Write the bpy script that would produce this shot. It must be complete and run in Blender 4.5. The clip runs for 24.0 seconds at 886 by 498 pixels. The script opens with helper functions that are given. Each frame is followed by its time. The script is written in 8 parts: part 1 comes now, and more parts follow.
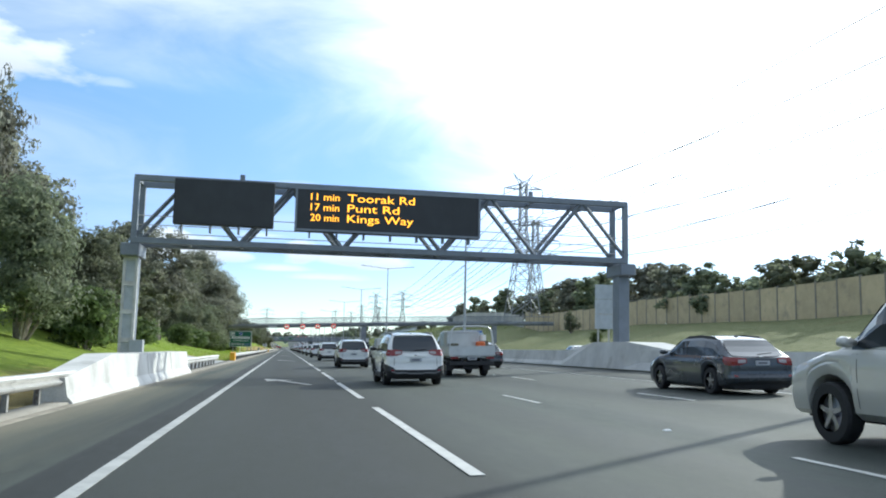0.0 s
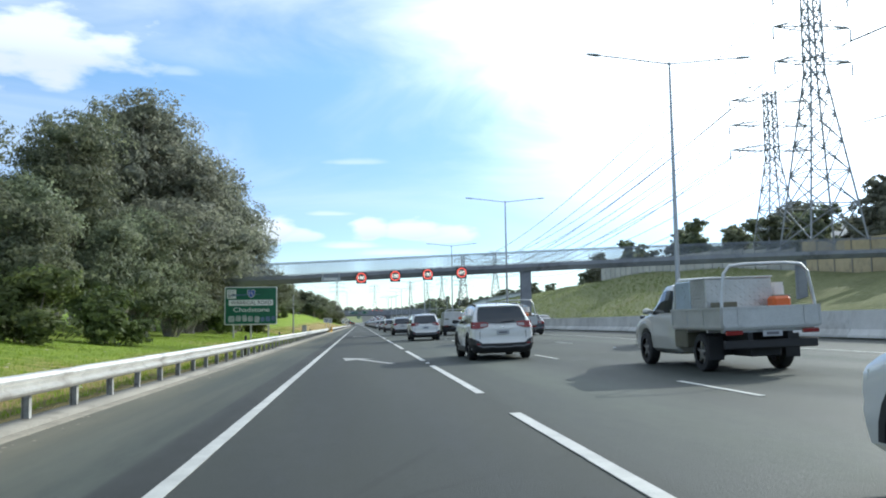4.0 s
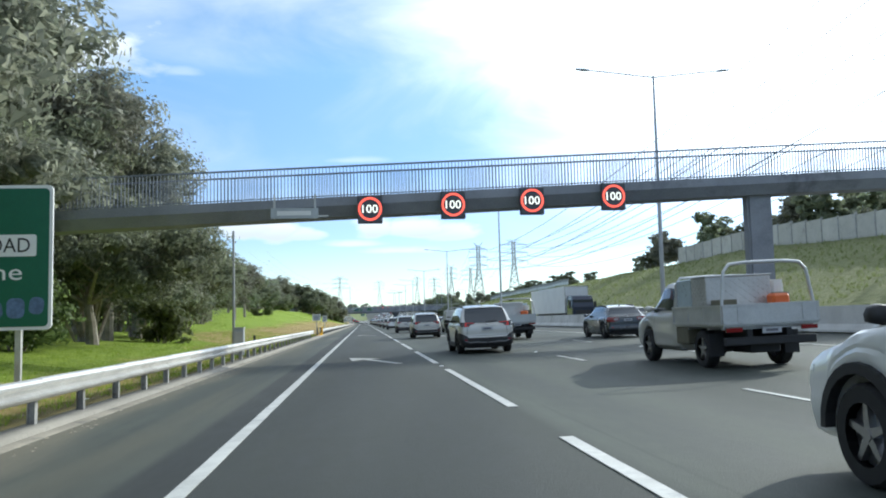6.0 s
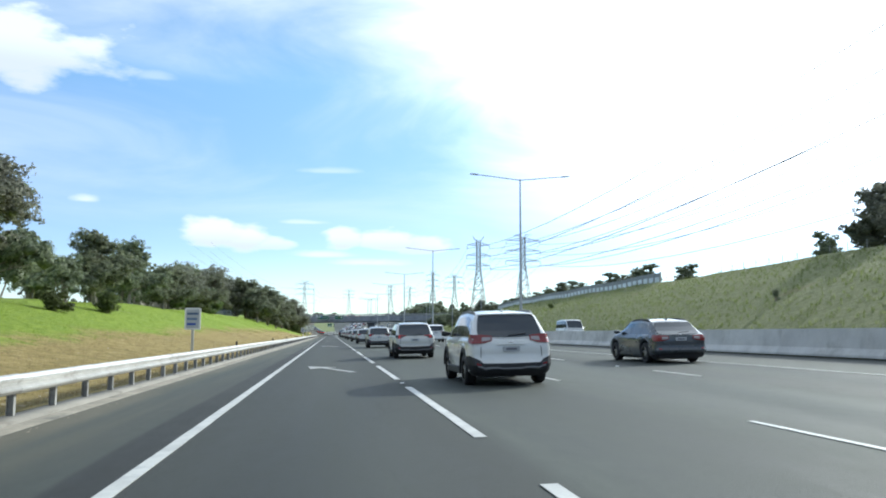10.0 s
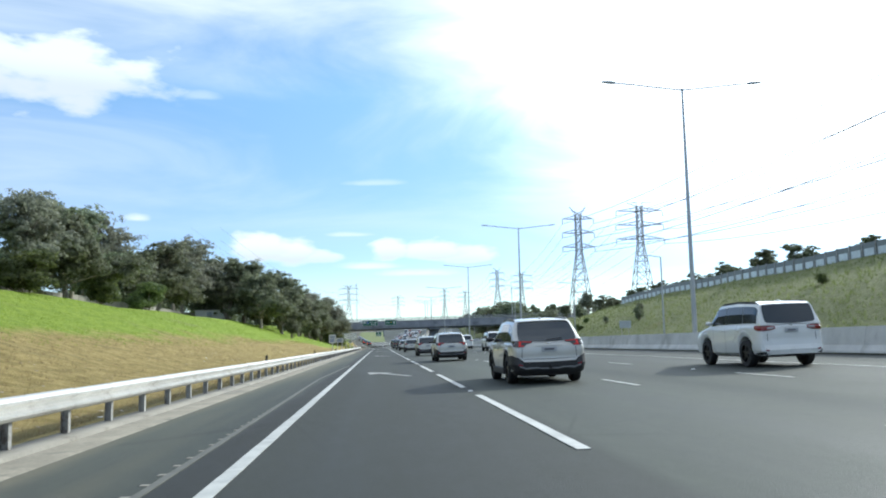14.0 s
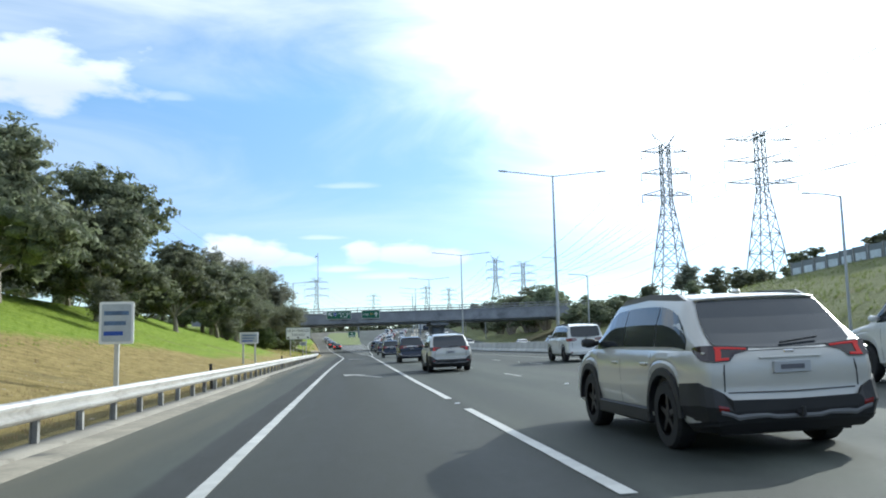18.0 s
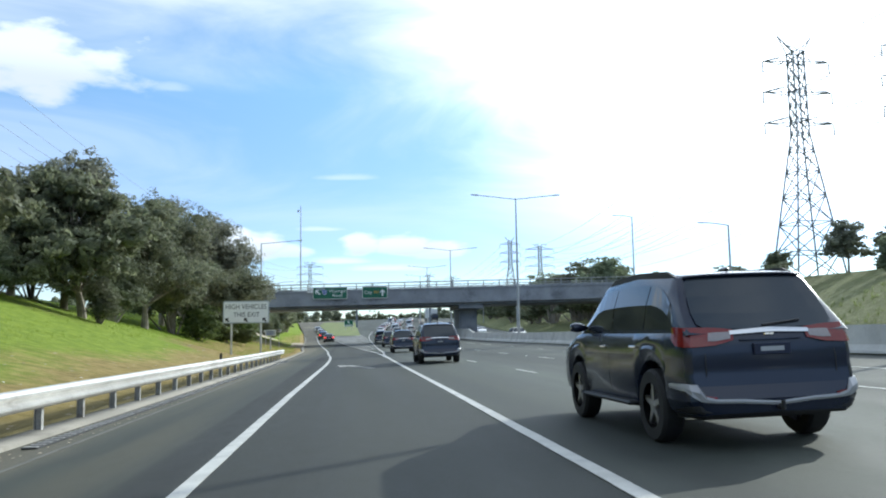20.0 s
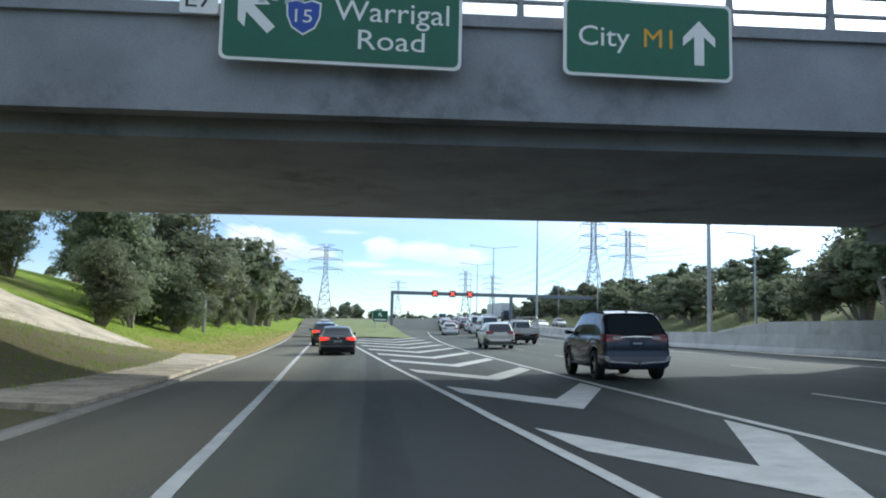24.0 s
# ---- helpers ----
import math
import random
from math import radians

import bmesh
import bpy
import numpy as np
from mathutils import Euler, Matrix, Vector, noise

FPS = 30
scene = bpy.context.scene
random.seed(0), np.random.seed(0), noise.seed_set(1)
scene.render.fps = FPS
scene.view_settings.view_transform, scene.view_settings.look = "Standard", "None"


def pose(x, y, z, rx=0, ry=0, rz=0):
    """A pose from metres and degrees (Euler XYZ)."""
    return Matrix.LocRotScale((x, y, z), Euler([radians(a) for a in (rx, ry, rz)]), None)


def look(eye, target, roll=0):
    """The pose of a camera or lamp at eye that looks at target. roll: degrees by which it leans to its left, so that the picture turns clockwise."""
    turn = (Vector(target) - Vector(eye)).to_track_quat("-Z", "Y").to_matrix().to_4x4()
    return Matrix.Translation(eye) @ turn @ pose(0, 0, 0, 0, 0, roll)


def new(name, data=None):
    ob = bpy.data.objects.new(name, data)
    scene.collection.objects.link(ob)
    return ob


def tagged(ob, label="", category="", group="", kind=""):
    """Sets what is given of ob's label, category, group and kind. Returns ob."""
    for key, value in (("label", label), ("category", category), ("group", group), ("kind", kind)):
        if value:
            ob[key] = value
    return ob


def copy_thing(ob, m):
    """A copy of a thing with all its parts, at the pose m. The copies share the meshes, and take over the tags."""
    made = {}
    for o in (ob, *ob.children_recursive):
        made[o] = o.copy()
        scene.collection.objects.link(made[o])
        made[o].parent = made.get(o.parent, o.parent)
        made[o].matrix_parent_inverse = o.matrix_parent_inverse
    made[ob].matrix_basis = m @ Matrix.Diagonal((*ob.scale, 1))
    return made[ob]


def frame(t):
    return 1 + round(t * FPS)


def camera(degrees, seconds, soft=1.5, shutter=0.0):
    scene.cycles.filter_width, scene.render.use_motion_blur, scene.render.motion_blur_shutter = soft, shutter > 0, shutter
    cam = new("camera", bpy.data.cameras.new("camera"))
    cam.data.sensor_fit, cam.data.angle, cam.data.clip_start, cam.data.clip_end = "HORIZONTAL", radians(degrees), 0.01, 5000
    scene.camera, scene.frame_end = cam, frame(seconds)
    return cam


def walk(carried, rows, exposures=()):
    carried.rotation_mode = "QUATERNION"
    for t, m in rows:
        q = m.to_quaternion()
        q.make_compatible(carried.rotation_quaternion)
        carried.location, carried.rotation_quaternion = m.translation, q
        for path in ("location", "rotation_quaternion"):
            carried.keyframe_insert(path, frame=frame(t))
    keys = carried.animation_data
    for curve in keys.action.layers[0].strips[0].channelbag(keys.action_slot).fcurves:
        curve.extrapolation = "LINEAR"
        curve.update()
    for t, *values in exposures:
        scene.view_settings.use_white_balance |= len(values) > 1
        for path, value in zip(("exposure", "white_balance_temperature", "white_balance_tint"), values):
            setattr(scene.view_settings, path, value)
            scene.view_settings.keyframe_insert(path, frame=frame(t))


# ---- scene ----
cam = camera(55.99, 24.0, soft=1.95)
PATH = [
    (0.0, -0.050, -0.000, 1.181, 97.004, -1.230, -10.646),
    (0.5, -0.185, 12.829, 1.188, 97.062, -0.034, -10.586),
    (1.0, -0.226, 25.747, 1.209, 96.870, 0.793, -10.505),
    (1.5, -0.200, 38.649, 1.215, 96.265, 1.078, -10.374),
    (2.0, -0.147, 51.502, 1.165, 95.844, 1.092, -10.461),
    (2.5, -0.125, 64.258, 1.216, 95.387, 1.343, -9.694),
    (4.5, -0.262, 114.706, 1.201, 94.937, 0.678, -5.301),
    (5.0, -0.302, 127.225, 1.263, 94.780, 0.655, -5.594),
    (5.5, -0.303, 139.773, 1.204, 94.909, 0.867, -5.553),
    (6.0, -0.268, 152.324, 1.253, 94.864, 1.375, -5.454),
    (6.5, -0.232, 164.650, 1.218, 95.054, 1.858, -5.576),
    (7.0, -0.177, 176.883, 1.205, 95.573, 0.582, -5.809),
    (7.5, -0.146, 189.049, 1.220, 95.389, -0.044, -6.285),
    (8.0, -0.113, 201.205, 1.210, 95.391, -0.196, -6.917),
    (8.5, -0.064, 213.409, 1.233, 95.529, -0.366, -7.388),
    (9.0, -0.012, 225.645, 1.196, 95.674, 0.071, -7.656),
    (9.5, 0.035, 237.905, 1.229, 95.841, -0.178, -7.975),
    (11.5, -0.103, 286.894, 1.227, 95.385, 0.251, -5.998),
    (12.0, -0.170, 299.101, 1.220, 95.146, 0.917, -11.613),
    (12.5, -0.180, 311.252, 1.212, 95.320, 0.314, -12.783),
    (13.0, -0.170, 323.338, 1.201, 95.386, 0.471, -7.563),
    (13.5, -0.242, 335.340, 1.193, 96.274, 1.151, -4.284),
    (14.0, -0.295, 347.298, 1.136, 96.441, 1.174, -4.379),
    (14.5, -0.323, 359.220, 1.217, 96.561, 1.334, -5.503),
    (15.0, -0.320, 371.152, 1.249, 97.069, 1.234, -6.216),
    (15.5, -0.250, 383.014, 1.239, 97.087, 1.700, -6.227),
    (16.0, -0.303, 394.945, 1.278, 96.692, 1.903, -6.165),
    (16.5, -0.320, 407.167, 1.198, 96.631, 2.025, -5.873),
    (17.0, -0.372, 419.746, 1.261, 96.650, 1.948, -5.897),
    (17.5, -0.370, 432.541, 1.202, 96.719, 1.251, -6.139),
    (19.5, -0.229, 483.797, 1.212, 96.111, 1.300, -6.358),
    (20.0, -0.225, 496.726, 1.212, 96.096, 0.949, -6.395),
    (20.5, -0.243, 509.779, 1.215, 96.030, 0.908, -6.326),
    (21.0, -0.247, 522.950, 1.219, 96.109, 0.918, -6.183),
    (21.5, -0.324, 536.214, 1.192, 96.304, 0.901, -5.924),
    (22.0, -0.426, 549.588, 1.207, 96.436, 0.834, -5.649),
    (22.5, -0.610, 563.066, 1.207, 96.474, 0.299, -5.456),
    (23.0, -0.950, 576.692, 1.217, 96.663, -0.942, -5.618),
    (23.5, -1.529, 590.485, 1.288, 96.408, -0.673, -5.244),
    (24.0, -2.222, 603.988, 1.435, 96.578, -1.350, -5.126),
]
walk(cam, [(t, pose(*p)) for t, *p in PATH], exposures=((0.0, 0.12, 6030, 1), (24.0, 0.12, 6030, 1)))

# ---- sun, sky and clouds ----
SUN_AZ, SUN_EL = 50.0, 25.0
SUN_DIR = Vector((math.sin(radians(SUN_AZ)) * math.cos(radians(SUN_EL)),
                  math.cos(radians(SUN_AZ)) * math.cos(radians(SUN_EL)), math.sin(radians(SUN_EL))))
sun = new("sun", bpy.data.lights.new("sun", "SUN"))
sun.data.energy, sun.data.angle, sun.data.color = 3.8, radians(0.6), (1.0, 0.94, 0.84)
sun.matrix_world = look(SUN_DIR * 100, (0, 0, 0))


def tree_of(owner):
    owner.use_nodes = True
    owner.node_tree.nodes.clear()
    return owner.node_tree


def node(nt, kind, ins=(), **props):
    n = nt.nodes.new(kind)
    for k, v in props.items():
        setattr(n, k, v)
    for k, v in dict(ins).items():
        if hasattr(v, "is_output") or isinstance(v, bpy.types.NodeSocket):
            nt.links.new(v, n.inputs[k])
        else:
            n.inputs[k].default_value = v
    return n


def math_node(nt, op, a, b=0.0, clamp=False):
    return node(nt, "ShaderNodeMath", {0: a, 1: b}, operation=op, use_clamp=clamp).outputs[0]


def ramp01(nt, v, lo, hi):
    return node(nt, "ShaderNodeMapRange", {0: v, 1: lo, 2: hi, 3: 0.0, 4: 1.0}, interpolation_type="SMOOTHSTEP").outputs[0]


world = bpy.data.worlds.new("sky")
scene.world = world
wt = tree_of(world)
sky = node(wt, "ShaderNodeTexSky", sky_type="NISHITA", sun_disc=False, sun_elevation=radians(SUN_EL),
           sun_rotation=radians(SUN_AZ), altitude=50.0, air_density=1.0, dust_density=0.15, ozone_density=4.0)
direction = node(wt, "ShaderNodeTexCoord").outputs["Generated"]
xyz = node(wt, "ShaderNodeSeparateXYZ", {0: direction})
az = math_node(wt, "MULTIPLY", math_node(wt, "ARCTAN2", xyz.outputs[0], xyz.outputs[1]), 57.2958)
el = math_node(wt, "MULTIPLY", math_node(wt, "ARCSINE", xyz.outputs[2]), 57.2958)
flat = node(wt, "ShaderNodeCombineXYZ", {0: math_node(wt, "MULTIPLY", az, 0.16), 1: math_node(wt, "MULTIPLY", el, 0.4), 2: 0.0}).outputs[0]
puff = node(wt, "ShaderNodeTexNoise", {"Vector": flat, "Scale": 1.7, "Detail": 6.0, "Roughness": 0.52}).outputs["Fac"]
streak_at = node(wt, "ShaderNodeCombineXYZ", {0: math_node(wt, "MULTIPLY", az, 0.03), 1: math_node(wt, "MULTIPLY", el, 0.11), 2: 3.0}).outputs[0]
streak = node(wt, "ShaderNodeTexNoise", {"Vector": streak_at, "Scale": 1.5, "Detail": 6.0, "Roughness": 0.55, "Distortion": 0.7}).outputs["Fac"]
cover = shade = None
# azimuth, elevation, half width, half height of each cumulus bank, in degrees
for ca, ce, rw, rh, dense in ((-20.8, 17.4, 6.6, 2.4, 1.0), (-12.0, 16.5, 1.3, 0.42, 0.36), (-0.3, 11.0, 2.2, 0.26, 0.40), (-7.9, 6.5, 2.3, 1.5, 1.0), (-6.0, 6.3, 2.4, 1.25, 1.0), (-4.2, 6.0, 1.8, 0.7, 0.8),
                       (-1.8, 7.5, 1.9, 0.25, 0.6), (0.9, 6.3, 1.6, 1.05, 0.95), (3.6, 6.2, 2.3, 1.1, 0.95), (6.0, 5.9, 2.8, 0.8, 0.8), (-0.5, 5.3, 2.3, 0.3, 0.8), (2.4, 4.8, 2.6, 0.34, 0.8),
                       (-15.8, 8.4, 1.05, 0.4, 0.85), (-40.0, 12.0, 9.0, 2.5, 0.9), (-65.0, 20.0, 12.0, 3.0, 0.9),
                       # unseen banks behind the camera, added to brighten the sides that face it
                       (-105.0, 24.0, 22.0, 9.0, 0.9), (-150.0, 34.0, 26.0, 12.0, 0.9), (170.0, 26.0, 30.0, 11.0, 0.9), (125.0, 30.0, 22.0, 9.0, 0.9)):
    dx = math_node(wt, "DIVIDE", math_node(wt, "SUBTRACT", az, ca), rw)
    dy = math_node(wt, "DIVIDE", math_node(wt, "SUBTRACT", el, ce), rh)
    # flat below, heaped above
    under = ramp01(wt, dy, 0.35, -0.45)
    dy = math_node(wt, "MAXIMUM", dy, math_node(wt, "MULTIPLY", dy, -1.7 if rw < 5 else -1.0))
    r2 = math_node(wt, "ADD", math_node(wt, "MULTIPLY", dx, dx), math_node(wt, "MULTIPLY", dy, dy))
    r = math_node(wt, "ADD", math_node(wt, "SQRT", r2), math_node(wt, "MULTIPLY", math_node(wt, "SUBTRACT", 0.5, puff), 2.3 if rw > 5 else 1.9))
    c = math_node(wt, "MULTIPLY", ramp01(wt, r, *((1.25, 0.45) if rw > 5 else (1.12, 0.62) if rh > 0.5 else (1.35, 0.1))), dense)
    under = math_node(wt, "MULTIPLY", under, c if rh > 0.6 else 0.0)
    cover = c if cover is None else math_node(wt, "MAXIMUM", cover, c)
    shade = under if shade is None else math_node(wt, "MAXIMUM", shade, under)
aim = node(wt, "ShaderNodeVectorMath", {0: direction, 1: SUN_DIR}, operation="DOT_PRODUCT").outputs["Value"]
glow = ramp01(wt, aim, 0.68, 0.985)
high = math_node(wt, "MULTIPLY", ramp01(wt, el, 13.0, 22.0), 0.17)
veil = math_node(wt, "MULTIPLY", ramp01(wt, math_node(wt, "ADD", math_node(wt, "ADD", streak, high), math_node(wt, "MULTIPLY", glow, 0.50)), 0.33, 0.97), ramp01(wt, el, 3.0, 14.0))
low = math_node(wt, "MULTIPLY", ramp01(wt, el, 6.0, 0.0), 0.5)
white = math_node(wt, "MAXIMUM", math_node(wt, "MULTIPLY", veil, 0.85), math_node(wt, "MULTIPLY", cover, 0.92))
white = math_node(wt, "MAXIMUM", white, low)
bright = math_node(wt, "ADD", 7.6, math_node(wt, "MULTIPLY", glow, 18.5))
bright = math_node(wt, "MULTIPLY", bright, math_node(wt, "SUBTRACT", 1.0, math_node(wt, "MULTIPLY", shade, 0.2)))
cloud = node(wt, "ShaderNodeCombineXYZ", {0: math_node(wt, "MULTIPLY", bright, 0.98), 1: bright, 2: math_node(wt, "MULTIPLY", bright, 1.09)}).outputs[0]
blue = node(wt, "ShaderNodeHueSaturation", {"Color": sky.outputs[0], "Value": node(wt, "ShaderNodeMapRange", {0: el, 1: 4.0, 2: 17.0, 3: 1.2, 4: 1.27}).outputs[0],
           "Hue": node(wt, "ShaderNodeMapRange", {0: el, 1: 4.0, 2: 17.0, 3: 0.535, 4: 0.498}).outputs[0],
           "Saturation": node(wt, "ShaderNodeMapRange", {0: el, 1: 4.0, 2: 17.0, 3: 1.08, 4: 0.95}).outputs[0]}).outputs[0]
mixed = node(wt, "ShaderNodeMix", {0: white, 6: blue, 7: cloud}, data_type="RGBA").outputs[2]
back = node(wt, "ShaderNodeBackground", {0: mixed, 1: 0.14})
out = node(wt, "ShaderNodeOutputWorld", {0: back.outputs[0]})
scene.view_settings.exposure = 0.0

# ---- materials ----
def material(name, colour, rough=0.6, metal=0.0, vary=0.25, scale=3.0, fine=40.0, bump=0.15, stains=None, emit=0.0, coat=0.0, spread=0.0):
    m = bpy.data.materials.new(name)
    nt = tree_of(m)
    at = node(nt, "ShaderNodeTexCoord").outputs["Object"]
    if spread:
        shift = math_node(nt, "MULTIPLY", node(nt, "ShaderNodeObjectInfo").outputs["Random"], 37.0)
        at = node(nt, "ShaderNodeVectorMath", {0: at, 1: node(nt, "ShaderNodeCombineXYZ", {0: shift, 1: shift, 2: shift}).outputs[0]}, operation="ADD").outputs[0]
    big = node(nt, "ShaderNodeTexNoise", {"Vector": at, "Scale": scale, "Detail": 5.0, "Roughness": 0.6}).outputs["Fac"]
    small = node(nt, "ShaderNodeTexNoise", {"Vector": at, "Scale": fine, "Detail": 4.0, "Roughness": 0.6}).outputs["Fac"]
    both = math_node(nt, "ADD", math_node(nt, "MULTIPLY", big, 0.6), math_node(nt, "MULTIPLY", small, 0.4))
    fac = ramp01(nt, both, 0.3, 0.7)
    dark = [c * (1 - vary) for c in colour] + [1]
    lite = [min(1, c * (1 + vary)) for c in colour] + [1]
    col = node(nt, "ShaderNodeMix", {0: fac, 6: dark, 7: lite}, data_type="RGBA").outputs[2]
    if stains:
        patch = node(nt, "ShaderNodeTexNoise", {"Vector": at, "Scale": stains[1], "Detail": 6.0, "Roughness": 0.7}).outputs["Fac"]
        col = node(nt, "ShaderNodeMix", {0: ramp01(nt, patch, 0.52, 0.72), 6: col, 7: (*stains[0], 1)}, data_type="RGBA").outputs[2]
    if spread:
        hsv = node(nt, "ShaderNodeHueSaturation", {"Color": col, "Value": node(nt, "ShaderNodeMapRange", {0: node(nt, "ShaderNodeObjectInfo").outputs["Random"], 3: 1 - spread, 4: 1 + spread}).outputs[0]})
        col = hsv.outputs[0]
    b = node(nt, "ShaderNodeBsdfPrincipled", {"Base Color": col, "Metallic": metal, "Coat Weight": coat, "Coat Roughness": 0.08})
    nt.links.new(node(nt, "ShaderNodeMapRange", {0: small, 3: max(0.03, rough - 0.08), 4: min(1.0, rough + 0.08)}).outputs[0], b.inputs["Roughness"])
    if bump:
        nt.links.new(node(nt, "ShaderNodeBump", {"Height": both, "Strength": bump, "Distance": 0.02}).outputs[0], b.inputs["Normal"])
    if emit:
        b.inputs["Emission Color"].default_value = (*colour, 1)
        b.inputs["Emission Strength"].default_value = emit
    node(nt, "ShaderNodeOutputMaterial", {0: b.outputs[0]})
    return m


def asphalt_material():
    m = bpy.data.materials.new("asphalt")
    nt = tree_of(m)
    at = node(nt, "ShaderNodeTexCoord").outputs["Object"]
    long = node(nt, "ShaderNodeMapping", {0: at, 3: (1.0, 0.03, 1.0)}).outputs[0]
    lanes = node(nt, "ShaderNodeTexNoise", {"Vector": long, "Scale": 1.1, "Detail": 4.0, "Roughness": 0.55}).outputs["Fac"]
    blot = node(nt, "ShaderNodeTexNoise", {"Vector": node(nt, "ShaderNodeMapping", {0: at, 3: (1.0, 0.25, 1.0)}).outputs[0], "Scale": 0.35, "Detail": 6.0, "Roughness": 0.65}).outputs["Fac"]
    grain = node(nt, "ShaderNodeTexNoise", {"Vector": at, "Scale": 55.0, "Detail": 3.0, "Roughness": 0.7}).outputs["Fac"]
    stone = node(nt, "ShaderNodeTexVoronoi", {"Vector": at, "Scale": 80.0}).outputs["Distance"]
    # wheel paths, twice in each lane of 3.5 m
    x = node(nt, "ShaderNodeSeparateXYZ", {0: at}).outputs[0]
    track = math_node(nt, "COSINE", math_node(nt, "MULTIPLY", math_node(nt, "ADD", x, 0.875), 3.5904))
    f = math_node(nt, "ADD", math_node(nt, "MULTIPLY", lanes, 0.55), math_node(nt, "MULTIPLY", blot, 0.45))
    f = math_node(nt, "ADD", f, math_node(nt, "MULTIPLY", track, -0.05))
    f = math_node(nt, "ADD", f, math_node(nt, "MULTIPLY", math_node(nt, "SUBTRACT", grain, 0.5), 0.6))
    mottle = node(nt, "ShaderNodeTexNoise", {"Vector": node(nt, "ShaderNodeMapping", {0: at, 3: (1.0, 0.3, 1.0)}).outputs[0], "Scale": 5.0, "Detail": 5.0, "Roughness": 0.7}).outputs["Fac"]
    f = math_node(nt, "ADD", f, math_node(nt, "MULTIPLY", math_node(nt, "SUBTRACT", mottle, 0.5), 0.5))
    ramp = node(nt, "ShaderNodeValToRGB", {0: f})
    ramp.color_ramp.elements[0].position, ramp.color_ramp.elements[0].color = 0.30, (0.031, 0.037, 0.031, 1)
    ramp.color_ramp.elements[1].position, ramp.color_ramp.elements[1].color = 0.72, (0.089, 0.100, 0.084, 1)
    # dust lies on the shoulder; sealed cracks and patches cross the lanes
    dust = math_node(nt, "MULTIPLY", ramp01(nt, math_node(nt, "ADD", x, math_node(nt, "MULTIPLY", math_node(nt, "SUBTRACT", blot, 0.5), 2.8)), -2.0, -3.2), 0.9)
    col = node(nt, "ShaderNodeMix", {0: math_node(nt, "MULTIPLY", dust, ramp01(nt, lanes, 0.3, 0.7)), 6: ramp.outputs[0], 7: (0.108, 0.103, 0.074, 1)}, data_type="RGBA").outputs[2]
    gutter = math_node(nt, "MULTIPLY", ramp01(nt, math_node(nt, "ADD", x, math_node(nt, "MULTIPLY", math_node(nt, "SUBTRACT", blot, 0.5), 1.9)), -3.45, -4.2), math_node(nt, "ADD", 0.25, math_node(nt, "MULTIPLY", ramp01(nt, grain, 0.35, 0.65), 0.5)))
    col = node(nt, "ShaderNodeMix", {0: gutter, 6: col, 7: (0.20, 0.175, 0.122, 1)}, data_type="RGBA").outputs[2]
    # the left lane was resurfaced in a darker mix, its seams wander a little
    wander = math_node(nt, "ADD", x, math_node(nt, "MULTIPLY", math_node(nt, "SUBTRACT", lanes, 0.5), 0.5))
    lane = math_node(nt, "MULTIPLY", ramp01(nt, wander, -2.35, -2.12), ramp01(nt, wander, 2.1, 1.75))
    col = node(nt, "ShaderNodeMix", {0: math_node(nt, "MULTIPLY", lane, math_node(nt, "ADD", 0.55, math_node(nt, "MULTIPLY", ramp01(nt, grain, 0.3, 0.7), 0.3))), 6: col, 7: (0.032, 0.035, 0.032, 1)}, data_type="RGBA").outputs[2]
    tar = math_node(nt, "MULTIPLY", ramp01(nt, wander, -2.32, -2.22), ramp01(nt, x, -1.74, -1.82))
    col = node(nt, "ShaderNodeMix", {0: math_node(nt, "MULTIPLY", tar, math_node(nt, "ADD", 0.35, math_node(nt, "MULTIPLY", ramp01(nt, blot, 0.35, 0.6), 0.4))), 6: col, 7: (0.024, 0.026, 0.026, 1)}, data_type="RGBA").outputs[2]
    seal = node(nt, "ShaderNodeTexVoronoi", {"Vector": node(nt, "ShaderNodeMapping", {0: at, 3: (0.16, 0.045, 1.0)}).outputs[0], "Scale": 1.0}, feature="DISTANCE_TO_EDGE").outputs["Distance"]
    crack = math_node(nt, "MULTIPLY", ramp01(nt, seal, 0.004, 0.001), ramp01(nt, blot, 0.5, 0.62))
    col = node(nt, "ShaderNodeMix", {0: math_node(nt, "MULTIPLY", crack, 0.3), 6: col, 7: (0.018, 0.018, 0.018, 1)}, data_type="RGBA").outputs[2]
    tone = node(nt, "ShaderNodeTexNoise", {"Vector": node(nt, "ShaderNodeMapping", {0: at, 3: (0.29, 0.006, 1.0)}).outputs[0], "Scale": 1.0, "Detail": 2.0}).outputs["Fac"]
    col = node(nt, "ShaderNodeHueSaturation", {"Color": col, "Value": node(nt, "ShaderNodeMapRange", {0: math_node(nt, "SUBTRACT", tone, math_node(nt, "MULTIPLY", ramp01(nt, node(nt, "ShaderNodeSeparateXYZ", {0: at}).outputs[1], 338.0, 342.0), 0.05)), 1: 0.35, 2: 0.65, 3: 0.66, 4: 1.12}).outputs[0]}).outputs[0]
    b = node(nt, "ShaderNodeBsdfPrincipled", {"Base Color": col, "Specular IOR Level": 0.3})
    nt.links.new(node(nt, "ShaderNodeMapRange", {0: f, 1: 0.25, 2: 0.75, 3: 0.68, 4: 0.9}).outputs[0], b.inputs["Roughness"])
    nt.links.new(node(nt, "ShaderNodeBump", {"Height": math_node(nt, "ADD", grain, math_node(nt, "MULTIPLY", stone, 0.6)), "Strength": 0.5, "Distance": 0.008}).outputs[0], b.inputs["Normal"])
    node(nt, "ShaderNodeOutputMaterial", {0: b.outputs[0]})
    return m


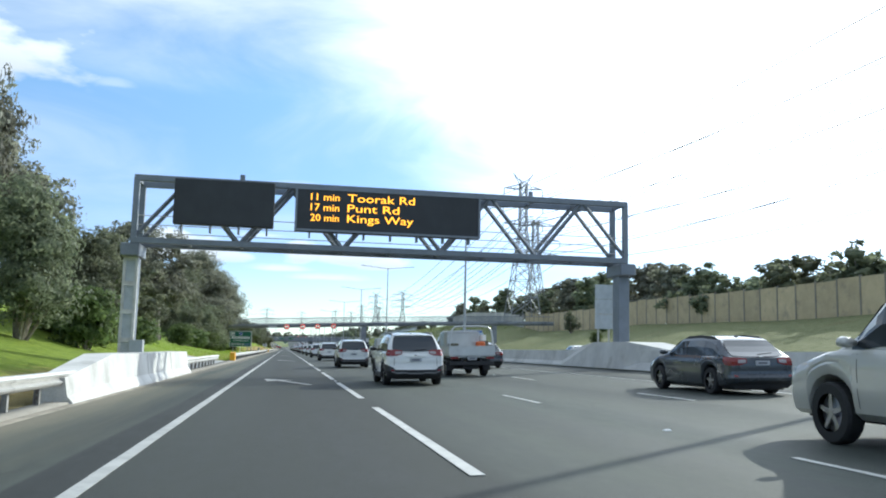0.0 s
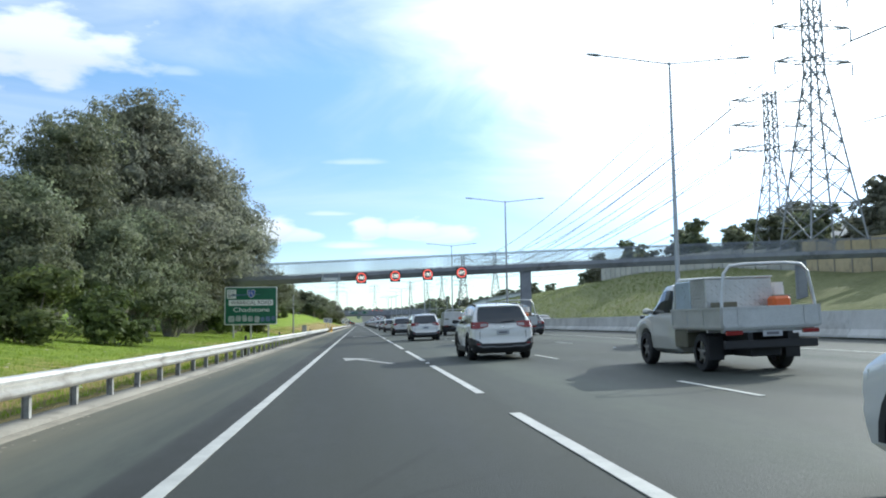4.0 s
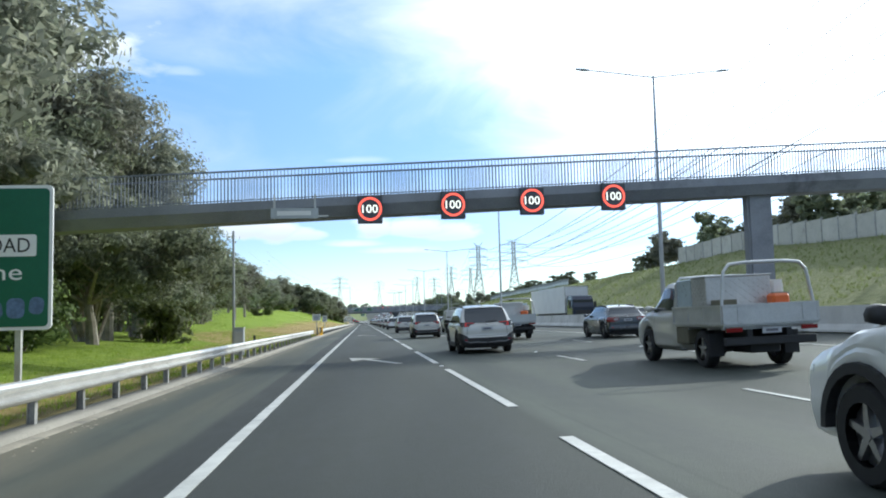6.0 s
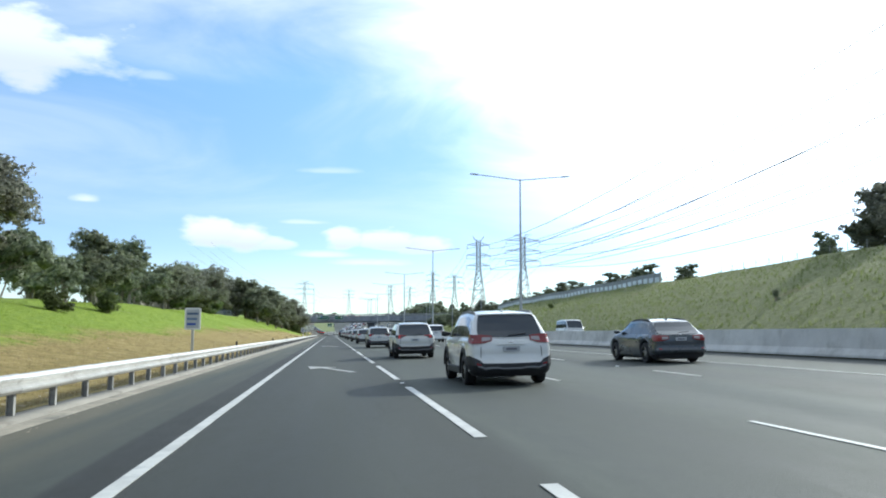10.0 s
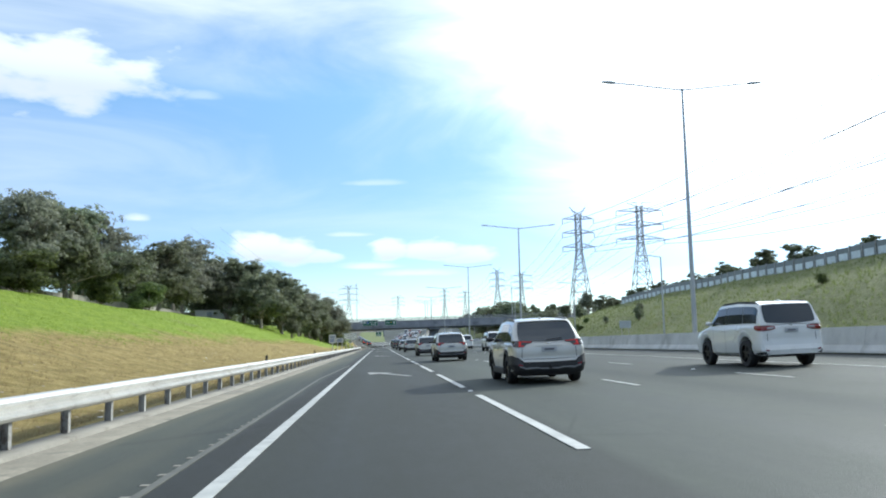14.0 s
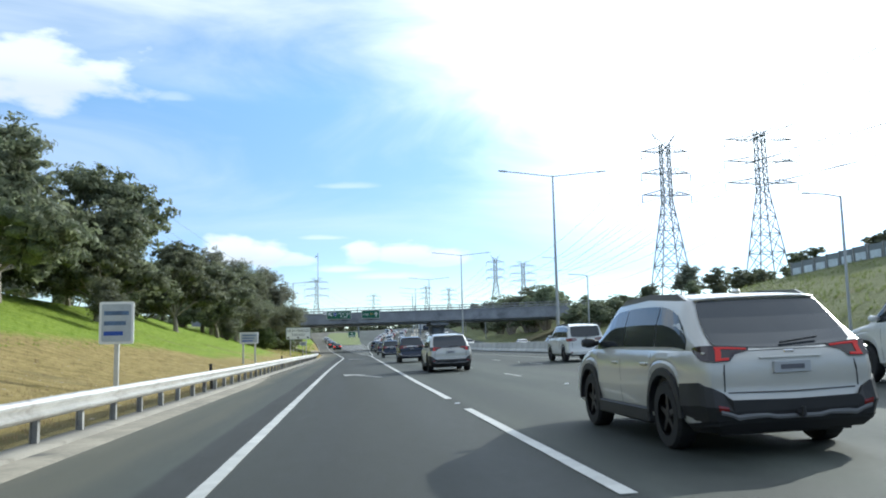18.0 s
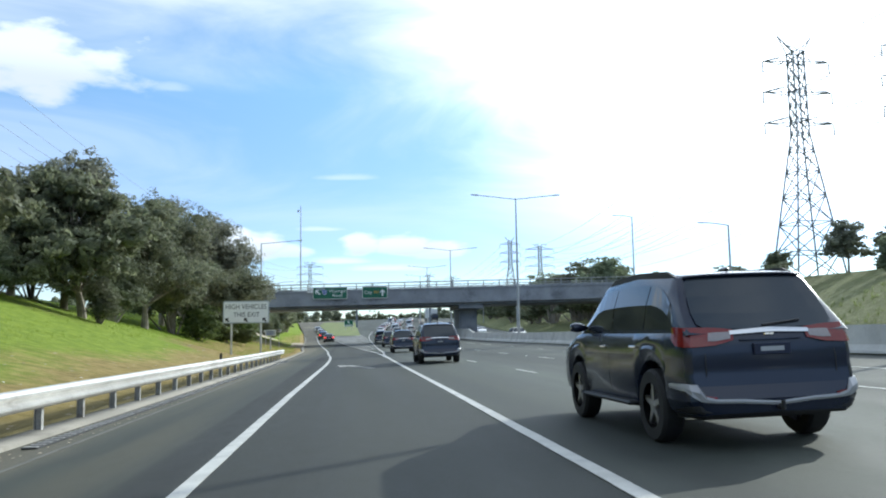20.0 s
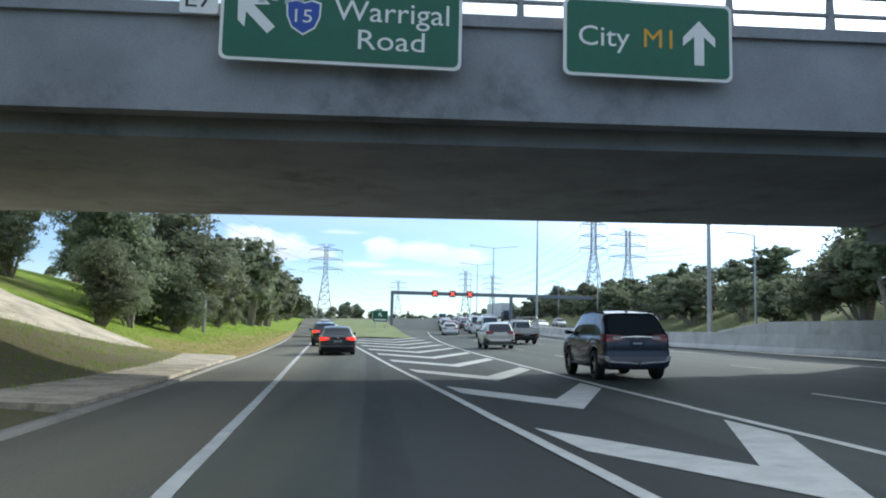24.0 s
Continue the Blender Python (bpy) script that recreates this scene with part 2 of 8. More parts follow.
def ground_material():
    """Lush grass on the banks, dry mown verge next to the carriageway, bare soil in patches."""
    m = bpy.data.materials.new("grassland")
    nt = tree_of(m)
    at = node(nt, "ShaderNodeTexCoord").outputs["Object"]
    p = node(nt, "ShaderNodeSeparateXYZ", {0: at})
    n1 = node(nt, "ShaderNodeTexNoise", {"Vector": at, "Scale": 0.12, "Detail": 6.0, "Roughness": 0.6}).outputs["Fac"]
    n2 = node(nt, "ShaderNodeTexNoise", {"Vector": at, "Scale": 1.6, "Detail": 6.0, "Roughness": 0.7}).outputs["Fac"]
    n3 = node(nt, "ShaderNodeTexNoise", {"Vector": at, "Scale": 24.0, "Detail": 4.0, "Roughness": 0.7}).outputs["Fac"]
    green = node(nt, "ShaderNodeMix", {0: ramp01(nt, n2, 0.3, 0.7), 6: (0.15, 0.245, 0.016, 1), 7: (0.31, 0.41, 0.04, 1)}, data_type="RGBA").outputs[2]
    rough_grass = node(nt, "ShaderNodeMix", {0: ramp01(nt, n2, 0.3, 0.7), 6: (0.10, 0.118, 0.052, 1), 7: (0.22, 0.225, 0.115, 1)}, data_type="RGBA").outputs[2]
    dry = node(nt, "ShaderNodeMix", {0: ramp01(nt, n2, 0.32, 0.68), 6: (0.25, 0.16, 0.06, 1), 7: (0.52, 0.36, 0.165, 1)}, data_type="RGBA").outputs[2]
    right = ramp01(nt, p.outputs[0], 10.0, 25.0)
    col = node(nt, "ShaderNodeMix", {0: right, 6: green, 7: rough_grass}, data_type="RGBA").outputs[2]
    # the mown strip beside the rail, wider past the footbridge
    edge = math_node(nt, "ADD", p.outputs[0], math_node(nt, "MULTIPLY", math_node(nt, "SUBTRACT", n1, 0.5), 9.0))
    edge = math_node(nt, "ADD", edge, math_node(nt, "MULTIPLY", math_node(nt, "SUBTRACT", n2, 0.5), 3.0))
    wide = math_node(nt, "SUBTRACT", math_node(nt, "MULTIPLY", ramp01(nt, p.outputs[1], 190.0, 232.0), 6.0), math_node(nt, "SUBTRACT", math_node(nt, "MULTIPLY", ramp01(nt, p.outputs[1], 490.0, 512.0), 4.8), math_node(nt, "MULTIPLY", ramp01(nt, p.outputs[1], 545.0, 562.0), 3.6)))
    strip = ramp01(nt, math_node(nt, "ADD", edge, wide), -9.5, -7.0)
    strip = math_node(nt, "MULTIPLY", strip, math_node(nt, "SUBTRACT", 1.0, right))
    col = node(nt, "ShaderNodeMix", {0: math_node(nt, "MULTIPLY", strip, 0.92), 6: col, 7: dry}, data_type="RGBA").outputs[2]
    soil = math_node(nt, "ADD", p.outputs[0], math_node(nt, "MULTIPLY", math_node(nt, "SUBTRACT", n2, 0.5), 2.4))
    soil = math_node(nt, "MULTIPLY", ramp01(nt, soil, -6.3, -5.3), math_node(nt, "SUBTRACT", 1.0, math_node(nt, "ADD", right, ramp01(nt, p.outputs[1], 548.0, 570.0), True)))
    col = node(nt, "ShaderNodeMix", {0: math_node(nt, "MULTIPLY", soil, 0.8), 6: col, 7: (0.115, 0.088, 0.05, 1)}, data_type="RGBA").outputs[2]
    # trodden earth beneath the road bridge
    earth = math_node(nt, "MULTIPLY", ramp01(nt, math_node(nt, "ADD", p.outputs[1], math_node(nt, "MULTIPLY", math_node(nt, "SUBTRACT", n2, 0.5), 6.0)), 610.0, 616.0), ramp01(nt, p.outputs[1], 644.0, 638.0))
    col = node(nt, "ShaderNodeMix", {0: math_node(nt, "MULTIPLY", earth, 0.85), 6: col, 7: (0.17, 0.145, 0.10, 1)}, data_type="RGBA").outputs[2]
    bare = math_node(nt, "MULTIPLY", ramp01(nt, n1, 0.60, 0.70), 0.55)
    col = node(nt, "ShaderNodeMix", {0: bare, 6: col, 7: (0.20, 0.155, 0.085, 1)}, data_type="RGBA").outputs[2]
    col = node(nt, "ShaderNodeMix", {0: 0.25, 6: col, 7: node(nt, "ShaderNodeMix", {0: n3, 6: (0.03, 0.04, 0.01, 1), 7: (0.40, 0.42, 0.14, 1)}, data_type="RGBA").outputs[2]}, data_type="RGBA").outputs[2]
    b = node(nt, "ShaderNodeBsdfPrincipled", {"Base Color": col, "Roughness": 0.9, "Specular IOR Level": 0.15})
    nt.links.new(node(nt, "ShaderNodeBump", {"Height": math_node(nt, "ADD", n3, n2), "Strength": 0.9, "Distance": 0.12}).outputs[0], b.inputs["Normal"])
    node(nt, "ShaderNodeOutputMaterial", {0: b.outputs[0]})
    return m


def leaf_material(name, dark, lite):
    m = bpy.data.materials.new(name)
    nt = tree_of(m)
    isl = node(nt, "ShaderNodeNewGeometry").outputs["Random Per Island"]
    obj = node(nt, "ShaderNodeObjectInfo").outputs["Random"]
    col = node(nt, "ShaderNodeMix", {0: isl, 6: (*dark, 1), 7: (*lite, 1)}, data_type="RGBA").outputs[2]
    hsv = node(nt, "ShaderNodeHueSaturation", {"Color": col, "Value": node(nt, "ShaderNodeMapRange", {0: obj, 3: 0.75, 4: 1.25}).outputs[0],
                                              "Hue": node(nt, "ShaderNodeMapRange", {0: obj, 3: 0.48, 4: 0.52}).outputs[0]})
    d = node(nt, "ShaderNodeBsdfPrincipled", {"Base Color": hsv.outputs[0], "Roughness": 0.55, "Specular IOR Level": 0.3})
    t = node(nt, "ShaderNodeBsdfTranslucent", {0: hsv.outputs[0]})
    mix = node(nt, "ShaderNodeMixShader", {0: 0.58, 1: d.outputs[0], 2: t.outputs[0]})
    node(nt, "ShaderNodeOutputMaterial", {0: mix.outputs[0]})
    return m


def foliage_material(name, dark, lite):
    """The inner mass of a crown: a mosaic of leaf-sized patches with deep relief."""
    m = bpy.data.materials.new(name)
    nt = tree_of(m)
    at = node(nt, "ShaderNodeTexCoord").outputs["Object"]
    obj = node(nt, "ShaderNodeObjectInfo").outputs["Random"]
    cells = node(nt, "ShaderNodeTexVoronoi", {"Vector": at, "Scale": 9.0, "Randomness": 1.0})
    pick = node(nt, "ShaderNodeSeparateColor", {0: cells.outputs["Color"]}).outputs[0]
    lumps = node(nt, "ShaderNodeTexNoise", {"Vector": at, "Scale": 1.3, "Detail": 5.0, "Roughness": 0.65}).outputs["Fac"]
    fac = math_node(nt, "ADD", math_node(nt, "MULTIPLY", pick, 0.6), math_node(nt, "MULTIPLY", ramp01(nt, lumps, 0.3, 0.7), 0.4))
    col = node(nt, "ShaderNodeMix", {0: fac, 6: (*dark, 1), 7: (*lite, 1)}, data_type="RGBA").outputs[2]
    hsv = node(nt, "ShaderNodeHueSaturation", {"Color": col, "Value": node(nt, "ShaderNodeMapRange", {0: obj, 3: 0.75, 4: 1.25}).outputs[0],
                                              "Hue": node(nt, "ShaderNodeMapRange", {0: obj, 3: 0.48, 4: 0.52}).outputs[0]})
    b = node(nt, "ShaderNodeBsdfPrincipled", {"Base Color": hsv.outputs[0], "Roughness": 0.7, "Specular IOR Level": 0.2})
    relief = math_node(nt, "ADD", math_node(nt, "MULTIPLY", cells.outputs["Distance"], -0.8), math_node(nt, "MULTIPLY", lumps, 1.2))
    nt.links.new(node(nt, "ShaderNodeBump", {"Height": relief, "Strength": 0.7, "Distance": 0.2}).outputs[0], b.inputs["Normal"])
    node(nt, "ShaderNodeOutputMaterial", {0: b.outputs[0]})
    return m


ASPHALT = asphalt_material()
GRASS = ground_material()
CONCRETE = material("concrete", (0.55, 0.54, 0.51), 0.8, vary=0.18, scale=0.8, fine=30, stains=((0.36, 0.35, 0.32), 0.5), spread=0.06)
OLD_CONCRETE = material("weathered concrete", (0.245, 0.225, 0.185), 0.85, vary=0.22, scale=0.6, fine=25, stains=((0.13, 0.112, 0.085), 0.9))
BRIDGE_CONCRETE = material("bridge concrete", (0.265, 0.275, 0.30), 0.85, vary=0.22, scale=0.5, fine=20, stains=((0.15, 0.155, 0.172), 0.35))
VERGE = material("verge grass", (0.13, 0.165, 0.04), 0.9, vary=0.4, scale=0.5, fine=12, bump=0.5, stains=((0.28, 0.22, 0.10), 0.3))
BAY = material("grey service bay concrete", (0.33, 0.33, 0.31), 0.85, vary=0.15, scale=0.6, fine=25, stains=((0.24, 0.23, 0.20), 0.6))
GUTTER = material("dusty gutter concrete", (0.27, 0.24, 0.185), 0.9, vary=0.28, scale=0.9, fine=16, bump=0.35, stains=((0.10, 0.095, 0.08), 1.1))
PAINT_OLD = material("worn out paint", (0.105, 0.104, 0.088), 0.8, vary=0.3, scale=1.2, fine=14, bump=0.05, stains=((0.075, 0.078, 0.07), 1.6))
SANDY = material("sandy paving", (0.41, 0.345, 0.255), 0.9, vary=0.38, scale=1.1, fine=14, bump=0.7, stains=((0.19, 0.16, 0.115), 1.3))
PALE_CONCRETE = material("pale concrete", (0.60, 0.59, 0.56), 0.8, vary=0.12, scale=0.8, fine=30, stains=((0.42, 0.40, 0.37), 0.5))
MARKING = material("road paint", (0.46, 0.455, 0.42), 0.6, vary=0.2, scale=2.0, fine=60, stains=((0.33, 0.33, 0.32), 3.0), spread=0.1)
MARKING_WORN = material("worn road paint", (0.33, 0.325, 0.30), 0.65, vary=0.25, scale=2.0, fine=40, stains=((0.20, 0.20, 0.185), 3.0))
GALV = material("galvanised steel", (0.53, 0.52, 0.49), 0.46, metal=0.75, vary=0.15, scale=1.5, fine=30, bump=0.05, stains=((0.33, 0.30, 0.27), 0.9), spread=0.06)
POST_STEEL = material("weathered post steel", (0.33, 0.325, 0.31), 0.6, metal=0.5, vary=0.3, scale=4, fine=40, stains=((0.13, 0.10, 0.08), 3.0), spread=0.15)
PARAPET = material("dull parapet paint", (0.24, 0.25, 0.26), 0.65, metal=0.1, vary=0.2, scale=1.5, fine=25)
GANTRY = material("grey painted steel", (0.19, 0.21, 0.24), 0.5, metal=0.3, vary=0.15, scale=1.2, fine=30)
POLE = material("lamp pole steel", (0.40, 0.41, 0.42), 0.45, metal=0.6, vary=0.12, scale=0.6, fine=20)
DARK_PANEL = material("dark sign face", (0.022, 0.024, 0.028), 0.5, vary=0.25, scale=1.0, fine=30, bump=0.05)
SIGNAL_BOX = material("grey signal box", (0.075, 0.08, 0.092), 0.55, vary=0.2, scale=2.0, fine=30, bump=0.03)
SIGN_GREEN = material("green reflective sheet", (0.012, 0.115, 0.062), 0.45, vary=0.12, scale=1.0, fine=20, bump=0.03)
SIGN_WHITE = material("white reflective sheet", (0.78, 0.78, 0.76), 0.5, vary=0.06, scale=1.5, fine=20, bump=0.02)
SIGN_BLUE = material("blue sign sheet", (0.02, 0.07, 0.36), 0.45, vary=0.1, bump=0.02)
SIGN_GOLD = material("gold lettering", (0.70, 0.36, 0.02), 0.5, vary=0.1, bump=0.02)
SIGN_BLACK = material("black lettering", (0.015, 0.015, 0.016), 0.5, vary=0.1, bump=0.02)
SIGN_GREY = material("faded sign sheet", (0.42, 0.45, 0.47), 0.55, vary=0.15, scale=2, fine=20, bump=0.03)
PAINT_SPRAY = material("sprayed paint", (0.36, 0.40, 0.38), 0.6, vary=0.35, scale=2.5, fine=12, bump=0.02)
PAINT_SPRAY_BLUE = material("blue sprayed paint", (0.10, 0.16, 0.27), 0.6, vary=0.4, scale=2.5, fine=12, bump=0.02)
AMBER = material("amber light dots", (1.0, 0.42, 0.03), 0.5, vary=0.05, bump=0, emit=2.2)
RED_LED = material("red light ring", (1.0, 0.12, 0.08), 0.5, vary=0.05, bump=0, emit=1.3)
WHITE_LED = material("white light digits", (1.0, 0.95, 0.85), 0.5, vary=0.05, bump=0, emit=1.3)
YELLOW = material("yellow terminal plastic", (0.80, 0.42, 0.015), 0.5, vary=0.12, scale=2, fine=30, bump=0.05)
LATTICE = material("tower steel", (0.29, 0.295, 0.30), 0.6, metal=0.25, vary=0.12, bump=0)
WIRE = material("power line wire", (0.12, 0.12, 0.125), 0.5, metal=0.6, vary=0.1, bump=0)
WALL_PANEL = material("noise wall panel", (0.44, 0.42, 0.37), 0.8, vary=0.12, scale=0.7, fine=14, stains=((0.30, 0.28, 0.25), 0.6), spread=0.1)
WALL_YELLOW = material("ochre noise wall panel", (0.46, 0.37, 0.22), 0.8, vary=0.14, scale=0.7, fine=14, stains=((0.30, 0.25, 0.17), 0.6), spread=0.12)
PANE_PALE = material("pale frosted pane", (0.55, 0.60, 0.62), 0.35, vary=0.15, scale=1.2, fine=9, bump=0.02, spread=0.12)
WALL_GLASS = material("translucent wall panel", (0.15, 0.165, 0.165), 0.4, vary=0.08, bump=0.02, spread=0.08)
BARK = material("gum bark", (0.27, 0.235, 0.19), 0.85, vary=0.35, scale=2.5, fine=14, bump=0.5, stains=((0.42, 0.39, 0.34), 1.2))
LEAF_TONES = {"gum": ((0.12, 0.132, 0.094), (0.30, 0.30, 0.225)), "dark": ((0.098, 0.12, 0.072), (0.265, 0.285, 0.175)), "fresh": ((0.075, 0.108, 0.036), (0.19, 0.23, 0.08))}
LEAF_GUM, LEAF_DARK, LEAF_FRESH = (leaf_material(k + " leaves", *LEAF_TONES[k]) for k in ("gum", "dark", "fresh"))
# inner masses take the leaf tones darkened: shade inside a crown put into colour
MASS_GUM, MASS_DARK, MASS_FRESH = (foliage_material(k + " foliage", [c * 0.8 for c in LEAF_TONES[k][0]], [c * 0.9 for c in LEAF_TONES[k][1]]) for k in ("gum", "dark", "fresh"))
BLADE = leaf_material("grass blades", (0.13, 0.21, 0.012), (0.31, 0.38, 0.05))
BLADE_OLIVE = leaf_material("olive grass blades", (0.11, 0.13, 0.035), (0.24, 0.25, 0.10))
BLADE_DRY = leaf_material("dry grass blades", (0.22, 0.16, 0.07), (0.44, 0.35, 0.19))
RUBBER = material("tyre rubber", (0.018, 0.018, 0.019), 0.75, vary=0.2, fine=50, bump=0.1)
TRIM = material("black plastic trim", (0.022, 0.022, 0.024), 0.6, vary=0.15, fine=60, bump=0.05)
RIM = material("alloy rim", (0.42, 0.42, 0.43), 0.3, metal=0.9, vary=0.1, bump=0)
DARK_RIM = material("dark alloy rim", (0.05, 0.05, 0.055), 0.35, metal=0.8, vary=0.1, bump=0)
CAR_GLASS = material("tinted car glass", (0.028, 0.034, 0.040), 0.06, vary=0.05, bump=0, coat=0.3)
CHROME = material("chrome trim", (0.75, 0.75, 0.76), 0.12, metal=1.0, vary=0.04, bump=0)
TAIL = material("red tail lens", (0.20, 0.010, 0.010), 0.15, vary=0.1, bump=0, coat=0.5)
TAIL_LIT = material("lit red tail lens", (1.0, 0.03, 0.015), 0.2, vary=0.05, bump=0, emit=1.5)
HEADLAMP = material("clear lamp lens", (0.62, 0.64, 0.66), 0.1, vary=0.05, bump=0, coat=0.5)
PLATE = material("number plate", (0.42, 0.43, 0.45), 0.4, vary=0.08, bump=0)
PLATE_BAR = material("plate bar", (0.12, 0.12, 0.14), 0.4, vary=0.08, bump=0)
DARK_PLATE = material("dark blue number plate", (0.015, 0.02, 0.05), 0.4, vary=0.08, bump=0)
LENS = material("clear lamp glass", (0.34, 0.30, 0.30), 0.1, vary=0.1, bump=0, coat=0.5)
SMOKE = material("smoky lamp glass", (0.045, 0.03, 0.032), 0.1, vary=0.1, bump=0, coat=0.5)
TAIL_GLOW = material("dim red light strip", (0.60, 0.025, 0.02), 0.2, vary=0.05, bump=0, emit=0.1)
STRIP_GREY = material("dull silver strip", (0.17, 0.17, 0.175), 0.45, metal=0.2, vary=0.08, bump=0)
STRIP_SILVER = material("silver trim strip", (0.40, 0.40, 0.41), 0.4, metal=0.3, vary=0.06, bump=0)
OLIVE_BOX = material("olive brown box", (0.13, 0.12, 0.08), 0.6, vary=0.2)
CANOPY_BLUE = material("pale blue canopy", (0.42, 0.50, 0.58), 0.3, metal=0.3, vary=0.12, scale=2, fine=12, bump=0.04)
ORANGE_CAN = material("orange plastic", (0.62, 0.13, 0.03), 0.5, vary=0.1, bump=0.03)
WHITE_CAR = material("white car paint", (0.72, 0.72, 0.70), 0.28, vary=0.03, scale=1, fine=0.7, bump=0, coat=0.7)
SILVER_CAR = material("silver car paint", (0.56, 0.545, 0.505), 0.34, metal=0.3, vary=0.04, scale=1, fine=0.7, bump=0, coat=0.7)
GREY_CAR = material("dark grey car paint", (0.055, 0.062, 0.072), 0.28, metal=0.4, vary=0.05, scale=1, fine=0.7, bump=0, coat=0.7)
BLUE_CAR = material("dark blue car paint", (0.014, 0.020, 0.042), 0.25, metal=0.2, vary=0.05, scale=1, fine=0.7, bump=0, coat=0.35)
BLACK_CAR = material("black car paint", (0.016, 0.017, 0.022), 0.25, metal=0.2, vary=0.05, scale=1, fine=0.7, bump=0, coat=0.8)
RED_CAR = material("red car paint", (0.30, 0.02, 0.018), 0.28, vary=0.05, bump=0, coat=0.7)
TRAY = material("aluminium tray", (0.55, 0.55, 0.54), 0.42, metal=0.6, vary=0.12, scale=2, fine=30, bump=0.05)
TRUCK_WHITE = material("white truck panel", (0.66, 0.66, 0.65), 0.45, vary=0.08, scale=0.6, fine=10, bump=0.02)
TRUCK_BLUE = material("blue truck panel", (0.03, 0.11, 0.36), 0.45, vary=0.08, scale=0.6, fine=10, bump=0.02)
CAMERA_GREY = material("grey cabinet paint", (0.40, 0.42, 0.43), 0.5, vary=0.1)

# ---- builders ----
def finish(bm, name, mat, smooth=False):
    me = bpy.data.meshes.new(name)
    bmesh.ops.recalc_face_normals(bm, faces=bm.faces)
    bm.to_mesh(me)
    bm.free()
    if mat:
        me.materials.append(mat)
    if smooth:
        me.shade_smooth()
    return me


def part(name, bm, mat, parent, label="", smooth=False):
    me = bm if isinstance(bm, bpy.types.Mesh) else finish(bm, name, mat, smooth)
    ob = new(name, me)
    ob.parent = parent
    return tagged(ob, label)


def thing(name, label, category, group="", kind="", at=None):
    ob = new(name)
    ob.empty_display_size = 0.2
    if at is not None:
        ob.matrix_basis = at
    return tagged(ob, label, category, group, kind)


def box(bm, x0, x1, y0, y1, z0, z1):
    v = [bm.verts.new(p) for p in ((x0, y0, z0), (x1, y0, z0), (x1, y1, z0), (x0, y1, z0), (x0, y0, z1), (x1, y0, z1), (x1, y1, z1), (x0, y1, z1))]
    for f in ((0, 3, 2, 1), (4, 5, 6, 7), (0, 1, 5, 4), (1, 2, 6, 5), (2, 3, 7, 6), (3, 0, 4, 7)):
        bm.faces.new([v[i] for i in f])


def boxes(*args, bevel=0.0):
    bm = bmesh.new()
    for a in args:
        box(bm, *a)
    if bevel:
        bmesh.ops.bevel(bm, geom=bm.edges[:], offset=bevel, segments=1, affect="EDGES", clamp_overlap=True)
    return bm


def tube(bm, a, b, r0, r1=None, n=8, caps=True):
    a, b, r1 = Vector(a), Vector(b), r0 if r1 is None else r1
    w = (b - a).normalized()
    u = w.orthogonal().normalized()
    v = w.cross(u)
    rings = []
    for p, r in ((a, r0), (b, r1)):
        rings.append([bm.verts.new(p + (u * math.cos(2 * math.pi * (i + 0.5) / n) + v * math.sin(2 * math.pi * (i + 0.5) / n)) * r) for i in range(n)])
    for i in range(n):
        bm.faces.new((rings[0][i], rings[0][(i + 1) % n], rings[1][(i + 1) % n], rings[1][i]))
    if caps:
        bm.faces.new(rings[0][::-1]), bm.faces.new(rings[1])


def tubes(*args, n=8):
    bm = bmesh.new()
    for a in args:
        tube(bm, *a, n=n)
    return bm


def polytube(bm, pts, r, n=5):
    """One bent tube through all the points."""
    pts = [Vector(p) for p in pts]
    rings, u = [], None
    for i, p in enumerate(pts):
        w = (pts[min(i + 1, len(pts) - 1)] - pts[max(i - 1, 0)]).normalized()
        u = w.orthogonal().normalized() if u is None else (u - w * u.dot(w)).normalized()
        v = w.cross(u)
        rings.append([tuple(p + (u * math.cos(2 * math.pi * k / n) + v * math.sin(2 * math.pi * k / n)) * r) for k in range(n)])
    loft(bm, rings)
    return bm


def loft(bm, rings, close=True, caps=True):
    vs = [[bm.verts.new(p) for p in ring] for ring in rings]
    n = len(vs[0])
    for a, b in zip(vs, vs[1:]):
        for i in range(n if close else n - 1):
            bm.faces.new((a[i], a[(i + 1) % n], b[(i + 1) % n], b[i]))
    if caps and close:
        bm.faces.new(vs[0][::-1]), bm.faces.new(vs[-1])
    return vs


def lettering(text, size, thick=0.004, spacing=1.0):
    """Flat letters as a mesh in the x-z plane, facing -y, with the origin at the lower left."""
    cu = bpy.data.curves.new("letters", "FONT")
    cu.body, cu.size, cu.extrude, cu.space_character, cu.resolution_u = text, size, thick / 2, spacing, 3
    tmp = bpy.data.objects.new("letters", cu)
    scene.collection.objects.link(tmp)
    me = bpy.data.meshes.new_from_object(tmp.evaluated_get(bpy.context.evaluated_depsgraph_get()))
    bpy.data.objects.remove(tmp)
    me.transform(Matrix.Rotation(radians(90), 4, "X"))
    return me


def write(parent, text, x, y, z, width, height, mat, name="lettering", label=""):
    """Words stretched to a width and a capital height, at x (left end) and z (foot)."""
    me = lettering(text, 1.0)
    xs = [v.co.x for v in me.vertices]
    zs = [v.co.z for v in me.vertices]
    sx = width / (max(xs) - min(xs))
    sz = height / (max(zs) - max(0, min(zs)) if min(zs) > -0.05 else max(zs))
    me.transform(Matrix.Translation((x, y, z)) @ Matrix.Diagonal((sx, 1, sz, 1)) @ Matrix.Translation((-min(xs), 0, 0)))
    me.materials.clear()
    me.materials.append(mat)
    return part(name, me, mat, parent, label)


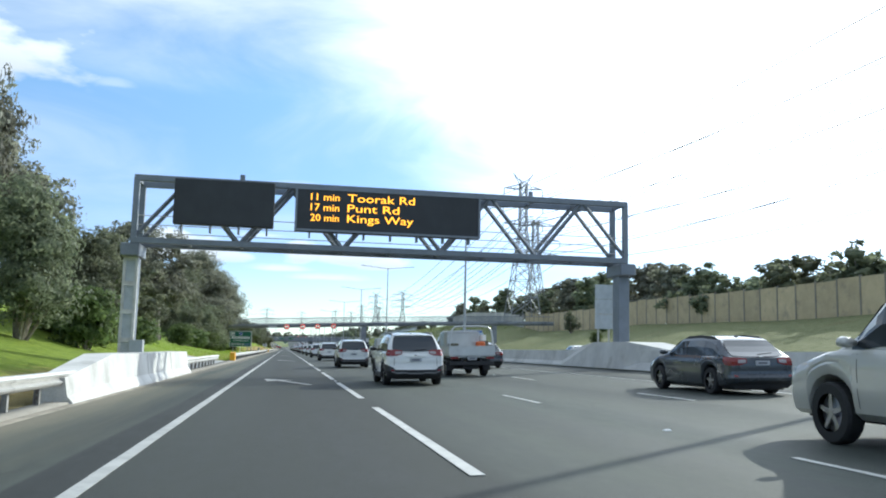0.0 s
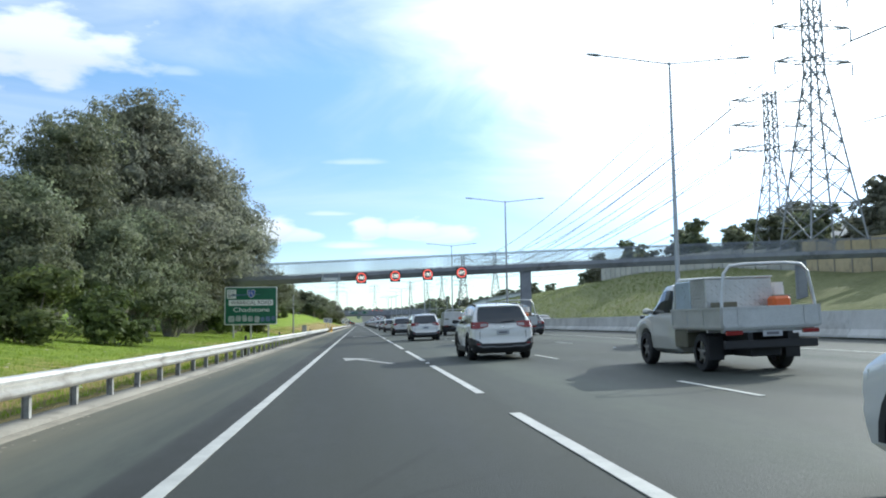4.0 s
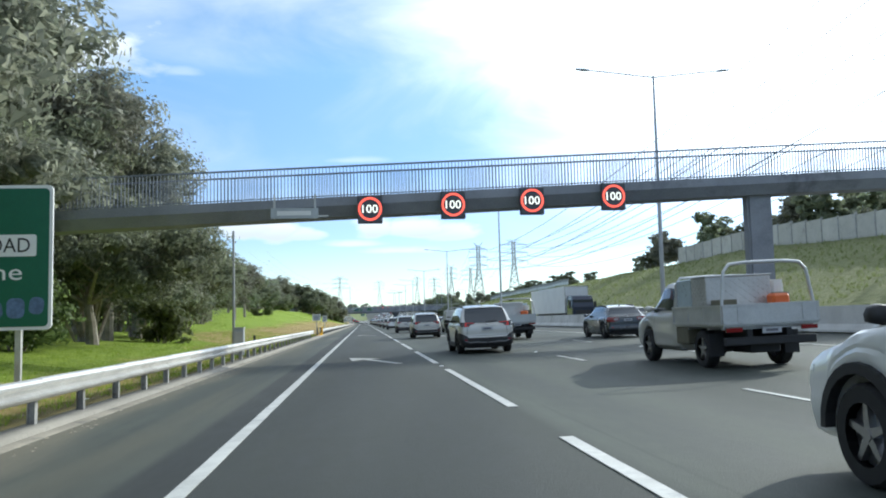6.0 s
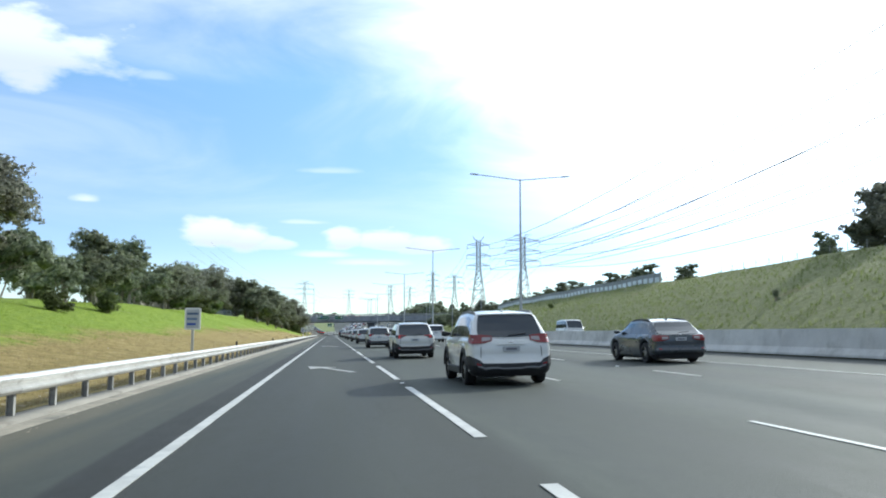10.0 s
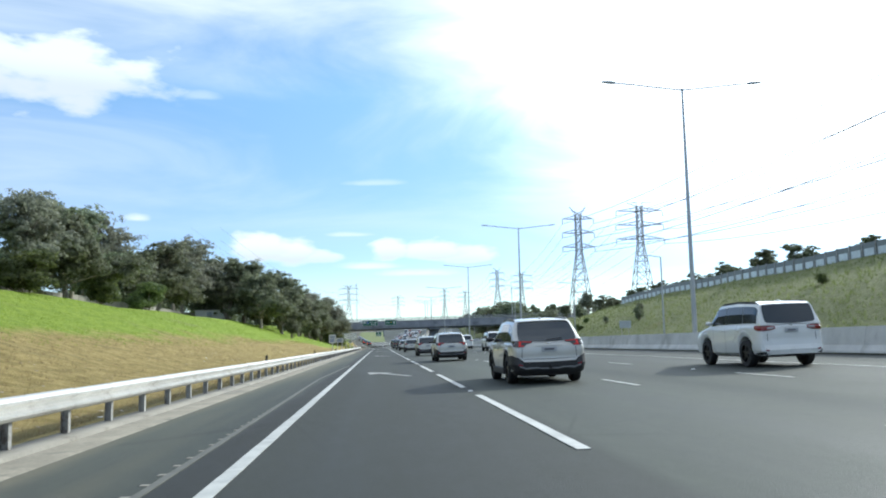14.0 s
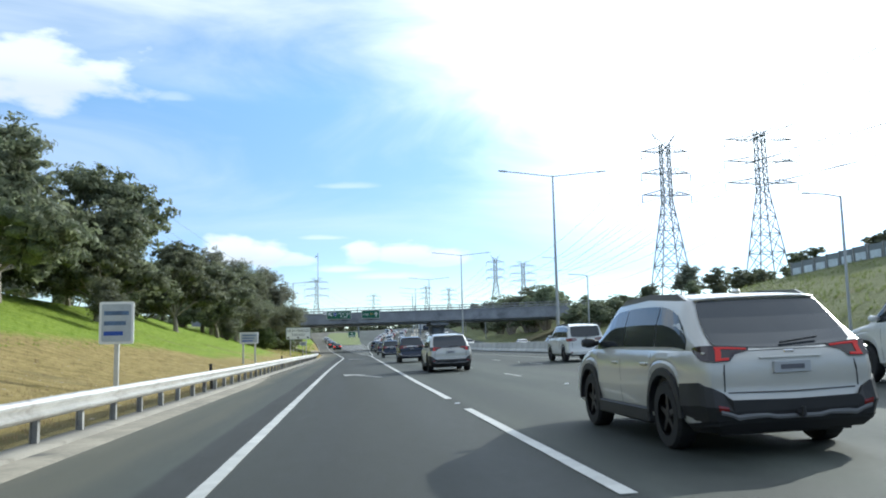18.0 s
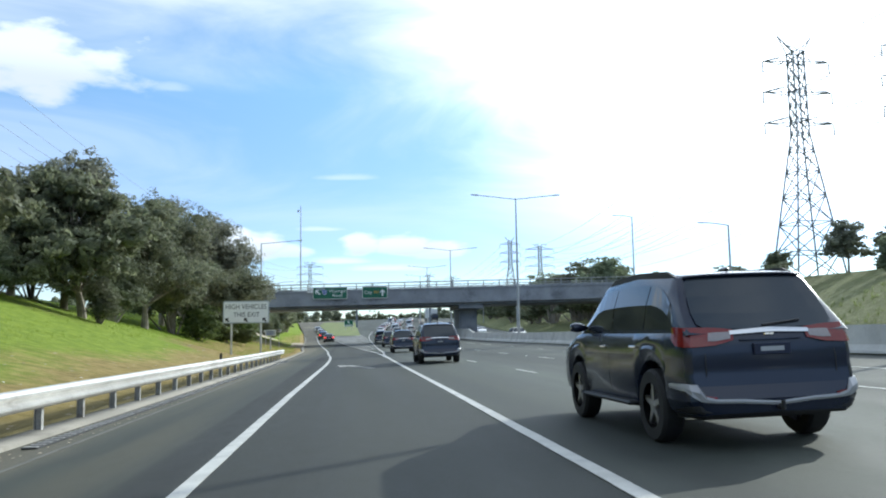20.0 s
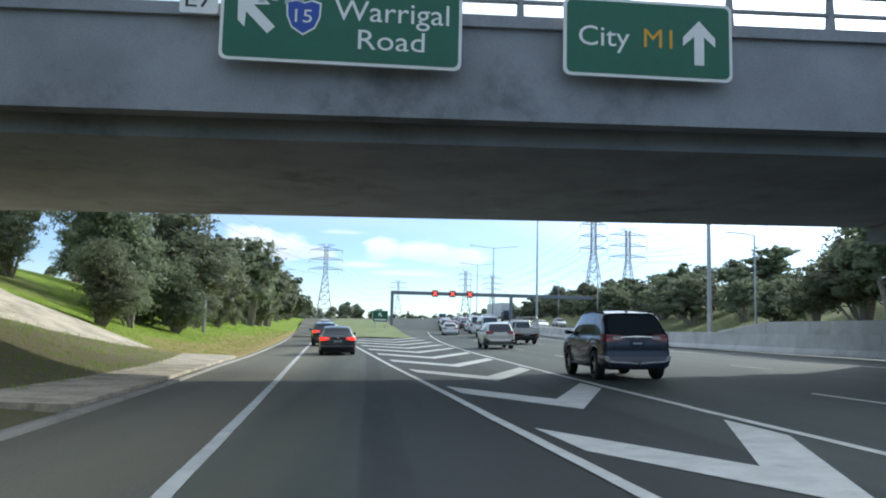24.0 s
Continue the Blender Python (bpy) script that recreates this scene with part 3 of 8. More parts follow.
def plate(w, h, r=0.08, thick=0.03, n=5):
    """A rounded plate in the x-z plane, with its face at y = 0 and its centre at the origin."""
    ring = []
    for cx, cz, a0 in ((w / 2 - r, h / 2 - r, 0), (-w / 2 + r, h / 2 - r, 90), (-w / 2 + r, -h / 2 + r, 180), (w / 2 - r, -h / 2 + r, 270)):
        for k in range(n):
            a = radians(a0 + 90 * k / (n - 1))
            ring.append((cx + r * math.cos(a), cz + r * math.sin(a)))
    bm = bmesh.new()
    loft(bm, [[(x, 0, z) for x, z in ring], [(x, thick, z) for x, z in ring]])
    return bm


def moved(bm, x, y, z):
    bmesh.ops.translate(bm, verts=bm.verts, vec=(x, y, z))
    return bm


# ---- the lie of the land ----
CROSS = 0.0253


def rise(y):
    """The carriageway climbs past the road bridge."""
    if y < 560:
        return 0.0
    if y < 727:
        return 0.00012 * (y - 560) ** 2
    return min(3.35 + 0.04 * (y - 727), 10.2)


def bend(y):
    if y < 640:
        return 0.0
    return 0.0004 * (y - 640) ** 2 if y < 740 else 4.0 + 0.08 * (y - 740)


def lerp(y, *knots):
    return float(np.interp(y, [k[0] for k in knots], [k[1] for k in knots]))


def road_z(x, y):
    return CROSS * x + rise(y) + (0.012 * (x - 12.35) if x > 12.35 else 0) + lean_in(y) * max(0.0, x - 4.0)


def lean_in(y):
    """Extra cross fall of the right-hand lanes where the road begins to curve."""
    return lerp(y, (545, 0), (568, 0.012), (640, 0.012), (690, 0))


def lane_shift(y):
    """The lanes draw away to the right beside the exit."""
    return lerp(y, (540, 0), (558, 0.5), (567, 0.85), (584, 1.1), (600, 1.3), (640, 1.6))


def left_edge(y):
    return lerp(y, (-100, -4.5), (545, -4.5), (580, -4.95), (591, -5.1), (598, -5.5), (604, -6.0), (624, -6.85), (635, -7.45), (646, -7.8), (670, -8.95), (720, -11.8), (800, -17.5), (1000, -31))


def right_edge(y):
    return 16.15 + bend(y)


def exit_left(y):
    return lerp(y, (-200, -1.73), (490, -1.68), (516, -1.57), (532, -1.42), (542, -1.35), (551, -1.43), (558, -1.57), (563, -1.74), (571, -2.06), (584, -2.40), (597, -3.02), (611, -3.78), (621, -4.27), (635, -5.02), (655, -6.0), (684, -7.25), (720, -9.2), (800, -14.6))


def gore_left(y):
    return lerp(y, (472, 1.75), (500, 1.87), (514, 1.97), (531, 2.04), (545, 2.12), (561, 2.12), (569, 2.02), (584, 1.38), (597, 0.78), (611, -0.07), (624, -0.7), (632, -1.2), (647, -2.05), (665, -3.2), (700, -5.3), (800, -11.5))


def gore_right(y):
    return lerp(y, (540, 2.14), (552, 2.2), (558, 2.28), (567, 2.68), (584, 2.85), (600, 3.05), (640, 3.5)) + bend(y)


def bank_left(y):
    return lerp(y, (-100, 4.0), (40, 4.5), (90, 5.0), (140, 2.6), (175, 1.6), (230, 1.8), (290, 3.2), (350, 4.9), (420, 5.6), (540, 6.0), (590, 4.6), (618, 6.0), (640, 6.0), (700, 5.0), (1200, 6.0))


def bank_right(y):
    return lerp(y, (-100, 6.0), (60, 6.0), (200, 6.6), (235, 9.5), (270, 11.2), (400, 10.9), (540, 10.6), (580, 8.6), (640, 7.5), (800, 6.0), (1200, 7.0))


def ground_z(x, y):
    le, re = left_edge(y) - 0.45, 36.0 + bend(y)
    if x < le:
        d = min(1.0, (le - x) / 21.0)
        base = CROSS * left_edge(y) - 0.02 + rise(y)
        bump = 0.35 * noise.noise((x * 0.09, y * 0.05, 0.0)) * min(1.0, (le - x) / 5.0)
        h = bank_left(y) * (0.55 * d ** 1.35 + 0.45 * d * d * (3 - 2 * d)) + bump
        if x < le - 40:
            h += 0.03 * min(60, le - 40 - x)
        return base + max(h, 0.0)
    if x > re:
        d = min(1.0, (x - re) / 25.0)
        bump = 0.5 * noise.noise((x * 0.07, y * 0.04, 5.0)) * min(1.0, (x - re) / 6.0)
        return 0.45 + rise(y) + (bank_right(y) - 0.45) * d ** 0.92 * (1.0 if d < 1 else 1.0) + bump
    return min(road_z(max(x, le), y), 0.45 + rise(y)) - 0.25


def sheet(name, xs_of, ys, z_of, mat):
    verts, faces = [], []
    n = len(xs_of(ys[0]))
    for y in ys:
        for x in xs_of(y):
            verts.append((x, y, z_of(x, y)))
    for j in range(len(ys) - 1):
        for i in range(n - 1):
            k = j * n + i
            faces.append((k, k + 1, k + n + 1, k + n))
    me = bpy.data.meshes.new(name)
    me.from_pydata(verts, [], faces)
    me.materials.append(mat)
    me.shade_smooth()
    return new(name, me)


YS = [-80 + 5.0 * i for i in range(185)] + [855, 880, 920, 980, 1060, 1180, 1400, 1800, 2500, 3600, 4800]


def land_columns(y):
    le, re = left_edge(y) - 0.45, 36.0 + bend(y)
    left = [le - d for d in (2500, 1200, 600, 300, 160, 100, 70, 50, 40, 34, 29, 25, 22, 20, 18, 16, 14.5, 13, 11.5, 10, 8.5, 7, 5.5, 4, 3, 2, 1, 0.4, 0.01)]
    mid = [le + 0.02, le + 2, 5.0, 15.0, re - 2, re - 0.02]
    right = [re + d for d in (0.01, 1, 2.5, 4, 6, 8, 10, 12, 14, 16, 18, 20, 22, 23.5, 25, 26.5, 30, 40, 60, 90, 150, 300, 700, 1500, 2600)]
    return left + mid + right


ground = tagged(sheet("ground", land_columns, YS, ground_z, GRASS), "grassy freeway banks with green turf and dry mown verge", "ground", kind="structure")
ROAD_YS = [-80 + 4.0 * i for i in range(290)]
road = tagged(sheet("road", lambda y: [left_edge(y) - 0.05, -2.5, 0.0, 4.0, 7.0, 12.35, right_edge(y) + 0.1], ROAD_YS, road_z, ASPHALT),
              "grey asphalt freeway carriageway with worn wheel tracks", "road", kind="structure")
tagged(sheet("road_opposite", lambda y: [18.7 + bend(y), 24 + bend(y), 30 + bend(y), 35.5 + bend(y)], ROAD_YS, lambda x, y: 0.50 + rise(y), ASPHALT),
                  "grey asphalt carriageway for oncoming traffic", "road", kind="structure")
median = tagged(sheet("median", lambda y: [16.2 + bend(y), 17.4 + bend(y), 18.75 + bend(y)], ROAD_YS, lambda x, y: 0.505 + rise(y) + lean_in(y) * 12.2, OLD_CONCRETE),
                "paved strip between the two barriers", "median", kind="structure")

# concrete edge strip under the rail
STRIP_YS = [-80 + 5.0 * i for i in range(176)]


def kerb_back(y):
    return left_edge(y) - (0.52 if y < 556 else 0.3)


def gutter_edge(y):
    return lerp(y, (-100, -4.25), (200, -4.25), (310, -4.05), (350, -3.9), (478, -3.9), (490, -4.45))


strip_mesh = sheet("kerb", lambda y: [kerb_back(y), kerb_back(y) + 0.01, left_edge(y) - 0.04, left_edge(y)], STRIP_YS,
                   lambda x, y: road_z(left_edge(y), y) + (0.05 if kerb_back(y) + 0.005 < x < left_edge(y) - 0.01 else -0.12), OLD_CONCRETE)
gutter = tagged(sheet("gutter", lambda y: [left_edge(y) - 0.02, left_edge(y) + 0.1, gutter_edge(y) - 0.08, gutter_edge(y)], [-80 + 4.0 * i for i in range(143)],
                      lambda x, y: road_z(x, y) + (0.012 if x < gutter_edge(y) - 0.01 else -0.01), GUTTER), "dusty concrete gutter between shoulder and kerb", "gutter", kind="structure")
tagged(strip_mesh, "stained concrete edge strip beneath the guard rail", "kerb", kind="structure")


# ---- road markings ----
def marking_mesh(width, length):
    bm = bmesh.new()
    n = 5
    for k in range(n):
        y0, y1 = length * k / n, length * (k + 1) / n
        box(bm, -width / 2 + 0.004 * (k % 2), width / 2 - 0.003 * ((k + 1) % 2), y0, y1, 0, 0.007)
    return finish(bm, "stripe", MARKING)


TILT = math.degrees(math.atan(CROSS))


def lay(me, x, y, name="stripe", yaw=0.0):
    grade = math.degrees(math.atan((rise(y + 1) - rise(y - 1)) / 2))
    ob = part(name, me, None, road)
    ob.matrix_basis = Matrix.Translation((x, y, road_z(x, y) + 0.004)) @ pose(0, 0, 0, grade, -TILT, yaw)
    return ob


LONG_STRIPE, SHORT_STRIPE = marking_mesh(0.15, 9.0), marking_mesh(0.10, 3.0)
EDGE_STRIPE, THIN_EDGE = marking_mesh(0.16, 6.01), marking_mesh(0.11, 12.01)
for n in range(-17, 29):
    lay(LONG_STRIPE, 1.75, 127.7 + 12 * n)
for n in range(-17, 48):
    for x in (5.3, 8.83):
        y = 137.2 + 12 * n
        lay(SHORT_STRIPE, x + bend(y) + lane_shift(y) + 0.02 * math.sin(n * 3.1 + x), y)
for n in range(65):
    y = -72 + 12 * n
    slope = (bend(y + 12) + lane_shift(y + 12) - bend(y) - lane_shift(y)) / 12
    lay(THIN_EDGE, 12.35 + bend(y) + lane_shift(y), y, "edge_line", yaw=-math.degrees(math.atan(slope)))


def follow(me, length, fx, y0, y1):
    y = y0
    while y < y1:
        slope = (fx(y + length) - fx(y)) / length
        lay(me, fx(y), y, "edge_line", yaw=-math.degrees(math.atan(slope)))
        y += length


follow(EDGE_STRIPE, 6.0, exit_left, -72, 780)
follow(EDGE_STRIPE, 6.0, gore_left, 472, 720)
follow(EDGE_STRIPE, 6.0, gore_right, 546, 720)


# a former edge line, half worn away, and the pale joint beside the drain
def worn_line(me_width, length, mat):
    me = marking_mesh(me_width, length)
    me.materials.clear()
    me.materials.append(mat)
    return me


follow(worn_line(0.09, 3.01, PAINT_OLD), 3.0, lambda y: lerp(y, (300, -2.0), (326, -2.15), (355, -2.27), (378, -2.44), (396, -1.98)), 318, 394)
follow(worn_line(0.07, 6.01, PAINT_OLD), 6.0, lambda y: lerp(y, (490, -3.75), (545, -3.95), (560, -4.3)), 490, 554)


def chevron_mesh(x0, x1, thick=2.0):
    """A broad V whose point faces the traffic, cut off along the lines at both sides."""
    bm = bmesh.new()
    a, b = -x0 * 2.35, x1 * 2.9
    pts = [(x0 + 0.1, a - 0.25), (0, 0), (x1, b), (x1, b + thick * 0.95), (0, thick), (x0 - 0.02, a + thick * 0.95)]
    lo = [bm.verts.new((x, y, 0)) for x, y in pts]
    hi = [bm.verts.new((x, y, 0.007)) for x, y in pts]
    for ring in ((0, 1, 4, 5), (1, 2, 3, 4)):
        bm.faces.new([lo[i] for i in ring][::-1])
        bm.faces.new([hi[i] for i in ring])
    for i in range(6):
        j = (i + 1) % 6
        bm.faces.new((lo[i], lo[j], hi[j], hi[i]))
    return finish(bm, "chevron", MARKING)


for k in range(13):
    y = 585.9 + 7.95 * k
    xl, xr = gore_left(y + 3) + 0.2, gore_right(y + 3) - 0.22
    if xr - xl > 0.9:
        mid = xl + (xr - xl) * 0.5
        lay(chevron_mesh(xl - mid, xr - mid), mid, y, "chevron")


def arrow_mesh():
    """A long exit arrow that leans to the left."""
    bm = bmesh.new()
    z = 0.007
    shaft = [(0.72, 0.0), (0.52, 0.0), (-0.42, 3.75), (-0.22, 3.85)]
    tip = [(-0.92, 5.6), (-0.78, 3.2), (-0.42, 3.75), (-0.22, 3.85), (0.12, 4.05)]
    for ring in (shaft, tip):
        lo = [bm.verts.new((x, y, 0)) for x, y in ring]
        hi = [bm.verts.new((x, y, z)) for x, y in ring]
        bm.faces.new(lo), bm.faces.new(hi[::-1])
        for i in range(len(ring)):
            j = (i + 1) % len(ring)
            bm.faces.new((lo[i], lo[j], hi[j], hi[i]))
    return finish(bm, "arrow", MARKING_WORN)


ARROW = arrow_mesh()
for y in (27.4, 77.5, 126.8, 176.6, 226.4, 276.5, 326.5, 376.6, 426.2, 479.0, 531.6):
    lay(ARROW, 0.14, y, "arrow")

# raised pavement markers in the gaps of the lane lines
bm = boxes((-0.055, 0.055, -0.05, 0.05, 0, 0.018))
bmesh.ops.scale(bm, vec=(0.7, 0.6, 1), verts=[v for v in bm.verts if v.co.z > 0.01])
STUD = finish(bm, "road_stud", SIGN_WHITE)
for n in range(-11, 36, 2):
    for x in (1.75, 5.3, 8.83):
        if x > 2 or n < 29:
            lay(STUD, x, 138.2 + 12 * n + (5 if x > 2 else 0), "road_stud")

# ---- guard rails ----
def w_beam(length):
    prof = [(0.0, -0.155), (0.045, -0.135), (0.08, -0.095), (0.08, -0.06), (0.012, -0.02), (0.012, 0.02), (0.08, 0.06), (0.08, 0.095), (0.045, 0.135), (0.0, 0.155)]
    bm = bmesh.new()
    ring = [(x, z) for x, z in prof] + [(x - 0.006, z) for x, z in prof[::-1]]
    loft(bm, [[(x, 0, z) for x, z in ring], [(x, length, z) for x, z in ring]])
    return finish(bm, "beam", GALV)


BEAM = w_beam(4.03)
bm = boxes((-0.055, -0.045, -0.05, 0.05, -0.72, 0.06), (0.045, 0.055, -0.05, 0.05, -0.72, 0.06), (-0.045, 0.045, -0.006, 0.006, -0.72, 0.06))
POST = finish(bm, "post", POST_STEEL)
BLOCK = finish(boxes((-0.055, 0.06, -0.05, 0.05, -0.14, 0.14)), "block", POST_STEEL)


def guard_rail(y0, y1):
    g = thing("guard_rail", "galvanised W-beam guard rail on dark steel posts", "guard rail", "roadside guard rails", at=Matrix.Translation((-4.9, y0, 0)))
    y = 0.0
    while y < y1 - y0 - 0.1:
        z = road_z(-4.6, y0 + y) + 0.55
        b = part("beam", BEAM, None, g)
        b.matrix_basis = Matrix.Translation((0.13, y, z)) @ pose(0, 0, 0, 0.12 * math.sin(y * 1.7), 0, 0.08 * math.sin(y * 0.9))
        for k in (0.15, 2.15):
            p = part("post", POST, None, g)
            p.matrix_basis = Matrix.Translation((0, y + k, z)) @ pose(0, 0, 0, 0.8 * math.sin(y * 2.3 + k), 0.7 * math.sin(y * 1.3 + k), 0)
            q = part("block", BLOCK, None, g)
            q.matrix_basis = Matrix.Translation((0.07, y + k, z))
        y += 4.0
    return g


guard_rail(-60, 24), guard_rail(42.2, 62), guard_rail(80.5, 228), guard_rail(244, 556)

# grey delineator posts behind the rail
bm = boxes((-0.05, 0.05, -0.02, 0.02, 0, 1.0), (-0.052, 0.052, -0.024, -0.018, 0.72, 0.86), bevel=0.006)
DELINEATOR = finish(bm, "marker_post", TRIM)
for y in (88, 140.5, 157, 192, 245.5, 300, 331, 356, 385, 414, 446, 476, 506, 531):
    ob = new("marker_post", DELINEATOR)
    ob.matrix_basis = Matrix.Translation((-5.3, y, road_z(-5, y) - 0.12)) @ pose(0, 0, 0, 0, 3 * math.sin(y), 0)
    tagged(ob, "short dark plastic marker post behind the guard rail", "marker post", "marker posts")


def rail_terminal(y, block=False):
    t = thing("rail_terminal", "yellow plastic crash terminal at a guard rail end", "crash terminal", "rail terminals", at=Matrix.Translation((-4.72, y, road_z(-4.7, y))))
    if block:
        bm = bmesh.new()
        loft(bm, [[(x0, yy, 0.04), (0.2, yy, 0.04), (0.2, yy, z1), (x0, yy, z1)] for x0, yy, z1 in ((-0.24, -0.1, 0.78), (-0.24, 0.9, 0.84), (-0.12, 1.3, 0.80))])
        bmesh.ops.bevel(bm, geom=bm.edges[:], offset=0.03, segments=2, affect="EDGES")
        part("housing", bm, YELLOW, t)
        part("face_plate", boxes((-0.22, 0.18, -0.115, -0.102, 0.10, 0.74), bevel=0.004), YELLOW, t)
        return
    bm = bmesh.new()
    loft(bm, [[(-0.02, -0.1, 0.1), (0.16, -0.1, 0.1), (0.16, -0.1, 0.92), (-0.02, -0.1, 0.92)], [(-0.02, 0.3, 0.1), (0.16, 0.3, 0.1), (0.16, 0.3, 0.9), (-0.02, 0.3, 0.9)],
              [(-0.0, 1.0, 0.4), (0.12, 1.0, 0.4), (0.12, 1.0, 0.76), (-0.0, 1.0, 0.76)]])
    part("housing", bm, YELLOW, t)
    bm = bmesh.new()
    loft(bm, [[(-0.5, -0.95, 0.0), (-0.15, -0.95, 0.0), (-0.15, -0.95, 0.06), (-0.5, -0.95, 0.06)], [(-0.2, -0.4, 0.0), (0.16, -0.4, 0.0), (0.16, -0.4, 0.12), (-0.2, -0.4, 0.12)], [(-0.05, -0.12, 0.02), (0.16, -0.12, 0.02), (0.16, -0.12, 0.34), (-0.05, -0.12, 0.34)]])
    part("foot", bm, YELLOW, t)
    panel = part("hazard_panel", boxes((-0.17, -0.022, -0.1, -0.07, 0.42, 0.9)), SIGN_BLACK, t, "black panel with pale slanted stripes")
    for k in range(3):
        bm = bmesh.new()
        z = 0.46 + 0.14 * k
        loft(bm, [[(-0.165, -0.106, z), (-0.03, -0.106, z + 0.08), (-0.03, -0.106, z + 0.14), (-0.165, -0.106, z + 0.06)], [(-0.165, -0.1, z), (-0.03, -0.1, z + 0.08), (-0.03, -0.1, z + 0.14), (-0.165, -0.1, z + 0.06)]])
        part("stripe", bm, SIGN_WHITE, panel)


rail_terminal(78.6, True), rail_terminal(242.4)

# ---- concrete barrier in the median, and beside the sign gantry ----
BARRIER_PROFILE = [(0, 0), (0.02, 0.08), (0.17, 0.28), (0.27, 0.92), (0.5, 0.92), (0.5, 0)]


def barrier_mesh(length, flip=False, name="barrier_panel", mat=CONCRETE):
    bm = bmesh.new()
    pr = [(-x if flip else x, z) for x, z in BARRIER_PROFILE]
    loft(bm, [[(x, 0.012, z) for x, z in pr], [(x, length - 0.012, z) for x, z in pr]])
    return finish(bm, name, mat)


NEAR_PANEL, FAR_PANEL = barrier_mesh(6.0), barrier_mesh(6.0, True)
for side, mesh_, label in ((0, NEAR_PANEL, "pale concrete safety barrier along the median"), (1, FAR_PANEL, "concrete barrier facing the oncoming carriageway")):
    b = thing("concrete_barrier", label, "barrier", "median barriers")
    for k in range(135):
        y = -75 + 6 * k
        x = 16.2 + bend(y) if side == 0 else 18.75 + bend(y)
        o = part("barrier_panel", mesh_, None, b)
        o.matrix_basis = Matrix.Translation((x, y, 0.50 + rise(y) + lean_in(y) * 12.2)) @ pose(0, 0, 0, math.degrees(math.atan((rise(y + 6) - rise(y) + 12.2 * (lean_in(y + 6) - lean_in(y))) / 6)), 0, -math.degrees(math.atan((bend(y + 6) - bend(y)) / 6)))

pier_wall = thing("guard_wall", "taller pale concrete wall guarding the bridge pier", "wall")
for k in range(7):
    ya, yb = 609 + 5.5 * k, 614.5 + 5.5 * k
    ta, tb = (0.05 if k == 0 else 0.5), (0.05 if k == 6 else 0.5)
    bm = bmesh.new()
    z = lean_in(ya) * 12.2
    loft(bm, [[(16.46, y, 1.38 + z + rise(y)), (16.76, y, 1.38 + z + rise(y)), (16.76, y, 1.43 + z + h + rise(y)), (16.50, y, 1.43 + z + h + rise(y))] for y, h in ((ya + 0.012, ta), (yb - 0.012, tb))])
    part("wall_panel", bm, CONCRETE, pier_wall)

b = thing("concrete_block", "white concrete block guarding the gantry column", "barrier", at=Matrix.Translation((-4.45, 24.4, -0.12)))
bm = bmesh.new()
pr = [(-x, z * 1.12) for x, z in BARRIER_PROFILE[:-2]] + [(-1.0, 1.03), (-1.0, 0)]
loft(bm, [[(x * 0.75, -5.2, z * 0.55) for x, z in pr], [(x, 0, z) for x, z in pr], [(x, 17.8, z) for x, z in pr]])
part("body", bm, CONCRETE, b)
for y in (5.9, 11.8):
    bm = bmesh.new()
    loft(bm, [[(x + (0.005 if k < 4 else 0.0), yy, z + 0.003) for k, (x, z) in enumerate(pr)] for yy in (y, y + 0.025)])
    part("joint", bm, OLD_CONCRETE, b, "dark mortar joint")

# ---- overhead message sign gantry ----
def truss_panel(bm, xa, xb, y, z0, z1, r, flipped):
    tube(bm, (xa, y, z1 if flipped else z0), (xb, y, z0 if flipped else z1), r, n=4)


GY, GX0, GX1, GZ0, GZ1 = 40.3, -7.3, 17.1, 6.0, 8.95
gantry = thing("sign_gantry", "grey steel truss gantry spanning the carriageway with message boards", "sign gantry")
for y in (GY, GY + 1.7):
    for z, nm in ((GZ0, "bottom_chord"), (GZ1, "top_chord")):
        part(nm, boxes((GX0, GX1, y - 0.13, y + 0.13, z - 0.14, z + 0.14), bevel=0.015), GANTRY, gantry)
    n = 10
    for k in range(n):
        xa, xb = GX0 + (GX1 - GX0) * k / n, GX0 + (GX1 - GX0) * (k + 1) / n
        bm = bmesh.new()
        truss_panel(bm, xa, xb, y, GZ0, GZ1, 0.105, k % 2 == 1)
        part("diagonal", bm, GANTRY, gantry)
    for x in (GX0 + 0.12, GX1 - 0.12):
        part("end_post", boxes((x - 0.13, x + 0.13, y - 0.12, y + 0.12, GZ0, GZ1)), GANTRY, gantry)
for k in range(11):
    x = GX0 + 0.1 + (GX1 - GX0 - 0.2) * k / 10
    for z in (GZ0, GZ1):
        part("cross_member", boxes((x - 0.06, x + 0.06, GY, GY + 1.7, z - 0.07, z + 0.07)), GANTRY, gantry)
    if k < 10:
        bm = bmesh.new()
        tube(bm, (x, GY, GZ0), (x + 2.4, GY + 1.7, GZ0), 0.05, n=4)
        part("plan_brace", bm, GANTRY, gantry)
for z in (6.55, 6.95, 7.4):
    part("hand_rail", tubes(((GX0, GY + 1.5, z), (GX1, GY + 1.5, z), 0.022)), GALV, gantry)
for k in range(40):
    x = GX0 + 0.3 + k * 0.6
    part("walkway_bar", boxes((x, x + 0.03, GY + 0.5, GY + 1.5, 6.12, 6.17)), GALV, gantry)
for x in (-2.4, 11.9):
    part("lifting_lug", boxes((x - 0.12, x + 0.12, GY - 0.03, GY + 0.03, GZ1 + 0.12, GZ1 + 0.42), bevel=0.04), GANTRY, gantry)
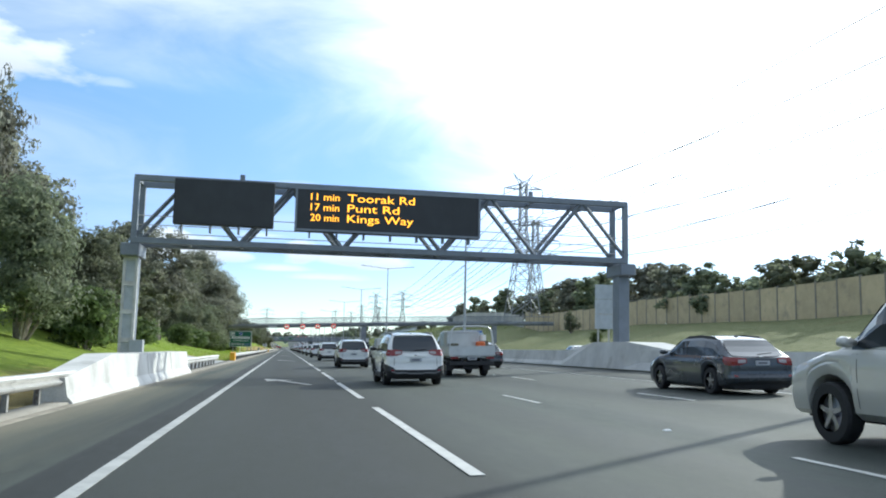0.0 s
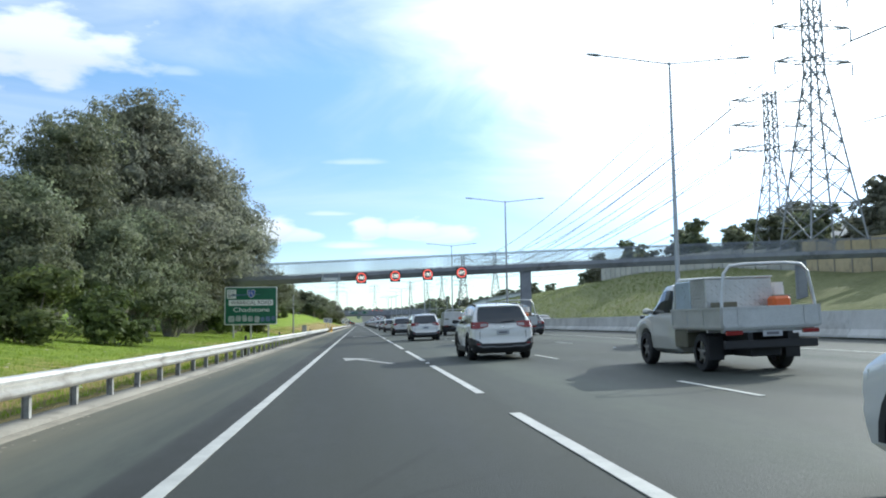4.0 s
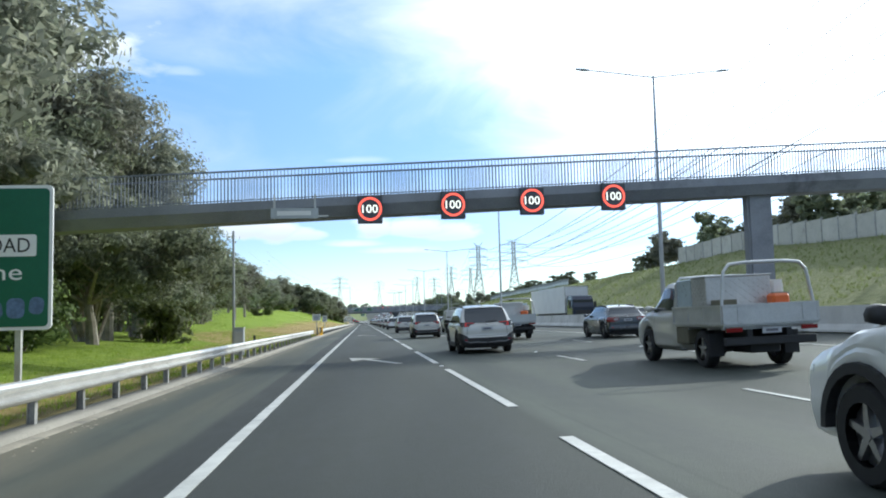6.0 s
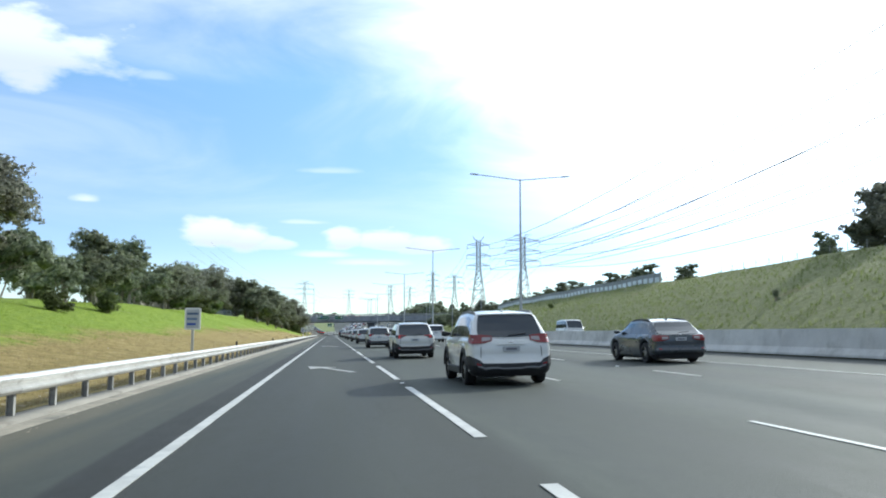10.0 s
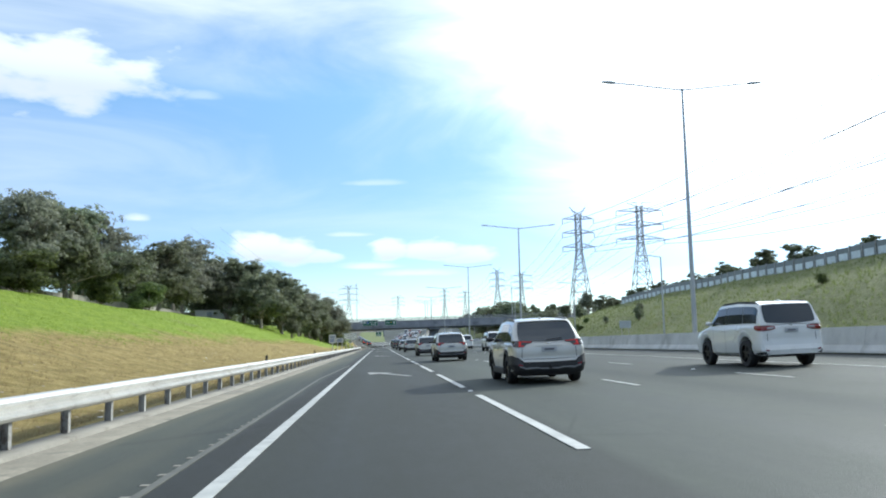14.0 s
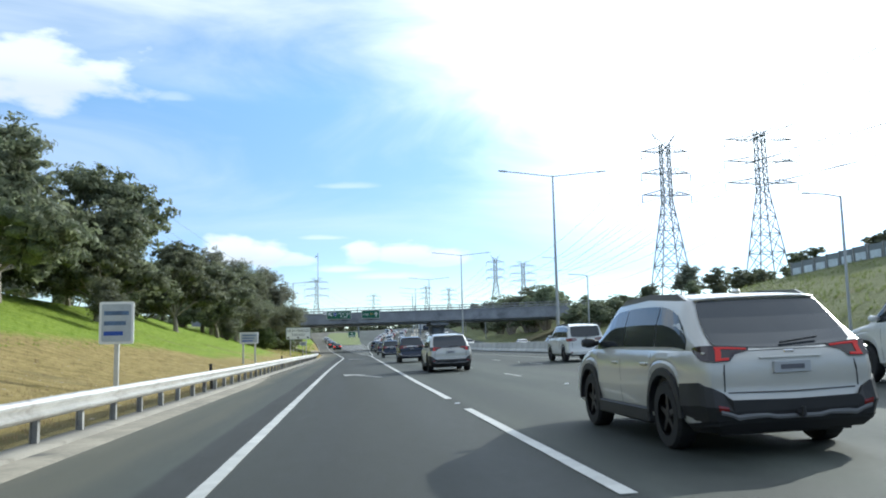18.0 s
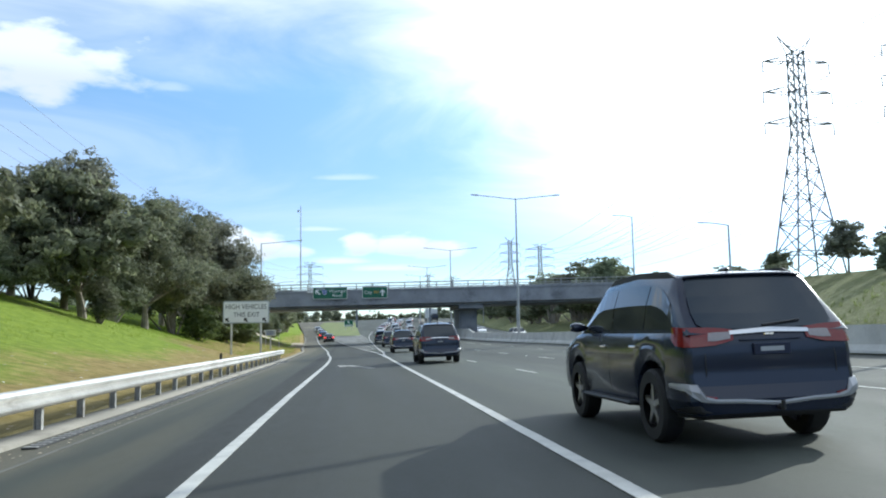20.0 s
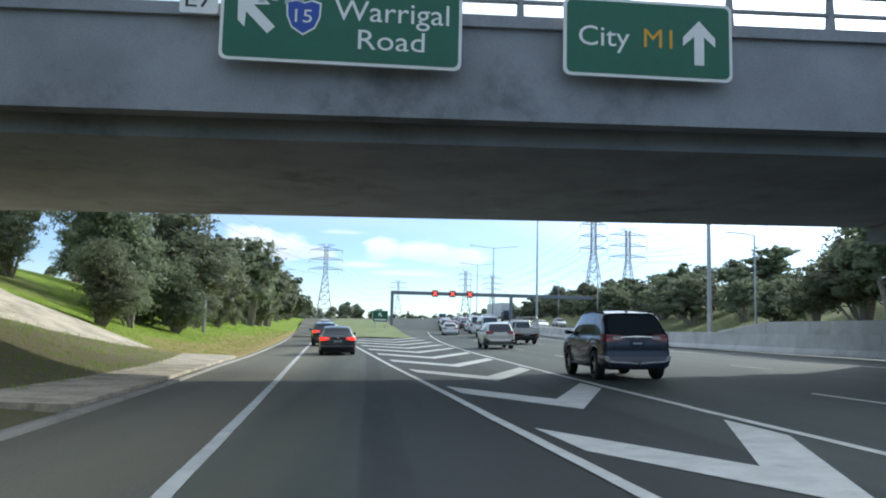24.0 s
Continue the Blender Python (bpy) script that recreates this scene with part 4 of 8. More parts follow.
for x, zb in ((-7.3, -0.1), (17.1, 0.5)):
    col = boxes((x - 0.3, x + 0.3, GY + 0.45, GY + 1.25, zb, GZ0 - 0.1), bevel=0.03)
    part("column", col, GANTRY, gantry)
    part("column_head", boxes((x - 0.42, x + 0.42, GY - 0.15, GY + 1.85, GZ0 - 0.75, GZ0 - 0.14), bevel=0.05), GANTRY, gantry)
    part("base_plate", boxes((x - 0.5, x + 0.5, GY + 0.25, GY + 1.45, zb, zb + 0.06)), GALV, gantry)
# pale ladder-like cover with mesh panels on the verge column
part("column_cover", boxes((-7.62, -7.50, GY + 0.30, GY + 0.44, 0.0, 5.3), (-7.08, -6.96, GY + 0.30, GY + 0.44, 0.0, 5.3), *[(-7.50, -7.08, GY + 0.30, GY + 0.44, z, z + 0.2) for z in (0.0, 1.3, 2.6, 3.9, 5.1)]), PALE_CONCRETE, gantry, "pale painted cover frame")
for z in (0.2, 1.5, 2.8, 4.1):
    part("column_panel", boxes((-7.50, -7.08, GY + 0.37, GY + 0.41, z, z + (1.1 if z < 4 else 1.0))), SIGN_GREY, gantry, "grey mesh panel")

board = thing("message_board", "dark message board with three lines of amber travel times", "message board", at=Matrix.Translation((0, GY - 0.62, 0)))
part("cabinet", boxes((0.12, 9.15, 0, 0.5, 6.72, 8.82), bevel=0.03), DARK_PANEL, board)
part("face_frame", boxes((0.12, 9.15, -0.03, 0.0, 6.72, 6.82), (0.12, 9.15, -0.03, 0.0, 8.72, 8.82), (0.12, 0.22, -0.03, 0.0, 6.82, 8.72), (9.05, 9.15, -0.03, 0.0, 6.82, 8.72)), GANTRY, board)
for i, (a, b_, wid) in enumerate((("11 min", "Toorak Rd", 3.25), ("17 min", "Punt Rd", 2.5), ("20 min", "Kings Way", 3.2))):
    z = 8.22 - 0.50 * i
    write(board, a, 0.85, -0.012, z, 1.35, 0.33, AMBER, "message", "amber lit travel time")
    write(board, b_, 2.6, -0.012, z, wid, 0.36, AMBER, "message", "amber lit road name")
for k in range(7):
    x = 0.8 + 1.3 * k
    part("bracket", boxes((x, x + 0.08, 0.5, 0.62, 6.6, 8.9), (x, x + 0.08, 0.2, 0.62, 6.45, 6.72)), GANTRY, board)
blank = thing("message_board", "dark unlit message board on the gantry", "message board", at=Matrix.Translation((0, GY - 0.62, 0)))
part("cabinet", boxes((-5.42, -0.85, 0, 0.5, 6.78, 8.93), bevel=0.03), DARK_PANEL, blank)
for k in range(4):
    x = -5.1 + 1.3 * k
    part("bracket", boxes((x, x + 0.08, 0.5, 0.62, 6.6, 8.95), (x, x + 0.08, 0.2, 0.62, 6.45, 6.78)), GANTRY, blank)

cab = thing("cabinet", "grey roadside control cabinet beside the gantry", "cabinet", at=Matrix.Translation((-6.7, 40.0, -0.1)))
part("body", boxes((-0.3, 0.3, -0.25, 0.25, 0, 1.5), bevel=0.02), CAMERA_GREY, cab)
part("door", boxes((-0.26, 0.26, -0.262, -0.25, 0.08, 1.42)), SIGN_GREY, cab)
ped = thing("pier_base", "flared concrete base round the gantry column in the median", "pier base", at=Matrix.Translation((17.45, 41.2, 0.5)))
bm = bmesh.new()
loft(bm, [[(-1.3, -7, 0), (1.3, -7, 0), (0.7, -7, 0.92), (-0.7, -7, 0.92)], [(-1.3, -2.2, 0), (1.3, -2.2, 0), (1.0, -2.2, 1.35), (-1.0, -2.2, 1.35)],
          [(-1.3, 2.2, 0), (1.3, 2.2, 0), (1.0, 2.2, 1.35), (-1.0, 2.2, 1.35)], [(-1.3, 7, 0), (1.3, 7, 0), (0.7, 7, 0.92), (-0.7, 7, 0.92)]])
part("body", bm, CONCRETE, ped)

# the back of a sign that serves the oncoming side
rs = thing("road_sign", "pale back of a large sign facing oncoming traffic", "road sign", at=Matrix.Translation((20.3, 53.0, 0.5)))
for k in range(3):
    part("panel", boxes((-0.1 + 0.01 * k, 1.15, 0, 0.05, 2.4 + k * 1.0, 3.37 + k * 1.0)), SIGN_GREY, rs)
for x in (0.15, 0.9):
    part("post", tubes(((x, 0.1, 0), (x, 0.1, 5.2), 0.06)), GALV, rs)

bk = thing("road_sign", "pale back of a sign at the foot of the far bank", "road sign", at=Matrix.Translation((37.4, 473.0, ground_z(37.4, 473.0))))
part("panel", boxes((-0.9, 0.9, 0, 0.05, 1.7, 2.8), bevel=0.01), SIGN_GREY, bk)
for x in (-0.55, 0.55):
    part("post", tubes(((x, 0.1, -0.2), (x, 0.1, 2.6), 0.05)), GALV, bk)

# ---- lamp posts along the median ----
def double_lamp():
    t = thing("street_lamp", "tall galvanised median lamp post with two long arms", "street lamp", "median lamp posts")
    part("base", boxes((-0.24, 0.24, -0.24, 0.24, 0, 0.35), bevel=0.03), CONCRETE, t)
    part("pole", tubes(((0, 0, 0.3), (0, 0, 15.1), 0.15, 0.07), n=10), POLE, t)
    for s in (-1, 1):
        bm = bmesh.new()
        pts = [(0, 0, 15.0), (1.2 * s, 0, 15.12), (2.8 * s, 0, 15.3), (4.1 * s, 0, 15.42)]
        for a, b2 in zip(pts, pts[1:]):
            tube(bm, a, b2, 0.055, 0.045, n=6)
        arm = part("arm", bm, POLE, t)
        bm = bmesh.new()
        loft(bm, [[(3.95 * s, -0.06, 15.36), (3.95 * s, 0.06, 15.36), (3.95 * s, 0.06, 15.46), (3.95 * s, -0.06, 15.46)],
                  [(4.2 * s, -0.15, 15.38), (4.2 * s, 0.15, 15.38), (4.2 * s, 0.12, 15.5), (4.2 * s, -0.12, 15.5)],
                  [(4.75 * s, -0.1, 15.44), (4.75 * s, 0.1, 15.44), (4.75 * s, 0.08, 15.52), (4.75 * s, -0.08, 15.52)]])
        part("lantern", bm, CAMERA_GREY, t, "flat grey lantern head")
    return t


lamp = double_lamp()
LAMPS = [(17.35, 20), (17.35, 81.3), (17.25, 146.4), (17.35, 200), (17.2, 257), (17.4, 325.4), (17.5, 393.3), (17.7, 452), (18.6, 521), (18.9, 590), (19.2, 655), (20.3, 715), (24, 780), (29, 845), (35, 910)]
lamp.matrix_basis = Matrix.Translation((*LAMPS[0], 0.5))
for x, y in LAMPS[1:]:
    tall = 1.09 if y > 500 else 1.0
    copy_thing(lamp, Matrix.Translation((x, y, 0.5 + rise(y)))).scale = (tall, tall, tall)


def single_lamp(h, arm):
    t = thing("street_lamp", "slender steel lamp post with one outreach arm", "street lamp", "roadside lamp posts")
    part("pole", tubes(((0, 0, 0), (0, 0, h), 0.13, 0.085), n=8), POLE, t)
    part("arm", tubes(((0, 0, h - 0.05), (-arm * 0.5, 0, h + 0.15), 0.065), ((-arm * 0.5, 0, h + 0.15), (-arm, 0, h + 0.22), 0.06), n=6), POLE, t)
    part("lantern", boxes((-arm - 0.55, -arm + 0.05, -0.12, 0.12, h + 0.17, h + 0.28), bevel=0.03), CAMERA_GREY, t)
    return t


sl = single_lamp(11.0, 2.6)
SINGLE = [(37.2, 455), (37.2, 505), (37.2, 575), (39.0, 690), (44, 770), (52, 840)]
sl.matrix_basis = Matrix.Translation((SINGLE[0][0], SINGLE[0][1], ground_z(*SINGLE[0]) - 0.1))
for x, y in SINGLE[1:]:
    copy_thing(sl, Matrix.Translation((x, y, ground_z(x, y) - 0.1)))
copy_thing(sl, Matrix.Translation((44.1, 622.5, 8.7)))
for x, y in ((-14.5, 668), (-17.5, 725), (-22, 790)):
    copy_thing(sl, Matrix.Translation((x, y, ground_z(x, y) - 0.1)) @ pose(0, 0, 0, 0, 0, 180))

pl = thing("pole", "plain grey steel pole behind the guard rail", "pole", at=Matrix.Translation((-8.0, 203.5, ground_z(-8, 203.5) - 0.05)))
part("shaft", tubes(((0, 0, 0), (0, 0, 7.0), 0.09, 0.075), n=10), POLE, pl)
part("collar", tubes(((0, 0, 0), (0, 0, 0.9), 0.11), n=10), POST_STEEL, pl, "dark painted collar")
cb = thing("cabinet", "weathered grey steel cabinet behind the guard rail", "cabinet", at=Matrix.Translation((-5.9, 191.2, -0.16)))
part("body", boxes((-0.22, 0.22, -0.2, 0.2, 0, 1.25), bevel=0.02), CAMERA_GREY, cb)
part("door", boxes((-0.17, 0.17, -0.212, -0.2, 0.1, 1.1)), GALV, cb)
part("cap", boxes((-0.25, 0.25, -0.23, 0.23, 1.25, 1.3)), GALV, cb)

# ---- footbridge with lane speed signs ----
FY0, FY1 = 186.2, 188.0


def deck_z(x):
    return 5.62 + 0.042 * x - 0.00022 * max(0.0, x - 14) ** 2


fb = thing("footbridge", "long concrete footbridge with steel balustrades over the freeway", "footbridge")
XS = [-38 + 3.0 * i for i in range(34)]
bm = bmesh.new()
loft(bm, [[(x, FY0 + 0.35, deck_z(x)), (x, FY1 - 0.35, deck_z(x)), (x, FY1, deck_z(x) + 0.42), (x, FY1, deck_z(x) + 0.78), (x, FY0, deck_z(x) + 0.78), (x, FY0, deck_z(x) + 0.42)] for x in XS])
part("deck", bm, BRIDGE_CONCRETE, fb)
for y in (FY0 + 0.12, FY1 - 0.12):
    for dz, r in ((2.05, 0.04), (0.86, 0.022)):
        part("rail", polytube(bmesh.new(), [(a, y, deck_z(a) + dz) for a in XS], r), GANTRY, fb)
bm = boxes((-0.013, 0.013, -0.02, 0.02, 0.78, 2.04))
BAR = finish(bm, "baluster", GANTRY)
for k in range(280):
    x = -14 + 0.14 * k
    part("baluster", BAR, None, fb).matrix_basis = Matrix.Translation((x, FY0 + 0.12, deck_z(x)))
rest = bmesh.new()
for k in range(280):
    x = -14 + 0.14 * k
    tube(rest, (x, FY1 - 0.12, deck_z(x) + 0.78), (x, FY1 - 0.12, deck_z(x) + 2.04), 0.018, n=3, caps=False)
for k in range(330):
    x = 25.3 + 0.11 * k if k < 240 else -38 + 0.27 * (k - 240)
    for y in (FY0 + 0.12, FY1 - 0.12):
        tube(rest, (x, y, deck_z(x) + 0.78), (x, y, deck_z(x) + 2.04), 0.018, n=3, caps=False)
tagged(part("baluster_rest", rest, GANTRY, fb), kind="stuff")
for x, w in ((17.0, 0.55), (47.0, 0.55), (-19.0, 0.55)):
    zb = ground_z(x, 187.7) - 0.3 if abs(x) > 18 else 0.4
    bm = bmesh.new()
    loft(bm, [[(x - w, FY0 + 0.6, zb), (x + w, FY0 + 0.6, zb), (x + w, FY1 - 0.6, zb), (x - w, FY1 - 0.6, zb)],
              [(x - w, FY0 + 0.6, deck_z(x) + 0.02), (x + w, FY0 + 0.6, deck_z(x) + 0.02), (x + w, FY1 - 0.6, deck_z(x) + 0.02), (x - w, FY1 - 0.6, deck_z(x) + 0.02)]])
    bmesh.ops.bevel(bm, geom=[e for e in bm.edges if abs(e.verts[0].co.z - e.verts[1].co.z) > 1], offset=0.08, segments=2, affect="EDGES")
    part("pier", bm, BRIDGE_CONCRETE, fb)


def ring_mesh(r, w, y=0.0):
    bm = bmesh.new()
    n = 28
    a = [[(math.cos(2 * math.pi * i / n) * q, yy, math.sin(2 * math.pi * i / n) * q) for i in range(n)] for q, yy in ((r, y), (r, y - 0.01), (r - w, y - 0.01), (r - w, y))]
    vs = [[bm.verts.new(p) for p in ring] for ring in a]
    for k in range(4):
        for i in range(n):
            bm.faces.new((vs[k][i], vs[k][(i + 1) % n], vs[(k + 1) % 4][(i + 1) % n], vs[(k + 1) % 4][i]))
    return bm


for x in (0.08, 3.47, 6.75, 10.2):
    z = deck_z(x) + 0.17
    s = thing("speed_sign", "black lane signal box with a lit red ring and 100", "speed sign", "lane speed signs", at=Matrix.Translation((x, FY0 - 0.33, z)))
    part("box", boxes((-0.5, 0.5, 0, 0.25, -0.58, 0.56), bevel=0.03), SIGNAL_BOX, s)
    part("ring", ring_mesh(0.48, 0.085, -0.004), RED_LED, s, "red light ring")
    write(s, "100", -0.31, -0.008, -0.16, 0.62, 0.33, WHITE_LED, "digits", "white lit digits")
    part("bracket", boxes((-0.3, -0.22, 0.25, 0.4, -0.3, 0.45), (0.22, 0.3, 0.25, 0.4, -0.3, 0.45)), GALV, s)
s = thing("clearance_sign", "small dark clearance plate on the footbridge edge", "road sign", at=Matrix.Translation((-2.9, FY0 - 0.12, 5.55)))
part("panel", boxes((-1.0, 0.9, 0, 0.06, -0.08, 0.34)), SIGN_GREY, s)
part("bar", boxes((-0.75, 0.6, -0.008, 0.0, 0.04, 0.22)), SIGN_WHITE, s, "faded white marking")
part("bracket", boxes((-0.9, -0.82, 0.05, 0.14, -0.1, 0.9), (0.72, 0.8, 0.05, 0.14, -0.1, 0.9), (0.9, 1.3, 0.02, 0.08, -0.02, 0.04)), GALV, s)


# ---- road signs on posts ----
def sign_frame(name, label, x0, x1, z0, z1, y, mat, border=SIGN_WHITE, posts=2, r=0.12, ground=None):
    w, h = x1 - x0, z1 - z0
    cx, cz = (x0 + x1) / 2, (z0 + z1) / 2
    t = thing(name, label, "road sign")
    part("border", moved(plate(w, h, r, 0.05), cx, y, cz), border, t)
    part("panel", moved(plate(w - 0.14, h - 0.14, r * 0.8, 0.02), cx, y - 0.012, cz), mat, t)
    for k in range(posts):
        x = x0 + w * ((k + 0.5) / posts if posts > 2 else (0.18 + 0.64 * k if posts == 2 else 0.5))
        zb = ground_z(x, y) if ground is None else ground
        part("post", boxes((x - 0.06, x + 0.06, y + 0.06, y + 0.16, zb - 0.1, z1 - 0.15)), GALV, t)
    return t


def shield(parent, x, y, z, s):
    pts = [(-0.5, 0.42), (-0.25, 0.5), (0, 0.42), (0.25, 0.5), (0.5, 0.42), (0.48, 0.0), (0.34, -0.34), (0, -0.56), (-0.34, -0.34), (-0.48, 0.0)]
    for k, (sc, mat, dy) in enumerate(((1.12, SIGN_WHITE, 0), (1.0, SIGN_BLUE, -0.004))):
        bm = bmesh.new()
        loft(bm, [[(x + px * s * sc, y + dy - 0.004, z + pz * s * sc) for px, pz in pts], [(x + px * s * sc, y + dy, z + pz * s * sc) for px, pz in pts]])
        part("shield", bm, mat, parent)
    write(parent, "15", x - 0.27 * s, y - 0.012, z - 0.2 * s, 0.54 * s, 0.42 * s, SIGN_WHITE)


ex = sign_frame("exit_sign", "green exit direction sign with graffiti along its foot", -10.9, -6.75, 1.25, 4.3, 170.5, SIGN_GREEN, posts=3)
ey = 170.484
part("plate", moved(plate(0.72, 0.72, 0.05, 0.004), -10.35, ey, 3.72), SIGN_WHITE, ex)
write(ex, "EXIT", -10.6, ey - 0.004, 3.85, 0.5, 0.15, SIGN_BLACK)
write(ex, "E7", -10.6, ey - 0.004, 3.45, 0.5, 0.3, SIGN_BLACK)
shield(ex, -8.8, ey, 3.75, 0.56)
part("plate", moved(plate(3.5, 0.46, 0.05, 0.004), -8.82, ey, 3.02), SIGN_WHITE, ex)
write(ex, "WARRIGAL ROAD", -10.4, ey - 0.004, 2.88, 3.2, 0.3, SIGN_BLACK)
write(ex, "Chadstone", -10.2, ey, 2.3, 2.85, 0.34, SIGN_WHITE)
for i, (x, w, h, m) in enumerate(((-10.6, 0.5, 0.5, PAINT_SPRAY), (-10.02, 0.42, 0.46, PAINT_SPRAY), (-9.5, 0.36, 0.52, PAINT_SPRAY), (-9.05, 0.4, 0.44, PAINT_SPRAY), (-8.55, 0.42, 0.5, PAINT_SPRAY),
                                  (-8.05, 0.32, 0.36, PAINT_SPRAY_BLUE), (-7.65, 0.36, 0.42, PAINT_SPRAY_BLUE), (-7.2, 0.3, 0.36, PAINT_SPRAY_BLUE))):
    bm = plate(w, h, 0.12, 0.003)
    bmesh.ops.rotate(bm, verts=bm.verts, matrix=Matrix.Rotation(radians(9 * math.sin(i * 2.1)), 3, "Y"))
    part("graffiti", moved(bm, x + w / 2, ey, 1.72 + 0.05 * math.sin(i)), m, ex, "sprayed graffiti patch")
for i in range(4):
    part("graffiti_line", boxes((-10.55 + 0.08 * i, -9.9 + 0.6 * i, ey - 0.003, ey, 3.55 + 0.04 * i, 3.58 + 0.04 * i)), PAINT_SPRAY_BLUE, ex)

hv = sign_frame("advisory_sign", "white sign sending high vehicles to the exit", -8.8, -5.7, 2.45, 3.97, 555.3, SIGN_WHITE, border=SIGN_GREY, posts=2)
hy = 555.286
write(hv, "HIGH VEHICLES", -8.62, hy, 3.42, 2.75, 0.33, SIGN_BLACK)
write(hv, "THIS EXIT", -8.1, hy, 2.88, 1.75, 0.32, SIGN_BLACK)
for x in (-8.5, -7.25, -6.0):
    bm = bmesh.new()
    pts = [(-0.14, 0.16), (0.12, 0.16), (0.02, 0.08), (0.14, -0.06), (0.06, -0.13), (-0.05, 0.0), (-0.14, -0.08)]
    loft(bm, [[(x + a, hy - 0.004, 2.64 + b2) for a, b2 in pts], [(x + a, hy, 2.64 + b2) for a, b2 in pts]])
    part("arrow", bm, SIGN_BLACK, hv)

for (x, y, w, h, z, n) in ((-6.3, 262.2, 1.05, 0.85, 1.65, 1), (-6.6, 292, 0.75, 1.05, 1.5, 1), (-7.0, 470, 0.95, 1.2, 1.4, 1), (-7.6, 506, 1.3, 0.8, 1.5, 2), (-8.4, 586, 1.1, 0.6, 1.5, 1)):
    gz = ground_z(x, y)
    s = sign_frame("road_sign", "small pale weathered sign on the grass verge", x - w / 2, x + w / 2, gz + z, gz + z + h, y, SIGN_GREY, border=SIGN_WHITE, posts=n, r=0.06)
    for k in range(3):
        part("text_bar", boxes((x - w * 0.36, x + w * (0.36 - 0.08 * k), y - 0.016, y - 0.012, gz + z + h * (0.68 - 0.24 * k), gz + z + h * (0.78 - 0.24 * k))), SIGN_BLUE if k == 2 else PAINT_SPRAY_BLUE, s, "unreadable line of lettering")

st = thing("street_sign", "white street name blade on two posts on the verge", "street sign", at=Matrix.Translation((-9.6, 601.5, ground_z(-9.6, 601.5))) @ pose(0, 0, 0, 0, 0, -12))
part("blade", boxes((-1.1, 1.1, -0.02, 0.02, 1.85, 2.12)), SIGN_WHITE, st)
part("bar", boxes((-0.9, 0.95, -0.026, -0.02, 1.91, 2.06)), SIGN_BLACK, st, "dark lettering bar")
for x in (-0.85, 0.85):
    part("post", tubes(((x, 0.05, -0.1), (x, 0.05, 2.1), 0.03)), GALV, st)

# ---- road bridge ----
OY0, OY1 = 621.4, 634.4


def over_z(x):
    return -0.02 + 0.016 * x


rb = thing("road_bridge", "wide grey concrete road bridge with steel parapet rails", "road bridge")
BX = [-26.0, -10.0, 6.0, 22.0, 38.0, 54.0, 70.0]


def bridge_beam(name, y0, y1, z0, z1, mat=BRIDGE_CONCRETE):
    bm = bmesh.new()
    loft(bm, [[(x, y0, over_z(x) + z0), (x, y1, over_z(x) + z0), (x, y1, over_z(x) + z1), (x, y0, over_z(x) + z1)] for x in BX])
    return part(name, bm, mat, rb)


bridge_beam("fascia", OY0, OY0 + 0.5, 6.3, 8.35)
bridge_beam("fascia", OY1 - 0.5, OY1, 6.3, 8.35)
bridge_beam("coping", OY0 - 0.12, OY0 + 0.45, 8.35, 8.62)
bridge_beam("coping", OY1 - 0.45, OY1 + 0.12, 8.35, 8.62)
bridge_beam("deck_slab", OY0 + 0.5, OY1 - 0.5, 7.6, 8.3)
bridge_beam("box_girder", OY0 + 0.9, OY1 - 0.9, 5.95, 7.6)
for y in (OY0 + 0.15, OY1 - 0.15):
    for dz, r in ((9.52, 0.075), (9.05, 0.06)):
        bm = bmesh.new()
        tube(bm, (BX[0], y, over_z(BX[0]) + dz), (BX[-1], y, over_z(BX[-1]) + dz), r, n=6)
        part("parapet_rail", bm, PARAPET, rb)
    for k in range(40):
        x = -25.5 + 2.4 * k
        bm = bmesh.new()
        z = over_z(x)
        loft(bm, [[(x - 0.07, y - 0.12, z + 8.6), (x + 0.07, y - 0.12, z + 8.6), (x + 0.07, y + 0.12, z + 8.6), (x - 0.07, y + 0.12, z + 8.6)],
                  [(x - 0.05, y - 0.06, z + 9.58), (x + 0.05, y - 0.06, z + 9.58), (x + 0.05, y + 0.06, z + 9.58), (x - 0.05, y + 0.06, z + 9.58)]])
        part("parapet_post", bm, PARAPET, rb)
bm = bmesh.new()
for k in range(420):
    x = -25 + 0.21 * k
    tube(bm, (x, OY1 - 2.2, over_z(x) + 8.3), (x, OY1 - 2.2, over_z(x) + 9.35), 0.014, n=3, caps=False)
tagged(part("fence_bars", bm, GALV, rb), kind="stuff")
for x0, x1 in ((16.85, 19.6),):
    bm = bmesh.new()
    loft(bm, [[(x0, OY0 + 4.0, 0.4), (x1, OY0 + 4.0, 0.4), (x1, OY1 - 1.6, 0.4), (x0, OY1 - 1.6, 0.4)], [(x0, OY0 + 4.0, 6.3), (x1, OY0 + 4.0, 6.3), (x1, OY1 - 1.6, 6.3), (x0, OY1 - 1.6, 6.3)]])
    bmesh.ops.bevel(bm, geom=[e for e in bm.edges if abs(e.verts[0].co.z - e.verts[1].co.z) > 1], offset=0.25, segments=3, affect="EDGES")
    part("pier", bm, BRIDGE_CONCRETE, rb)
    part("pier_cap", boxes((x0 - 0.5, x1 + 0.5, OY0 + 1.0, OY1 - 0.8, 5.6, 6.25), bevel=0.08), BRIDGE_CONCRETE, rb)
